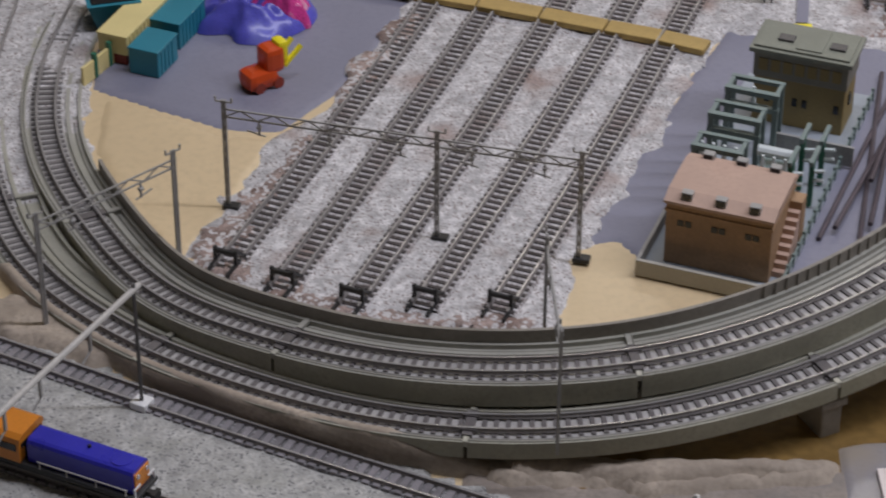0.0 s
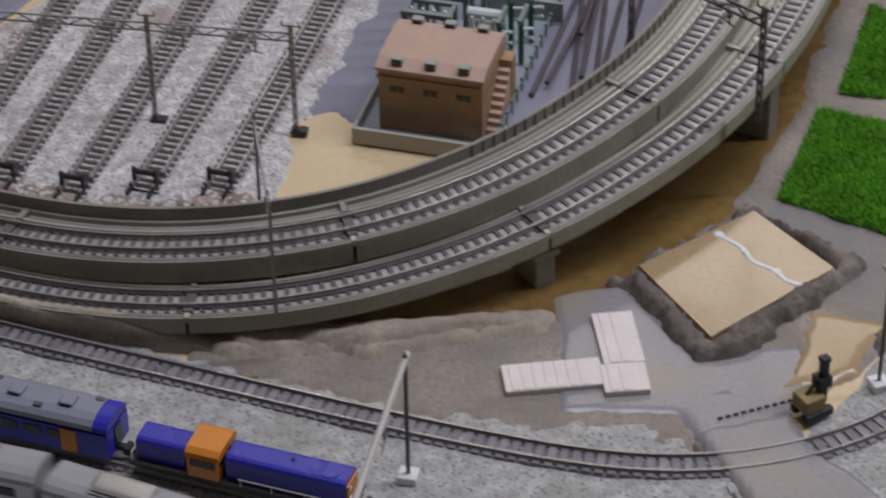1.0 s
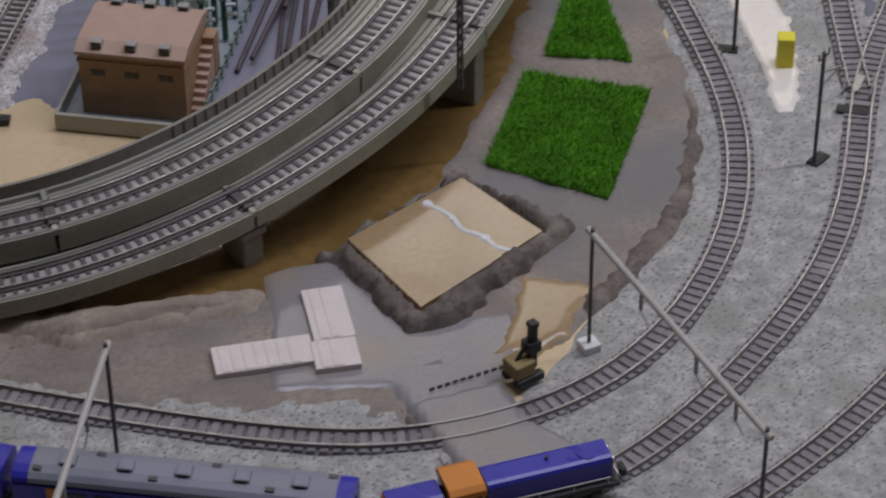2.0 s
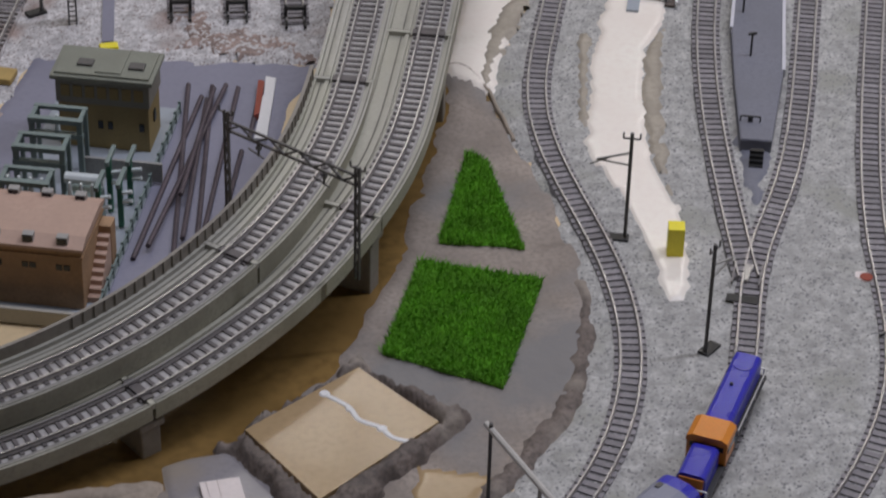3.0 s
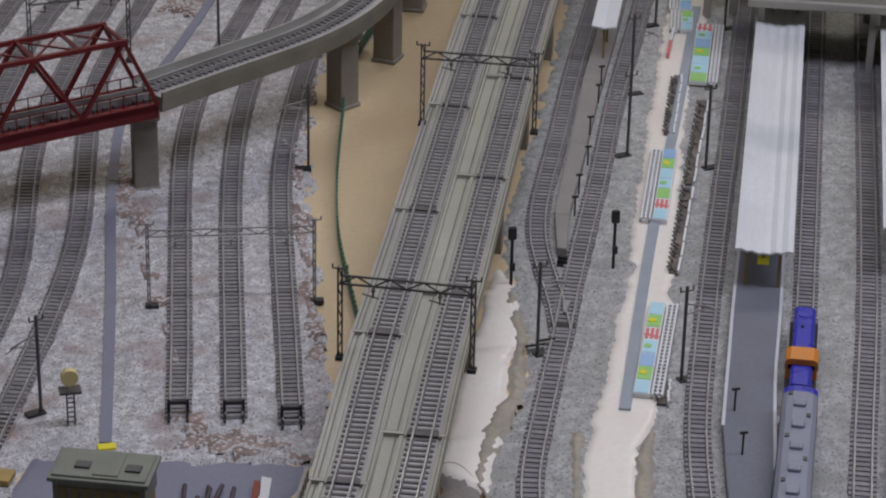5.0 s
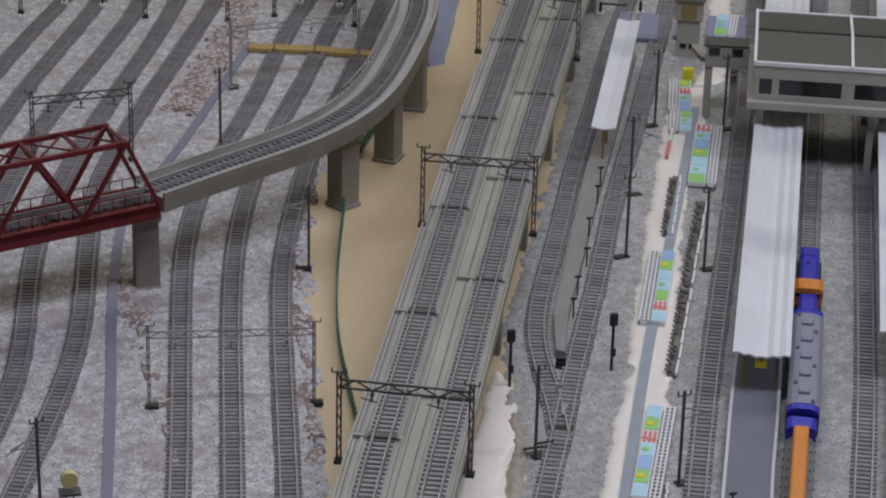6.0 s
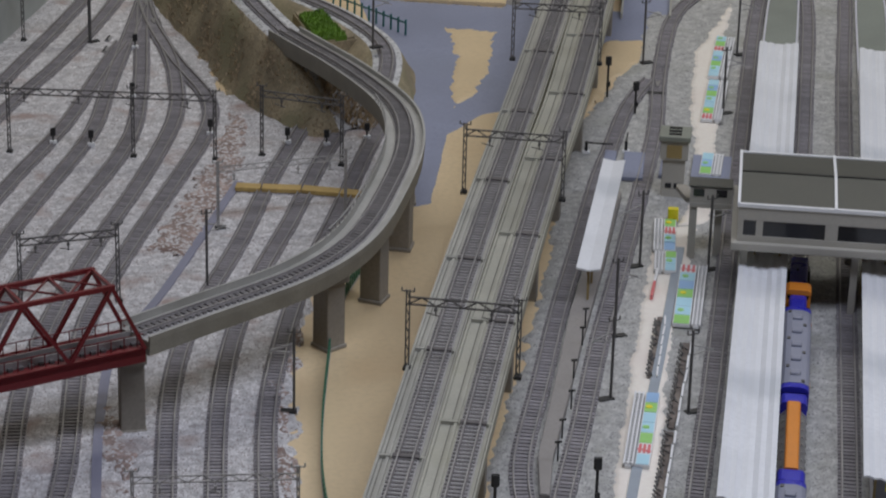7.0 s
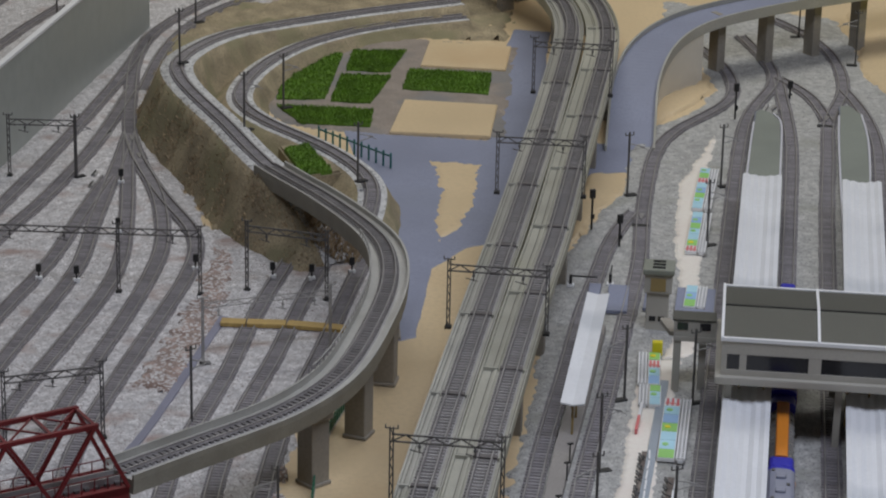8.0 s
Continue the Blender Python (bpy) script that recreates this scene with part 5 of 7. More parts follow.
for s in (-1, 1):
    w = q[cut]
    top = np.c_[w[:, :2] + n[cut] * s * 0.0225, w[:, 2] - 0.004]
    low = top.copy()
    low[:, 2] = 0.0
    inn = np.c_[w[:, :2] + n[cut] * s * 0.0205, w[:, 2] - 0.004]
    inl = inn.copy()
    inl[:, 2] = 0.0
    v = np.stack([low, top, inn, inl], 1).reshape(-1, 3)
    f = [(i * 4 + j, i * 4 + (j + 1) % 4, i * 4 + 4 + (j + 1) % 4, i * 4 + 4 + j) for i in range(len(w) - 1) for j in range(4)]
    from_arrays("side_wall", v, f, "ramp_wall", ramp)
for x, y in ((1.25, 2.445), (1.31, 2.464), (1.37, 2.484), (1.43, 2.505)):
    part("column", mesh(box(x - 0.005, y - 0.008, 0, x + 0.005, y + 0.008, 0.064, turn=17, bevel=0.001)), "pier", ramp)
panel = thing("backdrop_panel", 0.40, 2.04, 0, 66.5, "tall grey-green translucent panel with a pale top edge", "panel")
part("sheet", mesh(box(0, 0, 0, 0.72, 0.004, 0.095)), "backdrop", panel)
part("top_rail", mesh(box(0, -0.001, 0.095, 0.72, 0.005, 0.0985, bevel=0.0006)), "white", panel)
fence = thing("picket_fence", 0.796, 2.283, 0.001, -61.0, "teal post fence along the road", "fence")
part("rail", mesh(box(0, -0.0005, 0.011, 0.105, 0.0005, 0.0125)), "teal_fence", fence)
for k in range(11):
    part("post", mesh(box(k * 0.0105 - 0.0007, -0.0007, 0, k * 0.0105 + 0.0007, 0.0007, 0.015)), "teal_fence", fence)
hedge = smooth_path([(0.597, 1.175), (0.603, 1.25), (0.609, 1.325), (0.622, 1.40), (0.634, 1.455), (0.655, 1.542), (0.672, 1.60), (0.70, 1.66)], 0.006, 0.02)
ob = thing("green_fence", 0, 0, 0, 0, "thin dark green mesh fence on the sand", "fence")
LH = along(hedge)
v, f, _ = sweep(hedge, [(-0.0008, 0.0), (-0.0008, 0.0012), (0.0008, 0.0012), (0.0008, 0.0)], closed=True)
from_arrays("base_strip", v, f, "pole_light", ob)
v, f, _ = sweep(hedge, [(-0.0004, 0.008), (-0.0004, 0.0095), (0.0004, 0.0095), (0.0004, 0.008)], closed=True)
from_arrays("rail", v, f, "green_fence", ob)
for k, s in enumerate(np.arange(0.002, LH[-1], 0.0062)):
    p, d = at_arc(hedge, LH, s)
    o = part("paling", mesh(box(-0.0017, -0.0005, 0.001, 0.0017, 0.0005, 0.0105)), "green_fence", ob)
    o.matrix_basis = pose(*p, 0, 0, math.degrees(math.atan2(d[1], d[0])))
pq = smooth_path([(0.441, 1.118), (0.452, 1.20), (0.465, 1.30), (0.474, 1.38), (0.487, 1.47), (0.505, 1.555), (0.543, 1.626), (0.590, 1.735), (0.637, 1.847)], 0.008, 0.02)
v, f, _ = sweep(pq, [(-0.0032, 0.001), (-0.0032, 0.0034), (0.0032, 0.0034), (0.0032, 0.001)], closed=True)
tagged(from_arrays("grey_path", v, f, "grey_card"), "narrow grey-blue card path between yard tracks", "path")


def plank_crossing(points, width, label):
    ob = thing("plank_crossing", 0, 0, 0, 0, label, "crossing", "plank crossings")
    for (ax, ay), (bx, by) in zip(points[:-1], points[1:]):
        d = Vector((bx - ax, by - ay))
        t = math.degrees(math.atan2(d.y, d.x))
        c = ((ax + bx) / 2, (ay + by) / 2)
        o = part("plank", mesh(box(-d.length / 2 + 0.0006, -width / 2, 0, d.length / 2 - 0.0006, width / 2, 0.0035, bevel=0.0006)), "board_yellow", ob)
        o.matrix_basis = pose(c[0], c[1], 0.0030, 0, 0, t)


plank_crossing([(0.205, 1.156), (0.236, 1.145), (0.270, 1.134), (0.303, 1.122), (0.337, 1.109), (0.365, 1.099), (0.389, 1.088)], 0.012, "ochre wooden planks laid across the sidings")
plank_crossing([(0.632, 1.832), (0.652, 1.826), (0.683, 1.818), (0.712, 1.806), (0.738, 1.794)], 0.011, "ochre wooden planks across the far sidings")


# ---- substation yard ----
PAD = pose(0.342, 0.890, 0.001, 0, 0, -20.5)


def placed(name, x, y, z, turn, label, category, group=""):
    """A thing placed in the substation pad's own directions."""
    ob = thing(name, 0, 0, 0, 0, label, category, group)
    ob.matrix_basis = PAD @ pose(x, y, z, 0, 0, turn)
    return ob


pad = placed("substation_pad", 0, 0, 0, 0, "pale grey substation pad with a low front wall", "pad")
part("slab", mesh(box(0, 0, 0, 0.066, 0.190, 0.0015, bevel=0.0004)), "strip_grey", pad)
part("front_wall", mesh(box(-0.001, -0.0015, 0, 0.065, 0.0005, 0.0085, bevel=0.0003)), "station_wall", pad)
part("side_wall", mesh(box(-0.0012, 0.0005, 0, 0.0005, 0.060, 0.0085, bevel=0.0003)), "mast_grey", pad)
wire = placed("substation_fence", 0.0655, 0.0, 0.0012, 0, "thin dark teal fence along the pad", "fence")
part("rail", mesh(box(-0.0004, 0, 0.005, 0.0004, 0.188, 0.0060), box(-0.0004, 0, 0.002, 0.0004, 0.188, 0.0026)), "grey_green", wire)
for k in range(20):
    part("post", mesh(box(-0.0007, k * 0.0098 - 0.0006, 0, 0.0007, k * 0.0098 + 0.0006, 0.0072)), "grey_green", wire)

b1 = placed("substation_building", 0.0085, 0.012, 0.0015, 0, "tan block building with a pinkish flat roof and dormer vents", "building")
part("wall", mesh(box(0, 0, 0, 0.050, 0.040, 0.033, bevel=0.0005)), "brick_tan", b1)
part("roof", mesh(profile_box([(-0.0015, 0.0330), (-0.0015, 0.0345), (0.006, 0.0372), (0.034, 0.0372), (0.0415, 0.0345), (0.0415, 0.0330)], -0.001, 0.051)), "roof_pink", b1, "pinkish roof with sloping edges")
for k in range(3):
    x = 0.009 + 0.016 * k
    for y in (0.0005, 0.0355):
        d = part("dormer", mesh(box(x - 0.0026, y, 0.0352, x + 0.0026, y + 0.004, 0.0392, bevel=0.0003)), "mast_grey", b1)
        part("louvre", mesh(box(x - 0.0020, y - 0.0004, 0.0358, x + 0.0020, y + 0.0004, 0.0386)), "window", d)
    for dx in (-0.0018, 0.0018):
        part("window", mesh(box(x + dx - 0.0015, -0.0004, 0.0215, x + dx + 0.0015, 0.0006, 0.0245)), "window", b1)
part("string_course", mesh(box(-0.0006, -0.0006, 0.0285, 0.0506, 0.0406, 0.0297)), "brick_tan", b1)
for k in range(8):
    part("step", mesh(box(0.050, 0.006 + k * 0.0032, 0.0, 0.0555, 0.0095 + k * 0.0032, 0.003 + k * 0.0027)), "roof_pink", b1)
part("landing", mesh(box(0.050, 0.0316, 0.0, 0.0560, 0.0400, 0.026, bevel=0.0004)), "brick_tan", b1)

b2 = placed("control_house", 0.013, 0.147, 0.0015, 0, "ochre control house with an olive flat roof", "building")
part("wall", mesh(box(0, 0, 0, 0.046, 0.024, 0.040, bevel=0.0005)), "ochre", b2)
part("upper_band", mesh(box(-0.0008, -0.0008, 0.026, 0.0468, 0.0248, 0.0395, bevel=0.0004)), "olive_band", b2, "olive window band")
rf = part("roof", mesh(box(-0.003, -0.003, 0.040, 0.049, 0.027, 0.0425, bevel=0.0005), box(-0.001, -0.001, 0.0425, 0.047, 0.025, 0.0437, bevel=0.0003)), "roof_olive", b2)
for x in (0.009, 0.035):
    part("hatch", mesh(box(x, 0.006, 0.0437, x + 0.008, 0.012, 0.0450, bevel=0.0004)), "mast", rf)
part("roof_panel", mesh(box(0.0195, 0.001, 0.0437, 0.0325, 0.022, 0.0444)), "roof_olive", rf)
for x in (0.006, 0.020, 0.025, 0.041):
    part("window", mesh(box(x, -0.0005, 0.012, x + 0.0025, 0.0008, 0.0165)), "window", b2)
for k in range(7):
    part("upper_window", mesh(box(0.002 + k * 0.0062, -0.0012, 0.030, 0.0065 + k * 0.0062, 0.0, 0.0365)), "ochre", b2)
part("side_window", mesh(box(0.0455, 0.009, 0.013, 0.0468, 0.0125, 0.019)), "window", b2)
part("plinth", mesh(box(0.018, -0.026, 0.0, 0.058, -0.0245, 0.011)), "mast_grey", b2)


def portal_frame(x, y, w, h, n):
    ob = placed("switchgear_stand", x, y, 0.0025, 0, "grey-green steel frame with white insulators", "switchgear", "substation frames")
    for a in (0, w):
        part("post", mesh(box(a - 0.0013, -0.0013, 0, a + 0.0013, 0.0013, h)), "grey_green", ob)
    for z in (h, h - 0.008):
        part("beam", mesh(box(-0.0016, -0.0016, z - 0.0018, w + 0.0016, 0.0016, z + 0.0008)), "grey_green", ob)
    part("back_beam", mesh(box(-0.0013, 0.010, h - 0.0012, w + 0.0013, 0.0125, h + 0.0008), box(-0.001, 0.001, h - 0.001, 0.001, 0.0105, h + 0.0006), box(w - 0.001, 0.001, h - 0.001, w + 0.001, 0.0105, h + 0.0006)), "grey_green", ob)
    for a in (0, w):
        part("back_post", mesh(box(a - 0.001, 0.0103, 0, a + 0.001, 0.0123, h - 0.001)), "grey_green", ob)
    for k in range(n):
        u = w * (k + 0.5) / n
        part("insulator", mesh(rod((u, 0.003, h - 0.009), (u, 0.003, h + 0.001), 0.0016, 8, 0.0008)), "insulator", ob)


portal_frame(0.006, 0.066, 0.022, 0.030, 4)
portal_frame(0.007, 0.090, 0.023, 0.034, 0)
portal_frame(0.008, 0.116, 0.024, 0.034, 1)
tr = placed("transformer", 0.034, 0.072, 0.0025, 0, "grey-green transformer with a white top and cooling fins", "transformer")
part("tank", mesh(box(0, 0, 0, 0.017, 0.014, 0.018, bevel=0.0006)), "grey_green", tr)
part("conservator", mesh(rod((-0.001, 0.010, 0.024), (0.018, 0.010, 0.024), 0.0028, 10)), "insulator", tr)
for k in range(6):
    part("fin", mesh(box(0.0008 + k * 0.0028, -0.0035, 0.002, 0.0020 + k * 0.0028, 0.0, 0.016)), "grey_green", tr)
for k in range(3):
    part("bushing", mesh(rod((0.003 + k * 0.0055, 0.003, 0.018), (0.003 + k * 0.0055, 0.003, 0.026), 0.0014, 8, 0.0007)), "insulator", tr)
for x, y, h in ((0.052, 0.070, 0.030), (0.052, 0.092, 0.030), (0.060, 0.080, 0.026), (0.060, 0.100, 0.026)):
    o = placed("busbar_post", x, y, 0.0025, 0, "dark green busbar post with white insulators", "post", "busbar posts")
    part("post", mesh(box(-0.0012, -0.0012, 0, 0.0012, 0.0012, h)), "green_fence", o)
    part("arm", mesh(box(-0.001, -0.004, h - 0.002, 0.001, 0.012, h + 0.0004)), "grey_green", o)
    for z in (0.55, 0.75):
        part("insulator", mesh(rod((0.001, 0, h * z), (0.006, 0, h * z + 0.001), 0.0011, 6)), "insulator", o)

for k, (a, b, z) in enumerate((((0.428, 0.917), (0.482, 1.055), 0.0), ((0.436, 0.922), (0.496, 1.062), 0.003), ((0.447, 0.915), (0.477, 1.068), 0.0), ((0.453, 0.925), (0.484, 1.050), 0.003), ((0.459, 0.921), (0.489, 1.064), 0.0),
                               ((0.465, 0.935), (0.502, 1.060), 0.0), ((0.457, 0.958), (0.489, 1.058), 0.006), ((0.470, 0.925), (0.494, 1.000), 0.0), ((0.500, 1.012), (0.513, 1.055), 0.0))):
    r = 0.0013
    o = thing("timber_pole", a[0], a[1], 0.0012, 0, "dark weathered timber pole lying in a loose pile", "pole", "timber poles")
    part("log", mesh(rod((0, 0, r + z), (b[0] - a[0], b[1] - a[1], r + z * 0.4), r, 7)), "log", o)
o = thing("white_strip", 0.502, 1.010, 0.001, 0, "white plastic strip with a red-brown edge", "strip")
part("strip", mesh(prism([(0, 0), (0.006, -0.002), (0.021, 0.055), (0.016, 0.058), (0.012, 0.040), (0.008, 0.034), (0.006, 0.020)], 0, 0.002)), "white", o)
part("edge", mesh(prism([(0.003, 0.018), (0.006, 0.020), (0.014, 0.050), (0.011, 0.052)], 0, 0.004)), "brick_red", o)
lamp = thing("yard_sign", 0.425, 1.140, 0.002, 0, "round pale yellow sign on a dark trestle", "sign")
part("leg", mesh(bar((-0.002, 0, 0), (-0.002, 0, 0.022), 0.0009, 0.0009), bar((0.002, 0, 0), (0.002, 0, 0.022), 0.0009, 0.0009), *[bar((-0.002, 0, 0.003 * k), (0.002, 0, 0.003 * k), 0.0006, 0.0006) for k in range(1, 7)]), "mast", lamp)
part("platform", mesh(box(-0.006, -0.004, 0.022, 0.006, 0.004, 0.0235)), "mast", lamp)
part("globe", mesh(rod((0, -0.002, 0.031), (0, 0.002, 0.031), 0.0048, 16)), "cream", lamp)
o = tagged(part("yellow_chip", mesh(box(0.436, 1.110, 0.001, 0.446, 1.116, 0.004, bevel=0.0006)), "yellow"), "small yellow plastic chip by the control house", "chip")

# ---- road crossing over the level curve ----
patch("road_crossing", [(0.463, 0.668), (0.5076, 0.6754), (0.5102, 0.6531), (0.5236, 0.6405), (0.5342, 0.6212), (0.5303, 0.6086), (0.515, 0.588), (0.48, 0.583), (0.4865, 0.6018), (0.4821, 0.6139), (0.4707, 0.6441)], 0.0046, "dusty_card", cell=0.0025, ragged=0.0008, lumps=0.0, edge=0.0025, seed=105, rough_at=0.02)
patch("crossing_dirt", [(0.459, 0.672), (0.464, 0.668), (0.4715, 0.6441), (0.4829, 0.6139), (0.4873, 0.6018), (0.4835, 0.600), (0.4785, 0.6129), (0.4665, 0.6431)], 0.0042, "earth_dark", cell=0.002, ragged=0.002, lumps=0.0006, seed=106)

# ---- pond, blocks, rig ----
rim_out = [(0.519, 0.826), (0.557, 0.768), (0.540, 0.745), (0.486, 0.706), (0.470, 0.708), (0.445, 0.770)]
rim_in = [(0.5155, 0.809), (0.5425, 0.764), (0.4815, 0.723), (0.4585, 0.775)]
patch("pond_rim", rim_out, 0.0088, "earth_dark", cell=0.0018, ragged=0.004, lumps=0.0016, seed=101, edge=0.0085, label="crumbly dark earth rim", hole=rim_in)
pond = tagged(part("pond", mesh(prism(rim_in, 0.0, 0.0064)), "pond_water"), "square tan resin pond with a painted glare streak", "pond")
# White streak and blobs paint the ceiling lamps' glare onto the pond.
sq = smooth_path([(0.4975, 0.792), (0.5055, 0.782), (0.5085, 0.772), (0.5165, 0.765), (0.5205, 0.757), (0.5305, 0.751)], 0.002, 0.0)
v, f, _ = sweep(sq, [(-0.0014, 0.0063), (-0.0009, 0.0068), (0.0009, 0.0068), (0.0014, 0.0063)])
from_arrays("foam_streak", v, f, "white", pond, "lamp glare painted as a white streak")
for x, y, r in ((0.497, 0.793, 0.0028), (0.517, 0.764, 0.0026), (0.5055, 0.780, 0.0018), (0.5315, 0.750, 0.0018)):
    part("foam_blob", mesh(rod((x, y, 0.0062), (x, y, 0.0070), r, 10, r * 0.7)), "white", pond)
for k, (x, y, t, l, w, z0, h) in enumerate(((0.392, 0.698, 1.5, 0.0415, 0.0175, 0.002, 0.003), (0.4325, 0.693, 0.0, 0.019, 0.0180, 0.002, 0.0034), (0.4345, 0.7115, 1.5, 0.0175, 0.034, 0.002, 0.003))):
    o = thing("wooden_block", x, y, z0, t, "pale pinkish-white grooved wooden block", "block", "wooden blocks")
    part("slab", mesh(box(0, 0, 0, l, w, h, bevel=0.0004)), "pale_block", o)
    for j in range(1, int(l / 0.0048)):
        part("batten", mesh(box(j * 0.0048 - 0.0019, 0.0006, h - 0.0002, j * 0.0048 + 0.0019, w - 0.0006, h + 0.00035)), "pale_block", o)
rig = thing("drilling_rig", 0.515, 0.675, 0.0024, 25, "small black and yellow drilling rig model", "machine")
part("track_unit", mesh(box(-0.007, -0.006, 0, 0.007, -0.002, 0.004, bevel=0.0012)), "black", rig)
part("track_unit", mesh(box(-0.007, 0.002, 0, 0.007, 0.006, 0.004, bevel=0.0012)), "black", rig)
part("body", mesh(box(-0.007, -0.005, 0.004, 0.003, 0.005, 0.011, bevel=0.001)), "ochre", rig, "muddy yellow body")
part("mast", mesh(box(0.003, -0.0015, 0.004, 0.006, 0.0015, 0.026), box(0.001, -0.003, 0.013, 0.007, 0.003, 0.018), bar((-0.004, 0, 0.010), (0.004, 0, 0.020), 0.0012, 0.0012)), "black", rig)
part("cap", mesh(box(0.0025, -0.002, 0.025, 0.0065, 0.002, 0.0275, bevel=0.0005)), "black", rig)
dash = thing("dashed_rod", 0.476, 0.674, 0.003, 14.6, "black and white striped rod on grey card", "rod")
for k in range(10):
    part("dash", mesh(box(k * 0.0035, -0.0004, 0, k * 0.0035 + 0.0022, 0.0004, 0.0008)), "black", dash)
o = tagged(part("yellow_box", mesh(box(0.679, 0.868, 0.003, 0.687, 0.876, 0.019, turn=-15, bevel=0.0004)), "yellow"), "plain bright yellow upright box on bare wood", "box")
o = thing("sunken_pipe", 0.7665, 0.836, 0.002, 0, "small brown hole with a pale ring in the ballast", "pipe")
part("ring", mesh(prism([(-0.005, 0.001), (-0.003, 0.005), (0.002, 0.004), (0.0055, -0.002), (0.003, -0.0045), (-0.002, -0.004)], 0, 0.0011, bevel=0.0003)), "pale_block", o)
part("hole", mesh(rod((0.0005, -0.001, 0.0010), (0.0005, -0.001, 0.0016), 0.0032, 14)), "brick_red", o)
for x, y, t in ((0.789, 0.800, 10), (0.6955, 1.175, 5), (0.703, 1.180, 5), (0.762, 0.79, 20), (0.574, 2.215, 70), (0.568, 2.185, 70), (0.60, 2.33, 60)):
    o = thing("relay_box", x, y, 0.002, t, "small dark trackside relay box with cross bars", "box", "relay boxes")
    part("body", mesh(box(-0.005, -0.0022, 0, 0.005, 0.0022, 0.0024, bevel=0.0004)), "mast_grey", o)
    part("bar", mesh(box(-0.006, -0.0005, 0.0024, 0.006, 0.0005, 0.0034)), "black", o)
lip = smooth_path([(0.604, 1.045, 0.002), (0.613, 1.060, 0.0025), (0.622, 1.062, 0.0025), (0.629, 1.041, 0.0022), (0.631, 1.012, 0.002), (0.632, 0.985, 0.0015)], 0.003, 0.003)
lip[:, :2] += 0.0012 * np.c_[lattice(lip[:, 0], lip[:, 1], 0.006, 3), lattice(lip[:, 0], lip[:, 1], 0.006, 4)]
v, f, _ = sweep(lip, [(-0.0014, -0.001), (-0.0008, 0.0008), (0.0004, 0.0012), (0.0012, -0.001)], closed=True)
tagged(from_arrays("earth_lip", v, f, "bank_clay", smooth=True), kind="structure")

# ---- toys on the grey card ----
def container(x, y, turn, l, w, h, material, label, z=0.001, under=None):
    ob = thing("toy_container", x, y, z, turn, label, "container", "toy containers")
    h0 = 0.006 if under else 0.0
    if under:
        part("base", mesh(box(0.001, 0.001, 0, l - 0.001, w - 0.001, h0, bevel=0.0005)), under, ob, "dark red base")
    part("body", mesh(box(0, 0, h0, l, w, h0 + h, bevel=0.0008)), material, ob)
    for k in range(1, int(l / 0.004)):
        part("rib", mesh(box(k * 0.004 - 0.0006, -0.0004, h0 + 0.001, k * 0.004 + 0.0006, 0.0, h0 + h - 0.001)), material, ob)
    part("lid", mesh(box(-0.0003, -0.0003, h0 + h - 0.0008, l + 0.0003, w + 0.0003, h0 + h + 0.0004, bevel=0.0003)), material, ob)


container(0.089, 1.072, 68, 0.048, 0.017, 0.011, "cream", "cream toy freight container on a red base", under="brick_red")
container(0.106, 1.060, 68, 0.022, 0.017, 0.015, "teal", "teal toy freight container standing on grey card")
container(0.1145, 1.089, 68, 0.030, 0.017, 0.015, "teal", "teal toy freight container behind a shorter one")
container(0.117, 1.130, 68, 0.030, 0.017, 0.012, "cream", "cream toy freight container in the back row")
tub = thing("toy_skip", 0.076, 1.118, 0.001, 60, "open teal toy skip with sloping sides", "container")
part("body", mesh(rod((0, 0, 0.0), (0, 0, 0.018), 0.012, 4, 0.020)), "teal", tub)
part("inside", mesh(rod((0, 0, 0.0178), (0, 0, 0.0186), 0.0165, 4)), "window", tub)
load = thing("toy_loader", 0.160, 1.055, 0.001, 35, "orange toy loader with a yellow bucket arm", "vehicle")
part("body", mesh(box(-0.012, -0.0070, 0.001, 0.006, 0.0070, 0.011, bevel=0.004)), "toy_red", load)
part("cab", mesh(box(-0.001, -0.006, 0.008, 0.010, 0.006, 0.022, bevel=0.003)), "toy_red", load)
part("seat", mesh(box(0.007, -0.0045, 0.012, 0.013, 0.0045, 0.024, bevel=0.002)), "yellow", load, "yellow seat unit")
part("arm", mesh(bar((0.010, 0.004, 0.010), (0.021, 0.006, 0.018), 0.002, 0.002), bar((0.010, -0.004, 0.010), (0.021, -0.003, 0.018), 0.002, 0.002)), "yellow", load)
for x in (-0.006, 0.005):
    for y in (-0.0062, 0.0062):
        part("wheel", mesh(rod((x, y - 0.0010, 0.003), (x, y + 0.0010, 0.003), 0.003, 14)), "brick_red", load)
sack = thing("plastic_bag", 0.1520, 1.1171, 0.001, 0, "crumpled blue and pink plastic bag", "bag")
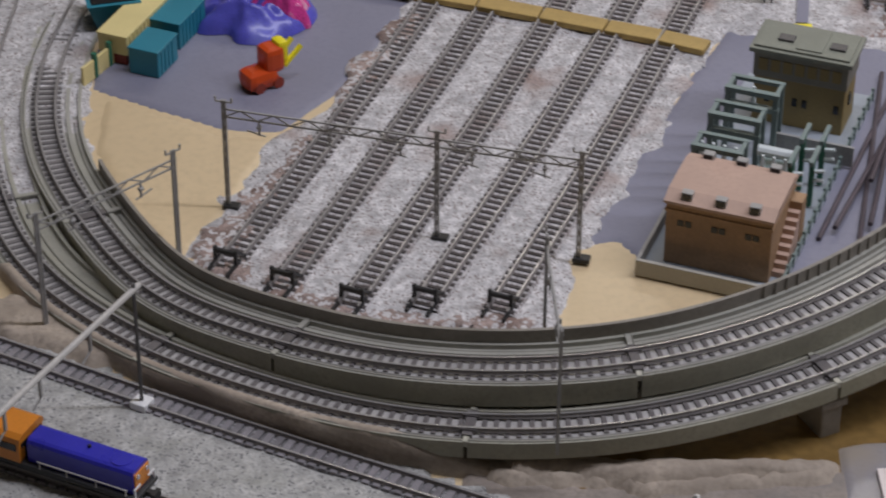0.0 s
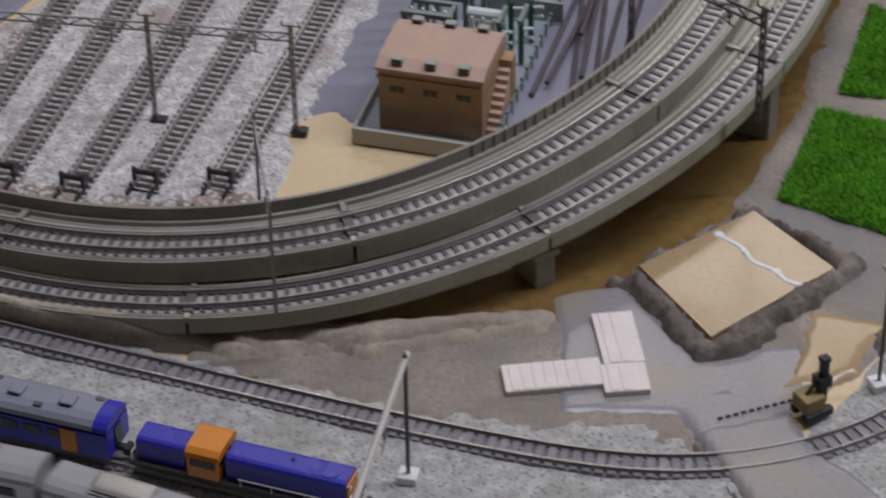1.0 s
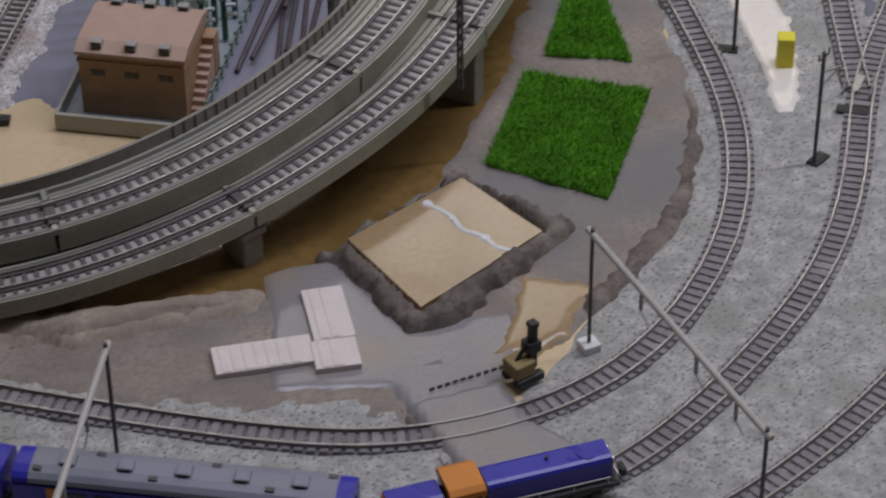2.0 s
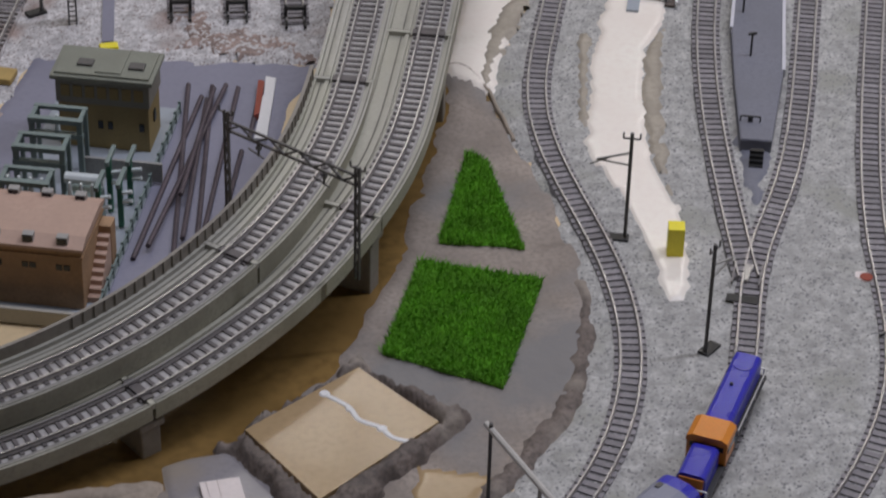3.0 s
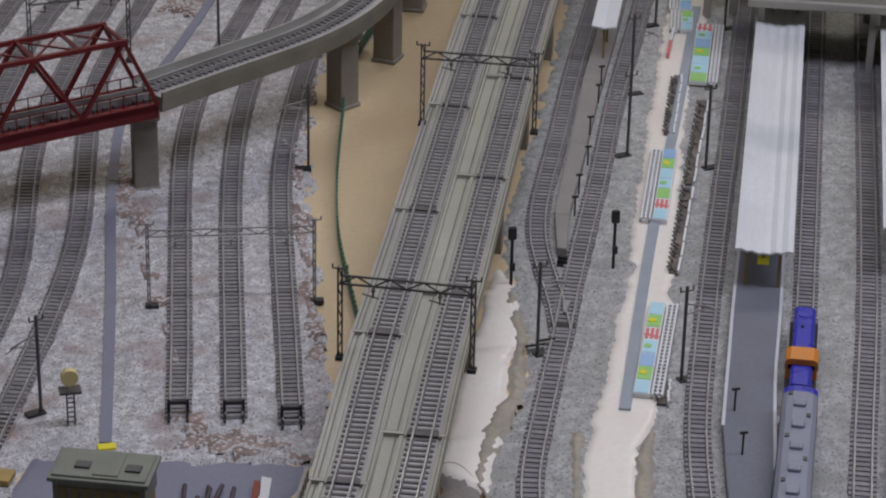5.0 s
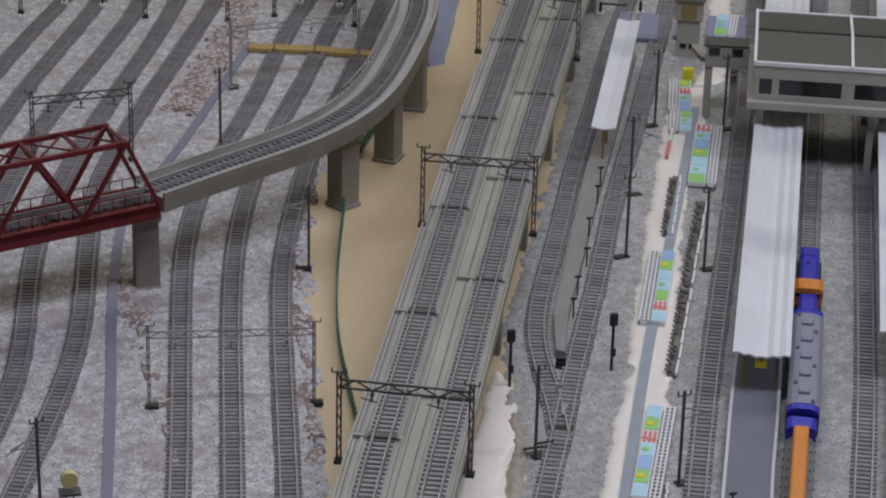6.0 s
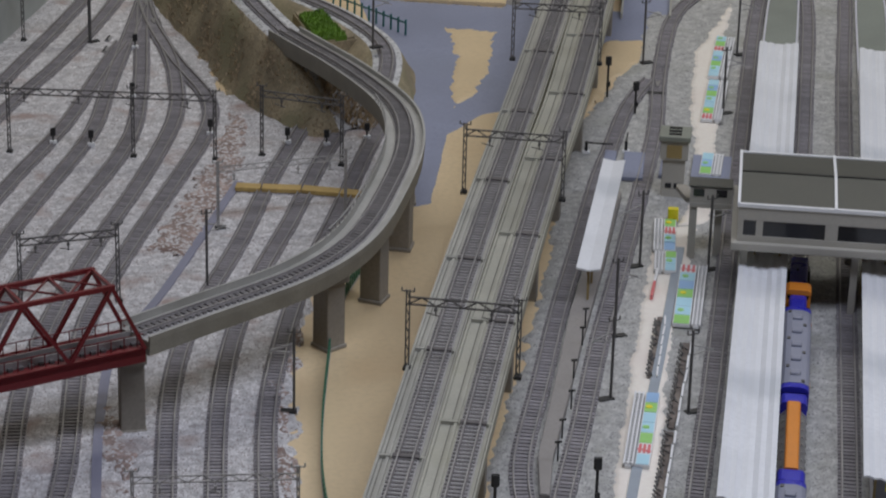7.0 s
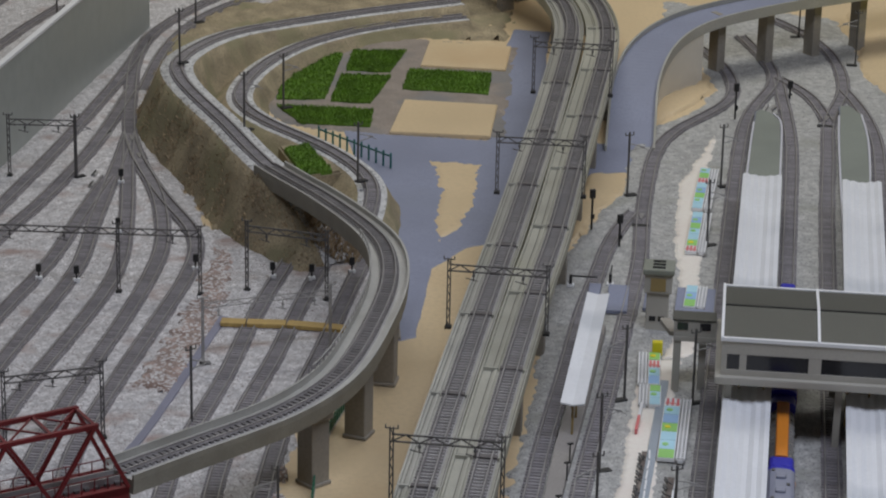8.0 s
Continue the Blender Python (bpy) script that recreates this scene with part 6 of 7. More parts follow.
for nm, cx, cy, sx, sy, h, material, seed in (("bag_body", 0.0, 0.006, 0.030, 0.026, 0.014, "bag", 5), ("bag_label", 0.012, 0.004, 0.017, 0.013, 0.019, "bag_pink", 9)):
    rings, turns = 22, 72
    rr, aa = np.meshgrid(np.linspace(0, 1, rings), np.linspace(0, 2 * np.pi, turns, endpoint=False), indexing="ij")
    x, y = rr * np.cos(aa), rr * np.sin(aa)
    wob = 1 + 0.5 * lattice(np.cos(aa) + 3, np.sin(aa) + 3, 0.35, seed + 2) * rr
    z = np.clip(1 - rr ** 2.4, 0, 1) ** 0.6 * h + np.clip(1.02 - rr, 0, 1) * 0.016 * (lattice(x + 3, y + 3, 0.36, seed) + 0.7 * lattice(x + 3, y + 3, 0.13, seed + 1))
    k = lambda a, b: a * turns + b % turns
    i, j = [w.ravel() for w in np.meshgrid(np.arange(rings - 1), np.arange(turns), indexing="ij")]
    from_arrays(nm, np.c_[(x * wob * sx + cx).ravel(), (y * wob * sy + cy).ravel(), np.maximum(z, 0.0004).ravel()], np.c_[k(i, j), k(i + 1, j), k(i + 1, j + 1), k(i, j + 1)], material, sack, smooth=True)
gf = thing("toy_fence", 0.068, 1.052, 0.001, 62, "green and cream toy fence panels", "fence")
for k in range(4):
    part("panel", mesh(box(k * 0.013, -0.0008, 0, k * 0.013 + 0.010, 0.0008, 0.011, bevel=0.0003)), "cream", gf)
    part("post", mesh(box(k * 0.013 + 0.0102, -0.0012, 0, k * 0.013 + 0.0124, 0.0012, 0.014)), "green_fence", gf)

# ---- platforms ----
def platform(name_label, poly, top, material, edges):
    ob = thing("station_platform", 0, 0, 0, 0, name_label, "platform", "platforms")
    part("deck", mesh(prism(poly, 0.0015, top, bevel=0.0005)), material, ob)
    for line in edges:
        q = smooth_path([(x, y, top) for x, y in line], 0.01, 0.0)
        v, f, _ = sweep(q, [(-0.0009, -0.004), (-0.0009, 0.0006), (0.0009, 0.0006), (0.0009, -0.004)], closed=True)
        from_arrays("edge_tile", v, f, "tile_white", ob, "pale edging strip")
    return ob


RIGHT1 = [(0.757, 0.948), (0.785, 1.012), (0.8165, 1.103), (0.855, 1.203), (0.9525, 1.463), (1.130, 1.934), (1.1495, 1.975), (1.2235, 2.170), (1.248, 2.240), (1.250, 2.268), (1.243, 2.284)]
LEFT1 = [(0.742, 0.953), (0.757, 1.010), (0.7715, 1.060), (0.7985, 1.132), (0.8355, 1.230), (0.9245, 1.458), (1.1055, 1.934), (1.116, 1.972), (1.1855, 2.153), (1.222, 2.245), (1.234, 2.278)]
p1 = platform("long dark grey island platform with pale edges", RIGHT1 + LEFT1[::-1], 0.0095, "platform", [RIGHT1[1:-1], LEFT1[2:-1]])
st = thing("platform_steps", 0.7475, 0.943, 0.002, -20, "small dark steps at the platform end", "steps")
for k in range(4):
    part("step", mesh(box(-0.0035, -0.008 + k * 0.002, 0, 0.0035, -0.006 + k * 0.002, 0.0018 + k * 0.0018)), "black", st)
fr = thing("platform_gate", 0.752, 0.968, 0.0095, -20, "black barrier at the platform end", "barrier")
part("rail", mesh(bar((-0.005, 0, 0), (-0.005, 0, 0.003), 0.0007, 0.0007), bar((0.005, 0, 0), (0.005, 0, 0.003), 0.0007, 0.0007), bar((-0.005, 0, 0.003), (0.005, 0, 0.003), 0.0007, 0.0007), box(-0.0012, -0.001, 0, 0.0012, 0.001, 0.003)), "black", fr)
RIGHT2 = [(0.845, 0.95), (0.93, 1.165), (1.073, 1.535), (1.238, 1.98), (1.276, 2.074), (1.3135, 2.175), (1.336, 2.25), (1.335, 2.28)]
LEFT2 = [(0.822, 0.945), (0.858, 1.032), (0.928, 1.211), (1.052, 1.546), (1.205, 1.96), (1.2785, 2.161), (1.3125, 2.25), (1.324, 2.282)]
platform("dark grey outer island platform with pale edges", RIGHT2 + LEFT2[::-1], 0.0095, "platform", [RIGHT2[:-1], LEFT2[:-1]])
# Sheets added over the platform ends to paint in a greenish light cast.
for poly in ([(1.155, 1.990), (1.2225, 2.170), (1.247, 2.240), (1.249, 2.267), (1.2425, 2.282), (1.235, 2.275), (1.223, 2.244), (1.1865, 2.153), (1.124, 1.990)],
             [(1.244, 1.99), (1.275, 2.074), (1.3125, 2.175), (1.335, 2.25), (1.334, 2.278), (1.325, 2.279), (1.3137, 2.25), (1.2797, 2.161), (1.217, 1.99)]):
    tagged(part("platform_sheet", mesh(prism(poly, 0.0094, 0.0101, bevel=0.0002)), "platform_green"), "added sheet that paints a greenish light cast on a platform end", "sheet", "platform end sheets")
RIGHT3 = [(0.7435, 1.282), (0.760, 1.335), (0.786, 1.400), (0.825, 1.500), (0.883, 1.642), (0.930, 1.762)]
LEFT3 = [(0.738, 1.285), (0.750, 1.336), (0.790, 1.442), (0.830, 1.55), (0.8835, 1.677), (0.915, 1.770)]
platform("narrow brownish side platform between branch tracks", RIGHT3 + LEFT3[::-1], 0.0085, "platform_tan", [])
st = thing("platform_steps", 0.7395, 1.277, 0.002, -20, "small dark steps at the platform end", "steps")
for k in range(3):
    part("step", mesh(box(-0.003, -0.007 + k * 0.002, 0, 0.003, -0.005 + k * 0.002, 0.0018 + k * 0.002)), "black", st)
for (x, y) in ((0.7725, 1.030), (0.783, 1.075), (0.760, 1.325), (0.771, 1.355), (0.788, 1.395), (0.802, 1.44), (0.822, 1.49), (0.8325, 1.52)):
    z = 0.0095 if y < 1.2 else 0.0085
    o = thing("platform_lamp", x, y, z, 0, "thin black platform lamp post", "lamp post", "platform lamps")
    part("post", mesh(rod((0, 0, 0), (0, 0, 0.013), 0.0006, 6)), "black", o)
    part("head", mesh(box(-0.0022, -0.0006, 0.013, 0.0022, 0.0006, 0.0142)), "black", o)


def canopy(a, b, width, z, label, folds, group_step=0.075, drop=0.0025, posts="ochre"):
    a, b = Vector(a), Vector(b)
    d = b - a
    L = d.length
    ob = thing("platform_canopy", a.x, a.y, z, math.degrees(math.atan2(d.y, d.x)), label, "canopy", "platform canopies")
    n = folds * 2
    top = [(-width / 2 + width * k / n, drop * (abs(2 * k / n - 1)) + (0.0010 if k % 2 else 0.0)) for k in range(n + 1)]
    sec = top + [(y, h - 0.0012) for y, h in top[::-1]]
    part("roof", mesh(profile_box([(y, h + 0.0245) for y, h in sec], 0, L)), "canopy", ob, "white folded roof sheet")
    for x in np.arange(0.006, L - 0.005, group_step):
        for y in ((-width * 0.28, width * 0.28) if folds > 2 else (0.0,)):
            part("post", mesh(box(x - 0.0008, y - 0.0008, 0, x + 0.0008, y + 0.0008, 0.0238)), posts, ob)
    part("beam", mesh(box(0.001, -0.001, 0.0215, L - 0.001, 0.001, 0.0238)), posts, ob)
    if folds > 2:
        part("sign", mesh(box(0.001, -0.0035, 0.017, 0.0022, 0.0035, 0.0225)), "yellow", ob, "yellow hanging sign")


canopy((0.843, 1.206), (0.985, 1.582), 0.0345, 0.0095, "long white ribbed platform canopy", 5)
canopy((0.992, 1.60), (1.149, 2.017), 0.0345, 0.0095, "long white ribbed canopy beyond the station house", 5)
canopy((0.940, 1.215), (1.066, 1.548), 0.0345, 0.0095, "white ribbed canopy on the outer platform", 5)
canopy((1.080, 1.585), (1.231, 1.985), 0.0345, 0.0095, "white ribbed canopy on the outer platform's far half", 5)
canopy((0.8445, 1.559), (0.9235, 1.765), 0.0175, 0.0085, "narrow white ridged canopy on the side platform", 1, 0.03)

# ---- station house over the tracks ----
ST = pose(0.953, 1.632, 0.0, 0, 0, -19.6)
house = thing("station_house", 0, 0, 0, 0, "grey-beige bridge station house with dark glazed roof panels", "building")
house.matrix_basis = ST
X0, X1, Y0, Y1 = 0.026, 0.312, -0.085, 0.020
part("floor", mesh(box(X0 - 0.004, Y0 - 0.004, 0.050, X1, Y1 + 0.004, 0.056, bevel=0.0008)), "station_wall", house)
for y0, y1 in ((Y0, Y0 + 0.002), (Y1 - 0.002, Y1)):
    part("lower_wall", mesh(box(X0, y0, 0.056, X1, y1, 0.0605)), "station_wall", house)
    part("upper_wall", mesh(box(X0, y0, 0.0725, X1, y1, 0.083)), "station_wall", house)
part("end_wall", mesh(box(X0, Y0 + 0.002, 0.056, X0 + 0.002, Y1 - 0.002, 0.083)), "station_wall", house)
part("end_wall", mesh(box(X1 - 0.002, Y0 + 0.002, 0.056, X1, Y1 - 0.002, 0.083)), "station_wall", house)
edge_x = [X0, X0 + 0.004, X0 + 0.013, X0 + 0.018, X0 + 0.062, X0 + 0.071, X0 + 0.130, X0 + 0.139, X0 + 0.198, X0 + 0.207, X1 - 0.004, X1]
for k in range(0, len(edge_x) - 1, 2):
    part("pillar", mesh(box(edge_x[k], Y0 + 0.0002, 0.0605, edge_x[k + 1], Y0 + 0.0018, 0.0725)), "station_wall", house)
    part("pillar", mesh(box(edge_x[k], Y1 - 0.0018, 0.0605, edge_x[k + 1], Y1 - 0.0002, 0.0725)), "station_wall", house)
for k in range(1, len(edge_x) - 2, 2):
    part("window_pane", mesh(box(edge_x[k], Y0 + 0.001, 0.0605, edge_x[k + 1], Y0 + 0.0014, 0.0725)), "window", house)
    part("window_pane", mesh(box(edge_x[k], Y1 - 0.0014, 0.0605, edge_x[k + 1], Y1 - 0.001, 0.0725)), "window", house)
for k in range(4):
    xa, xb = X0 + 0.0685 * k, X0 + 0.0685 * (k + 1)
    rp = part("roof_panel", mesh(profile_box([(Y0 + 0.002, 0.0832), (Y0 + 0.002, 0.0845), ((Y0 + Y1) / 2, 0.0895), (Y1 - 0.002, 0.0845), (Y1 - 0.002, 0.0832)], xa + 0.001, xb - 0.001)), "station_roof", house, "dark roof panel")
    part("seam", mesh(box(xa + 0.001, (Y0 + Y1) / 2 - 0.0008, 0.0893, xb - 0.001, (Y0 + Y1) / 2 + 0.0008, 0.0902)), "black", rp)
    part("roof_rib", mesh(profile_box([(Y0 - 0.0005, 0.083), (Y0 - 0.0005, 0.0860), ((Y0 + Y1) / 2, 0.0910), (Y1 + 0.0005, 0.0860), (Y1 + 0.0005, 0.083)], xa - 0.001, xa + 0.001)), "white", house, "white roof rib")
part("cornice", mesh(box(X0 - 0.001, Y0 - 0.001, 0.0825, X1, Y0 + 0.0015, 0.0852), box(X0 - 0.001, Y1 - 0.0015, 0.0825, X1, Y1 + 0.001, 0.0852)), "white", house)
for x in (X0 + 0.006, X0 + 0.085, X0 + 0.160, X0 + 0.235):
    for y in (Y0 + 0.006, Y1 - 0.006):
        part("column", mesh(box(x - 0.0025, y - 0.0025, 0.0, x + 0.0025, y + 0.0025, 0.050)), "station_wall", house)
for x in (0.040, 0.058, 0.118, 0.134):
    part("strut", mesh(box(x - 0.0008, -0.060, 0.010, x + 0.0008, -0.058, 0.050)), "ochre", house)
part("landing_floor", mesh(box(-0.010, 0.003, 0.044, 0.0215, 0.020, 0.048, bevel=0.0005)), "station_wall", house)
part("landing_wall", mesh(box(-0.010, 0.0035, 0.0482, 0.0215, 0.0050, 0.0600)), "station_wall", house)
part("landing_wall", mesh(box(-0.010, 0.0052, 0.0482, -0.0085, 0.018, 0.0600)), "station_wall", house)
part("landing_wall", mesh(box(-0.010, 0.0182, 0.0482, 0.0215, 0.020, 0.0600)), "station_wall", house)
for x in (-0.0075, 0.0095):
    part("landing_window", mesh(box(x, 0.0030, 0.0535, x + 0.008, 0.0040, 0.0592)), "window", house)
part("landing_roof", mesh(box(-0.011, 0.0030, 0.0602, 0.0215, 0.021, 0.0618, bevel=0.0004)), "station_roof", house, "dark landing roof")
part("stair", mesh(*[box(-0.0215 + 0.001 * k, 0.060 - 0.005 * k, 0.034 + 0.0009 * k, -0.0135 + 0.001 * k, 0.0655 - 0.005 * k, 0.0375 + 0.0009 * k) for k in range(9)]), "pier", house, "grey stair flight down to the tower")
for x, y in ((-0.007, 0.007), (-0.007, 0.015), (0.012, 0.015)):
    part("landing_column", mesh(box(x - 0.0028, y - 0.0028, 0.0, x + 0.0028, y + 0.0028, 0.0438)), "station_wall", house)
tower = thing("lift_tower", 0.974, 1.768, 0.0, -19.6, "beige stair tower with an olive louvred roof", "building")
part("wall", mesh(box(-0.009, -0.009, 0.0, 0.009, 0.009, 0.040, bevel=0.0008)), "station_wall", tower)
part("lobby", mesh(box(-0.011, -0.011, 0.034, 0.011, 0.011, 0.050, bevel=0.0006)), "station_wall", tower)
part("door", mesh(box(-0.006, -0.0114, 0.036, 0.006, -0.0108, 0.047)), "ochre", tower)
rf = part("roof", mesh(box(-0.0125, -0.013, 0.050, 0.0125, 0.013, 0.0545, bevel=0.001)), "roof_olive", tower)
for y in (-0.007, 0.0, 0.007):
    part("louvre", mesh(box(-0.005, y - 0.0012, 0.0545, 0.005, y + 0.0012, 0.0554)), "window", rf)
part("window", mesh(box(-0.006, -0.0094, 0.010, -0.001, -0.0088, 0.014), box(0.001, -0.0094, 0.010, 0.006, -0.0088, 0.014)), "window", tower)
o = tagged(part("yellow_box", mesh(box(0.952, 1.706, 0.0035, 0.960, 1.712, 0.014, turn=-15, bevel=0.0005)), "yellow"), "small yellow box beside the stair tower", "box")
for poly in ([(0.941, 1.800), (0.957, 1.794), (0.976, 1.850), (0.960, 1.856)], [(0.926, 1.806), (0.935, 1.803), (0.954, 1.858), (0.945, 1.861)], [(0.972, 1.800), (0.990, 1.793), (1.010, 1.845), (0.992, 1.851)]):
    tagged(part("crossing_plate", mesh(prism(poly, 0.0028, 0.0056, bevel=0.0004)), "asphalt"), "blue-grey level crossing plate between the rails", "crossing", "crossing plates")
tagged(part("crossing_plate", mesh(prism([(0.992, 1.780), (1.022, 1.769), (1.045, 1.830), (1.015, 1.841)], 0.0036, 0.0050, bevel=0.0004)), "asphalt"), "blue-grey road plate beside the stair tower", "crossing", "crossing plates")
for (x, y), t in (((0.930, 1.866), -20), ((0.935, 1.800), 70), ((0.963, 1.862), 70), ((1.0, 1.858), 70)):
    o = thing("crossing_gate", x, y, 0.002, t, "small black level crossing gate", "gate", "crossing gates")
    part("post", mesh(box(-0.0012, -0.0012, 0, 0.0012, 0.0012, 0.010)), "black", o)
    part("boom", mesh(box(0, -0.0006, 0.0085, 0.022, 0.0006, 0.0097)), "black", o)
    part("foot", mesh(box(-0.003, -0.003, 0, 0.003, 0.003, 0.002)), "white", o)

# ---- painted strips laid beside the tracks ----
gp = smooth_path([(0.7265, 1.096), (0.800, 1.290), (0.8765, 1.480), (0.945, 1.655)], 0.02, 0.0)
v, f, _ = sweep(gp, [(-0.0033, 0.0034), (-0.0033, 0.0048), (0.0033, 0.0048), (0.0033, 0.0034)], closed=True)
tagged(from_arrays("grey_strip", v, f, "strip_grey"), "long narrow grey card strip on bare wood", "strip")


def sign_board(a, b, width, ladder, seed, label="cyan, green and red painted board with white ladder"):
    a, b = Vector(a), Vector(b)
    d = b - a
    L = d.length
    r = random.Random(seed)
    ob = thing("sign_board", a.x, a.y, 0.0038, math.degrees(math.atan2(d.y, d.x)), label, "board", "painted boards")
    part("backing", mesh(box(0, -width / 2, 0, L, width / 2, 0.003, bevel=0.0004)), "white", ob)
    n = max(3, int(L / 0.014))
    cols = ["p_cyan", "p_green", "p_blue", "p_cyan", "p_red", "p_green", "p_cyan"]
    for k in range(n):
        x0, x1 = L * k / n + 0.0006, L * (k + 1) / n - 0.0006
        c = cols[(k + seed) % 7]
        if c == "p_red":
            for j in range(3):
                y = -width * 0.3 + j * width * 0.3
                part("red_bar", mesh(box(x0 + 0.001, y - 0.0009, 0.003, x1 - 0.001, y + 0.0009, 0.0034), box(x0 + 0.003 + 0.001 * j, y - 0.0018, 0.003, x0 + 0.0045 + 0.001 * j, y + 0.0018, 0.0033)), c, ob)
        else:
            part("field", mesh(box(x0, -width / 2 + 0.0007, 0.003, x1, width / 2 - 0.0007, 0.0034)), c, ob)
            if k % 2:
                part("spot", mesh(rod(((x0 + x1) / 2, width * 0.12, 0.0034), ((x0 + x1) / 2, width * 0.12, 0.0038), 0.0024, 10)), "p_green" if c != "p_green" else "yellow", ob)
    y = ladder * (width / 2 + 0.0042)
    part("ladder_bed", mesh(box(0, y - 0.0036, 0.0004, L, y + 0.0036, 0.0014)), "mast_grey", ob)
    part("ladder", mesh(box(0, y - 0.0033, 0.002, L, y - 0.0022, 0.0034), box(0, y + 0.0022, 0.002, L, y + 0.0033, 0.0034), box(0, y - 0.0005, 0.002, L, y + 0.0005, 0.0034), *[box(x, y - 0.0024, 0.002, x + 0.0011, y + 0.0024, 0.0032) for x in np.arange(0.002, L - 0.001, 0.0042)], bar((0, y, 0.0), (0, y, 0.0022), 0.0012, 0.004), bar((L, y, 0.0), (L, y, 0.0022), 0.0012, 0.004)), "white", ob, "white ladder strip")


sign_board((0.739, 1.107), (0.7795, 1.208), 0.0095, -1, 0)
sign_board((0.8125, 1.3135), (0.850, 1.4125), 0.0095, 1, 3)
sign_board((0.902, 1.516), (0.940, 1.617), 0.0125, -1, 5)
sign_board((0.9335, 1.6455), (0.9525, 1.7045), 0.0095, 1, 2)
sign_board((0.9225, 1.608), (0.934, 1.643), 0.0090, 1, 6)
sign_board((1.0092, 1.793), (1.0266, 1.837), 0.010, -1, 1)
sign_board((1.050, 1.915), (1.088, 2.010), 0.010, -1, 4)
sign_board((1.090, 2.020), (1.133, 2.125), 0.010, -1, 6)


def rubble_strip(a, b, seed):
    a, b = Vector(a), Vector(b)
    d = b - a
    L = d.length
    r = random.Random(seed)
    ob = thing("twig_strip", a.x, a.y, 0.0034, math.degrees(math.atan2(d.y, d.x)), "dark twiggy strip with a bright white edge", "strip", "twig strips")
    part("mat", mesh(prism([(L * k / 12, -0.0030 + 0.0012 * r.random()) for k in range(13)] + [(L * k / 12, 0.0030 - 0.0012 * r.random()) for k in range(12, -1, -1)], 0, 0.0009)), "earth_dark", ob)
    part("white_edge", mesh(*[bar((L * k / 6, -0.0030 - 0.001 * r.random(), 0.002), (L * (k + 0.9) / 6, -0.0030 - 0.001 * r.random(), 0.002), 0.0014, 0.0020) for k in range(6)]), "white", ob)
    for k in range(int(L / 0.006)):
        x = k * 0.006 + r.random() * 0.003
        part("twig", mesh(bar((x, 0.003 * r.uniform(-1, 1), 0.0008), (x + 0.005 * r.uniform(-1, 1), 0.003 * r.random() + 0.001, 0.0022 + 0.0015 * r.random()), 0.0008, 0.0008), bar((x, 0.002, 0.002), (x + 0.003, 0.004, 0.003), 0.0012, 0.0010)), "mast", ob)


rubble_strip((0.801, 1.247), (0.846, 1.360), 1)
rubble_strip((0.848, 1.365), (0.898, 1.490), 2)
rubble_strip((0.857, 1.440), (0.893, 1.535), 3)
rubble_strip((0.7485, 1.098), (0.757, 1.122), 4)
o = thing("red_bar", 0.8954, 1.5663, 0.0036, 68, "red and white striped bar on bare wood", "bar")
part("red_half", mesh(box(0, -0.001, 0, 0.026, 0.001, 0.004)), "p_red", o)
part("white_half", mesh(box(0.026, -0.001, 0, 0.05, 0.001, 0.004)), "white", o)
o = tagged(part("yellow_sheet", mesh(box(1.43, 2.30, 0.0035, 1.62, 2.47, 0.006, turn=-20)), "yellow"), "flat yellow sheet beside the far tracks", "sheet")


# ---- rolling stock; x points ahead, z = 0 at the rail tops ----
def bogie(parent, x, spread=0.008):
    bg = part("bogie", mesh(box(x - 0.012, -0.0062, 0.0022, x + 0.012, -0.0048, 0.0050, bevel=0.0004), box(x - 0.012, 0.0048, 0.0022, x + 0.012, 0.0062, 0.0050, bevel=0.0004), box(x - 0.002, -0.005, 0.003, x + 0.002, 0.005, 0.0048)), "dark_under", parent)
    for dx in (-spread, spread):
        for s in (-1, 1):
            part("wheel", mesh(rod((x + dx, s * 0.0038, 0.0028), (x + dx, s * 0.0049, 0.0028), 0.0028, 12)), "dark_under", bg)


def coupler(parent, x, s):
    part("coupler", mesh(box(min(x, x + s * 0.004), -0.0012, 0.0035, max(x, x + s * 0.004), 0.0012, 0.0062), box(min(x + s * 0.003, x + s * 0.005), -0.0026, 0.0030, max(x + s * 0.003, x + s * 0.005), 0.0026, 0.0068)), "black", parent)


def hood_section(w, z0, z1, soft=0.0022):
    return [(-w, z0), (-w, z1 - soft), (-w + soft * 0.35, z1 - soft * 0.3), (-w + soft, z1), (w - soft, z1), (w - soft * 0.35, z1 - soft * 0.3), (w, z1 - soft), (w, z0)]


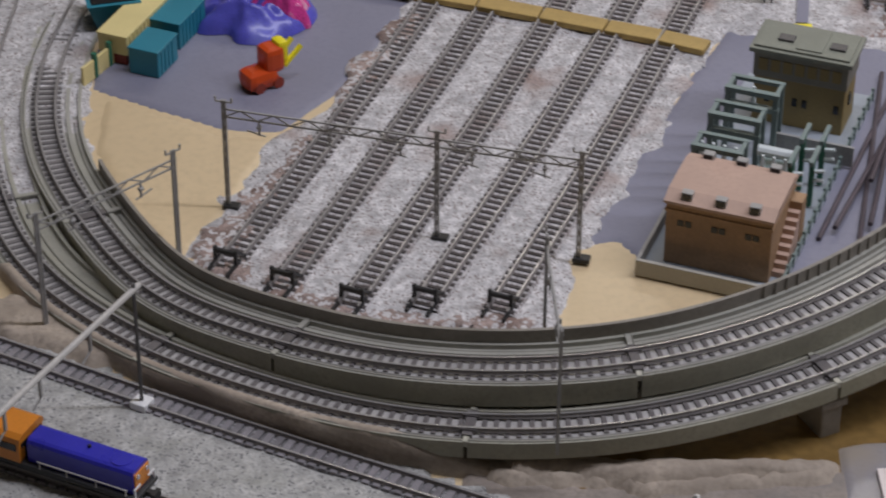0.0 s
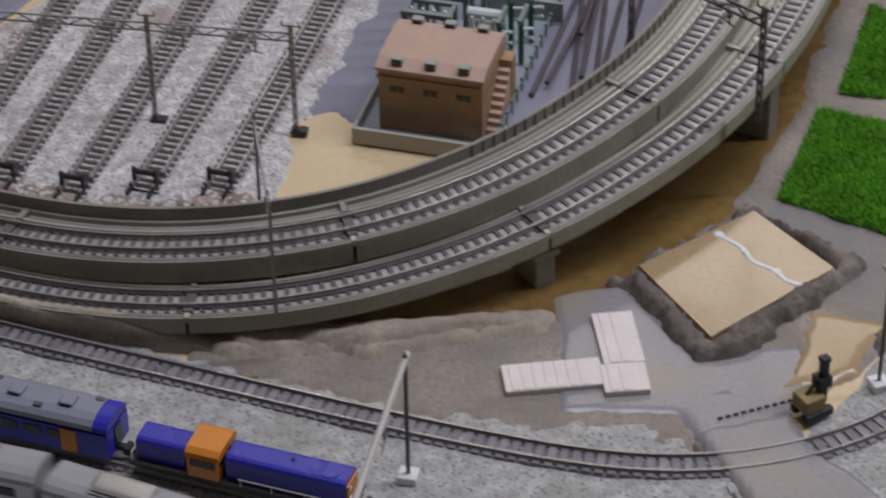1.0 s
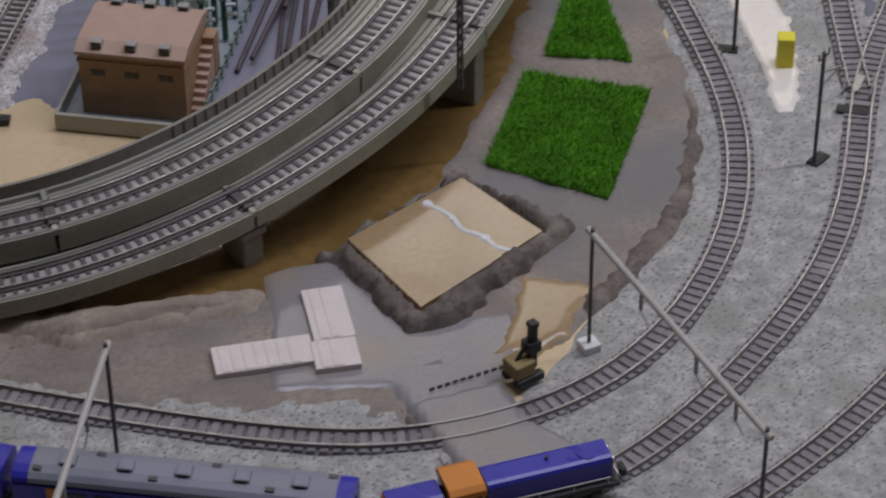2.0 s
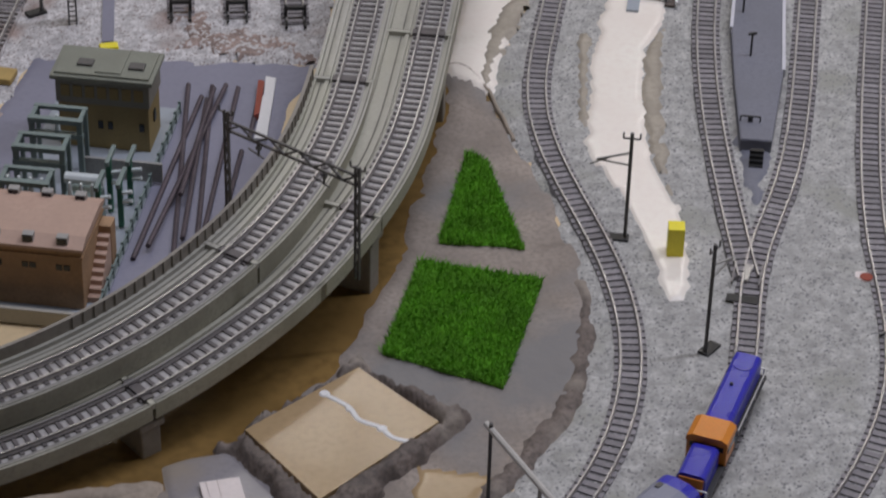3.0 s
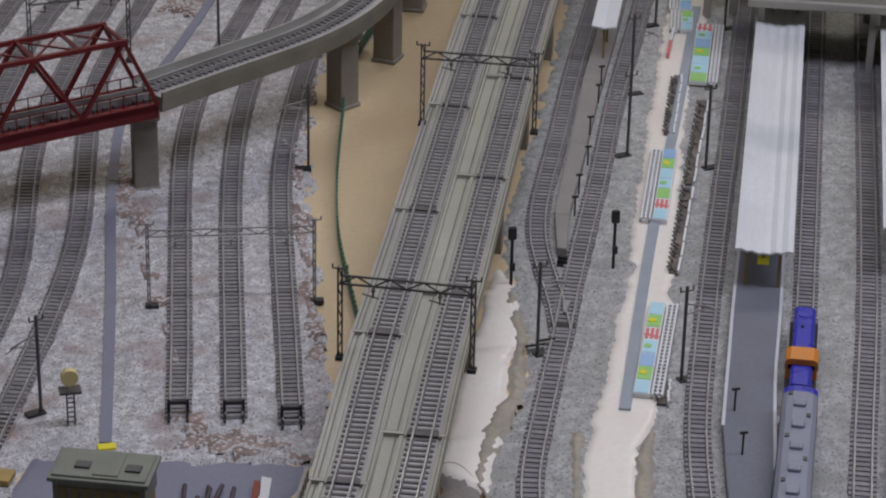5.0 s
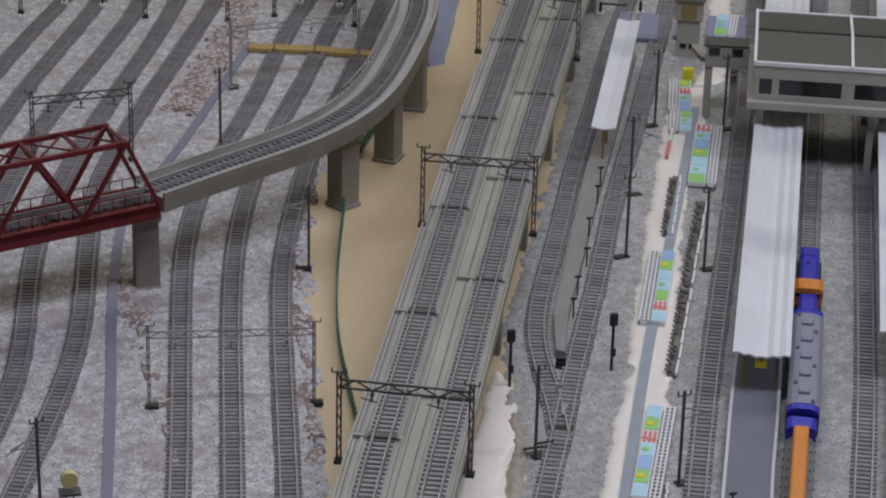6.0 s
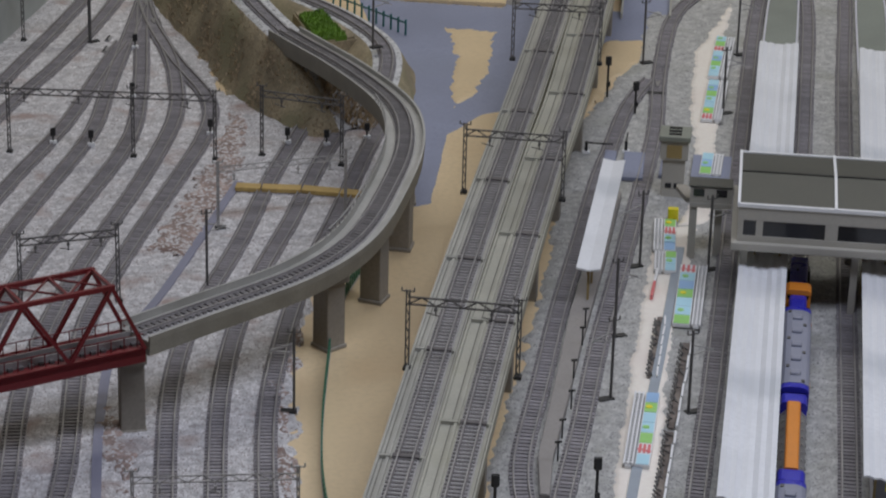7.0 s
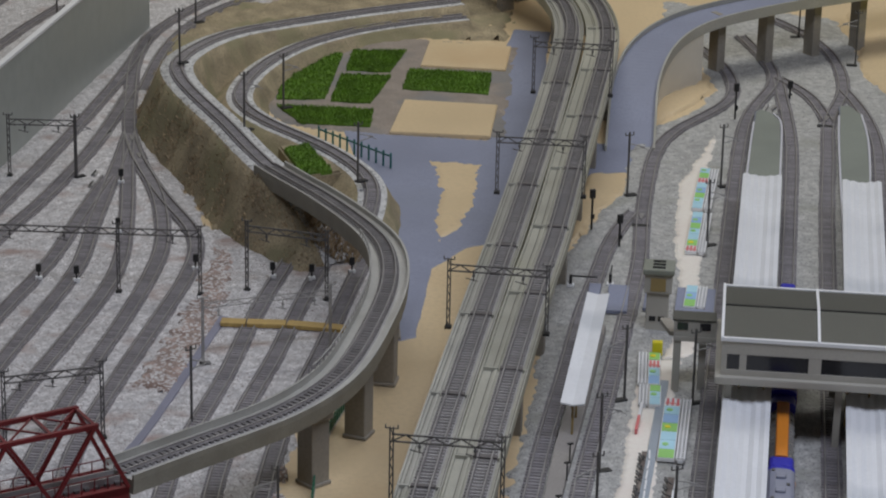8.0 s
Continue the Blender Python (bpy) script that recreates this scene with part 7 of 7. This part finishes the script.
def locomotive():
    ob = thing("diesel_locomotive", 0, 0, 0, 0, "blue centre-cab diesel locomotive with an orange cab", "locomotive")
    part("frame", mesh(box(-0.047, -0.0088, 0.0048, 0.047, 0.0088, 0.0072, bevel=0.0005)), "dark_under", ob)
    part("fuel_tank", mesh(box(-0.012, -0.0075, 0.0018, 0.012, 0.0075, 0.0048, bevel=0.0008)), "dark_under", ob)
    long_hood = part("long_hood", mesh(profile_box(hood_section(0.0062, 0.0072, 0.0205), -0.006, 0.0445)), "loco_blue", ob)
    part("fan", mesh(rod((0.036, 0, 0.0203), (0.036, 0, 0.0209), 0.0045, 18)), "loco_blue", long_hood)
    part("exhaust", mesh(rod((0.020, 0.001, 0.0203), (0.020, 0.001, 0.0218), 0.0008, 8)), "black", long_hood)
    part("front_panel", mesh(box(0.0444, -0.0055, 0.0085, 0.0452, 0.0055, 0.0185, bevel=0.0003)), "loco_orange", long_hood, "orange front panel")
    for s in (-1, 1):
        part("headlight", mesh(rod((0.0450, s * 0.0035, 0.0165), (0.0458, s * 0.0035, 0.0165), 0.0012, 10)), "silver", long_hood)
    short = part("short_hood", mesh(profile_box(hood_section(0.0062, 0.0072, 0.0195), -0.0445, -0.0235)), "loco_blue", ob)
    part("rear_panel", mesh(box(-0.0452, -0.0055, 0.0085, -0.0444, 0.0055, 0.0175, bevel=0.0003)), "loco_orange", short)
    cab = part("cab", mesh(box(-0.0215, -0.0090, 0.0072, -0.0080, 0.0090, 0.0190, bevel=0.0004)), "loco_orange", ob, "orange cab with dark windows")
    part("cab_roof", mesh(profile_box([(-0.0094, 0.0188), (-0.0090, 0.0215), (-0.0065, 0.0232), (0.0065, 0.0232), (0.0090, 0.0215), (0.0094, 0.0188)], -0.0220, -0.0075)), "loco_orange", cab)
    for s in (-1, 1):
        part("side_window", mesh(box(-0.0200, s * 0.0091 - 0.0002, 0.0140, -0.0095, s * 0.0091 + 0.0002, 0.0182)), "window", cab)
        part("end_window", mesh(box(-0.0082, s * 0.0045 - 0.003, 0.0155, -0.0076, s * 0.0045 + 0.003, 0.0185)), "window", cab)
        part("end_window", mesh(box(-0.0219, s * 0.0045 - 0.003, 0.0155, -0.0213, s * 0.0045 + 0.003, 0.0185)), "window", cab)
        part("handrail", mesh(bar((0.0, s * 0.0084, 0.0110), (0.043, s * 0.0084, 0.0110), 0.0005, 0.0005), *[bar((x, s * 0.0084, 0.0070), (x, s * 0.0084, 0.0110), 0.0005, 0.0005) for x in (0.001, 0.014, 0.028, 0.042)]), "pole_light", ob)
    for x in (0.046, -0.046):
        part("end_rail", mesh(bar((x, -0.0075, 0.004), (x, -0.0075, 0.0120), 0.0007, 0.0007), bar((x, 0.0075, 0.004), (x, 0.0075, 0.0120), 0.0007, 0.0007), bar((x, -0.0075, 0.0120), (x, -0.003, 0.0120), 0.0006, 0.0006), bar((x, 0.0075, 0.0120), (x, 0.003, 0.0120), 0.0006, 0.0006), box(x - 0.0012, -0.0085, 0.0035, x + 0.0012, -0.0055, 0.0052), box(x - 0.0012, 0.0055, 0.0035, x + 0.0012, 0.0085, 0.0052)), "white", ob, "white end handrail")
    part("hood_gap", mesh(box(-0.0236, -0.005, 0.0072, -0.0214, 0.005, 0.0150), box(-0.0081, -0.005, 0.0072, -0.0059, 0.005, 0.0150)), "window", ob)
    bogie(ob, 0.026, 0.008)
    bogie(ob, -0.030, 0.006)
    coupler(ob, 0.047, 1)
    coupler(ob, -0.047, -1)
    return ob


def roof_section(w, z0, z1):
    return [(-w, z0), (-w, z1 - 0.0050), (-w * 0.94, z1 - 0.0028), (-w * 0.72, z1 - 0.0010), (-w * 0.35, z1), (w * 0.35, z1), (w * 0.72, z1 - 0.0010), (w * 0.94, z1 - 0.0028), (w, z1 - 0.0050), (w, z0)]


def coach(half=0.0655):
    ob = thing("passenger_coach", 0, 0, 0, 0, "blue passenger coach with a grey vented roof", "coach", "blue coaches")
    part("body", mesh(profile_box([(-0.0096, 0.0052), (-0.0097, 0.0195), (0.0097, 0.0195), (0.0096, 0.0052)], -half, half)), "loco_blue", ob)
    part("underframe", mesh(box(-half * 0.6, -0.0075, 0.0020, half * 0.6, 0.0075, 0.0052, bevel=0.0005)), "dark_under", ob)
    roof = part("roof", mesh(profile_box(roof_section(0.0098, 0.0195, 0.0262)[1:-1], -half + 0.0065, half - 0.0065)), "roof_grey", ob, "grey arched roof")
    for s in (-1, 1):
        part("end_dome", mesh(profile_box(roof_section(0.0097, 0.0195, 0.0258)[1:-1], s * half if s < 0 else half - 0.0066, -half + 0.0066 if s < 0 else half)), "loco_blue", ob)
        part("end_door", mesh(box(s * half - 0.0005, -0.003, 0.0065, s * half + 0.0005, 0.003, 0.0185)), "window", ob)
        for y in (-1, 1):
            part("door_panel", mesh(box(s * (half - 0.017) - 0.0035, y * 0.0098 - 0.0003, 0.0060, s * (half - 0.017) + 0.0035, y * 0.0098 + 0.0003, 0.0190)), "loco_orange", ob, "orange door panel")
    for k in range(5):
        x = (k - 2) * 0.0225
        part("vent", mesh(box(x - 0.0032, -0.0034, 0.0255, x + 0.0032, 0.0034, 0.0282, bevel=0.0009)), "roof_grey", roof)
        part("grille", mesh(box(x - 0.0020, -0.0036, 0.0262, x + 0.0020, -0.0033, 0.0275)), "black", roof)
    for k in range(6):
        x = -0.056 + k * 0.0225
        y = 0.0052 if k % 2 else -0.0052
        part("small_vent", mesh(box(x - 0.0018, y - 0.0012, 0.0245, x + 0.0018, y + 0.0012, 0.0266, bevel=0.0004)), "mast", roof)
    for k in range(9):
        for y in (-1, 1):
            part("window", mesh(box(-0.044 + k * 0.0104, y * 0.0098 - 0.0002, 0.0125, -0.0365 + k * 0.0104, y * 0.0098 + 0.0002, 0.0172)), "window", ob)
    bogie(ob, half - 0.021)
    bogie(ob, -half + 0.021)
    coupler(ob, half, 1)
    coupler(ob, -half, -1)
    return ob


def wagon(half=0.0610):
    ob = thing("hopper_wagon", 0, 0, 0, 0, "hopper wagon with an orange ridge and blue ends", "wagon")
    part("frame", mesh(box(-half, -0.0085, 0.0048, half, 0.0085, 0.0070, bevel=0.0005)), "dark_under", ob)
    for s in (-1, 1):
        x0, x1 = (half - 0.0135, half) if s > 0 else (-half, -half + 0.0135)
        part("end_block", mesh(profile_box(hood_section(0.0088, 0.0070, 0.0225, 0.003), x0, x1)), "loco_blue", ob, "blue end housing")
    part("ridge", mesh(profile_box(hood_section(0.0045, 0.0150, 0.0240, 0.0015), -half + 0.0136, half - 0.0136)), "loco_orange", ob, "orange ridge cover")
    part("hopper", mesh(profile_box([(-0.0085, 0.0120), (-0.0045, 0.0070), (0.0045, 0.0070), (0.0085, 0.0120), (0.0044, 0.0165), (-0.0044, 0.0165)], -half + 0.0137, half - 0.0137)), "steel_side", ob)
    for k in range(9):
        x = -half + 0.018 + k * 0.0107
        part("rib", mesh(bar((x, -0.0090, 0.0070), (x, -0.0060, 0.0160), 0.0010, 0.0012), bar((x, 0.0090, 0.0070), (x, 0.0060, 0.0160), 0.0010, 0.0012)), "mast_grey", ob)
    bogie(ob, half - 0.018)
    bogie(ob, -half + 0.018)
    coupler(ob, half, 1)
    coupler(ob, -half, -1)
    return ob


def commuter_car(half=0.0655):
    ob = thing("commuter_car", 0, 0, 0, 0, "silver commuter car with a grey roof and white coolers", "coach", "silver train cars")
    part("body", mesh(profile_box([(-0.0095, 0.0050), (-0.0097, 0.0200), (0.0097, 0.0200), (0.0095, 0.0050)], -half, half)), "steel_side", ob)
    part("underframe", mesh(box(-half * 0.7, -0.0075, 0.0018, half * 0.7, 0.0075, 0.0050, bevel=0.0005)), "dark_under", ob)
    roof = part("roof", mesh(profile_box(roof_section(0.0098, 0.0200, 0.0250)[1:-1], -half, half)), "roof_silver", ob, "grey arched roof")
    for x in (-0.034, 0.034):
        c = part("cooler", mesh(box(x - 0.0125, -0.0052, 0.0245, x + 0.0125, 0.0052, 0.0285, bevel=0.0018)), "silver", roof, "bright metallic roof cooler")
        part("cooler_base", mesh(box(x - 0.0130, -0.0062, 0.0240, x + 0.0130, 0.0062, 0.0252)), "mast_grey", c)
    for k in range(8):
        for y in (-1, 1):
            part("window", mesh(box(-0.058 + k * 0.0150, y * 0.0098 - 0.0002, 0.0120, -0.0475 + k * 0.0150, y * 0.0098 + 0.0002, 0.0170)), "window", ob)
    bogie(ob, half - 0.021)
    bogie(ob, -half + 0.021)
    coupler(ob, half, 1)
    coupler(ob, -half, -1)
    return ob


TRAIN = [(locomotive(), 0.0470, 0.028), (coach(), 0.1680, 0.0445), (wagon(), 0.2990, 0.043), (coach(), 0.4310, 0.0445)]
SILVER = [commuter_car() for _ in range(5)]
for data in {o.data for car in [c for c, _, _ in TRAIN] + SILVER for o in car.children_recursive}:
    data.transform(Matrix.Diagonal((1, 1, 0.85, 1)))


QL = smooth_path(LOOP, 0.006, 0.03)
LL = along(QL)
QS = smooth_path(MAIN["outer"], 0.006, 0.03)
LS = along(QS)


def arc_near(q, L, x, y):
    return float(L[np.argmin(np.hypot(q[:, 0] - x, q[:, 1] - y))])


def ride(q, L, s, reach):
    """Pose of a car whose middle is at arc s, carried on two bogies."""
    a, _ = at_arc(q, L, s - reach)
    b, _ = at_arc(q, L, s + reach)
    d = b - a
    c = (a + b) / 2
    return pose(c[0], c[1], c[2] + RAIL_TOP, 0, 0, math.degrees(math.atan2(d[1], d[0])))


def motions():
    marks = [(0.0, arc_near(QL, LL, 0.132, 0.722)), (0.5, arc_near(QL, LL, 0.226, 0.681)), (1.0, arc_near(QL, LL, 0.325, 0.635)), (1.5, arc_near(QL, LL, 0.432, 0.598)), (2.0, arc_near(QL, LL, 0.536, 0.609)),
             (2.2, arc_near(QL, LL, 0.567, 0.629)), (3.3, arc_near(QL, LL, 0.708, 0.835)), (3.5, arc_near(QL, LL, 0.725, 0.868)), (4.0, arc_near(QL, LL, 0.771, 0.951)), (4.5, arc_near(QL, LL, 0.813, 1.056)), (5.0, arc_near(QL, LL, 0.853, 1.158)), (6.5, arc_near(QL, LL, 0.975, 1.480))]
    t, s = np.array(marks).T
    fit = np.polyfit(t, s, 3)
    times = np.arange(0, 8.01, 0.25)
    front = np.interp(times, t, s)
    front[times > 6.5] = s[-1] + (times[times > 6.5] - 6.5) * 0.222
    front = 0.5 * front + 0.5 * np.where(times <= 6.5, np.polyval(fit, times), front)
    for car, back, reach in TRAIN:
        walk(car, [(float(u), ride(QL, LL, float(f) - back, reach)) for u, f in zip(times, front)])
    tail = arc_near(QS, LS, 0.582, 0.590)
    for k, car in enumerate(SILVER):
        walk(car, [(float(u), ride(QS, LS, tail - 0.0655 - 0.137 * k - 0.19 * (float(u) - 1.75), 0.0445)) for u in times])


motions()
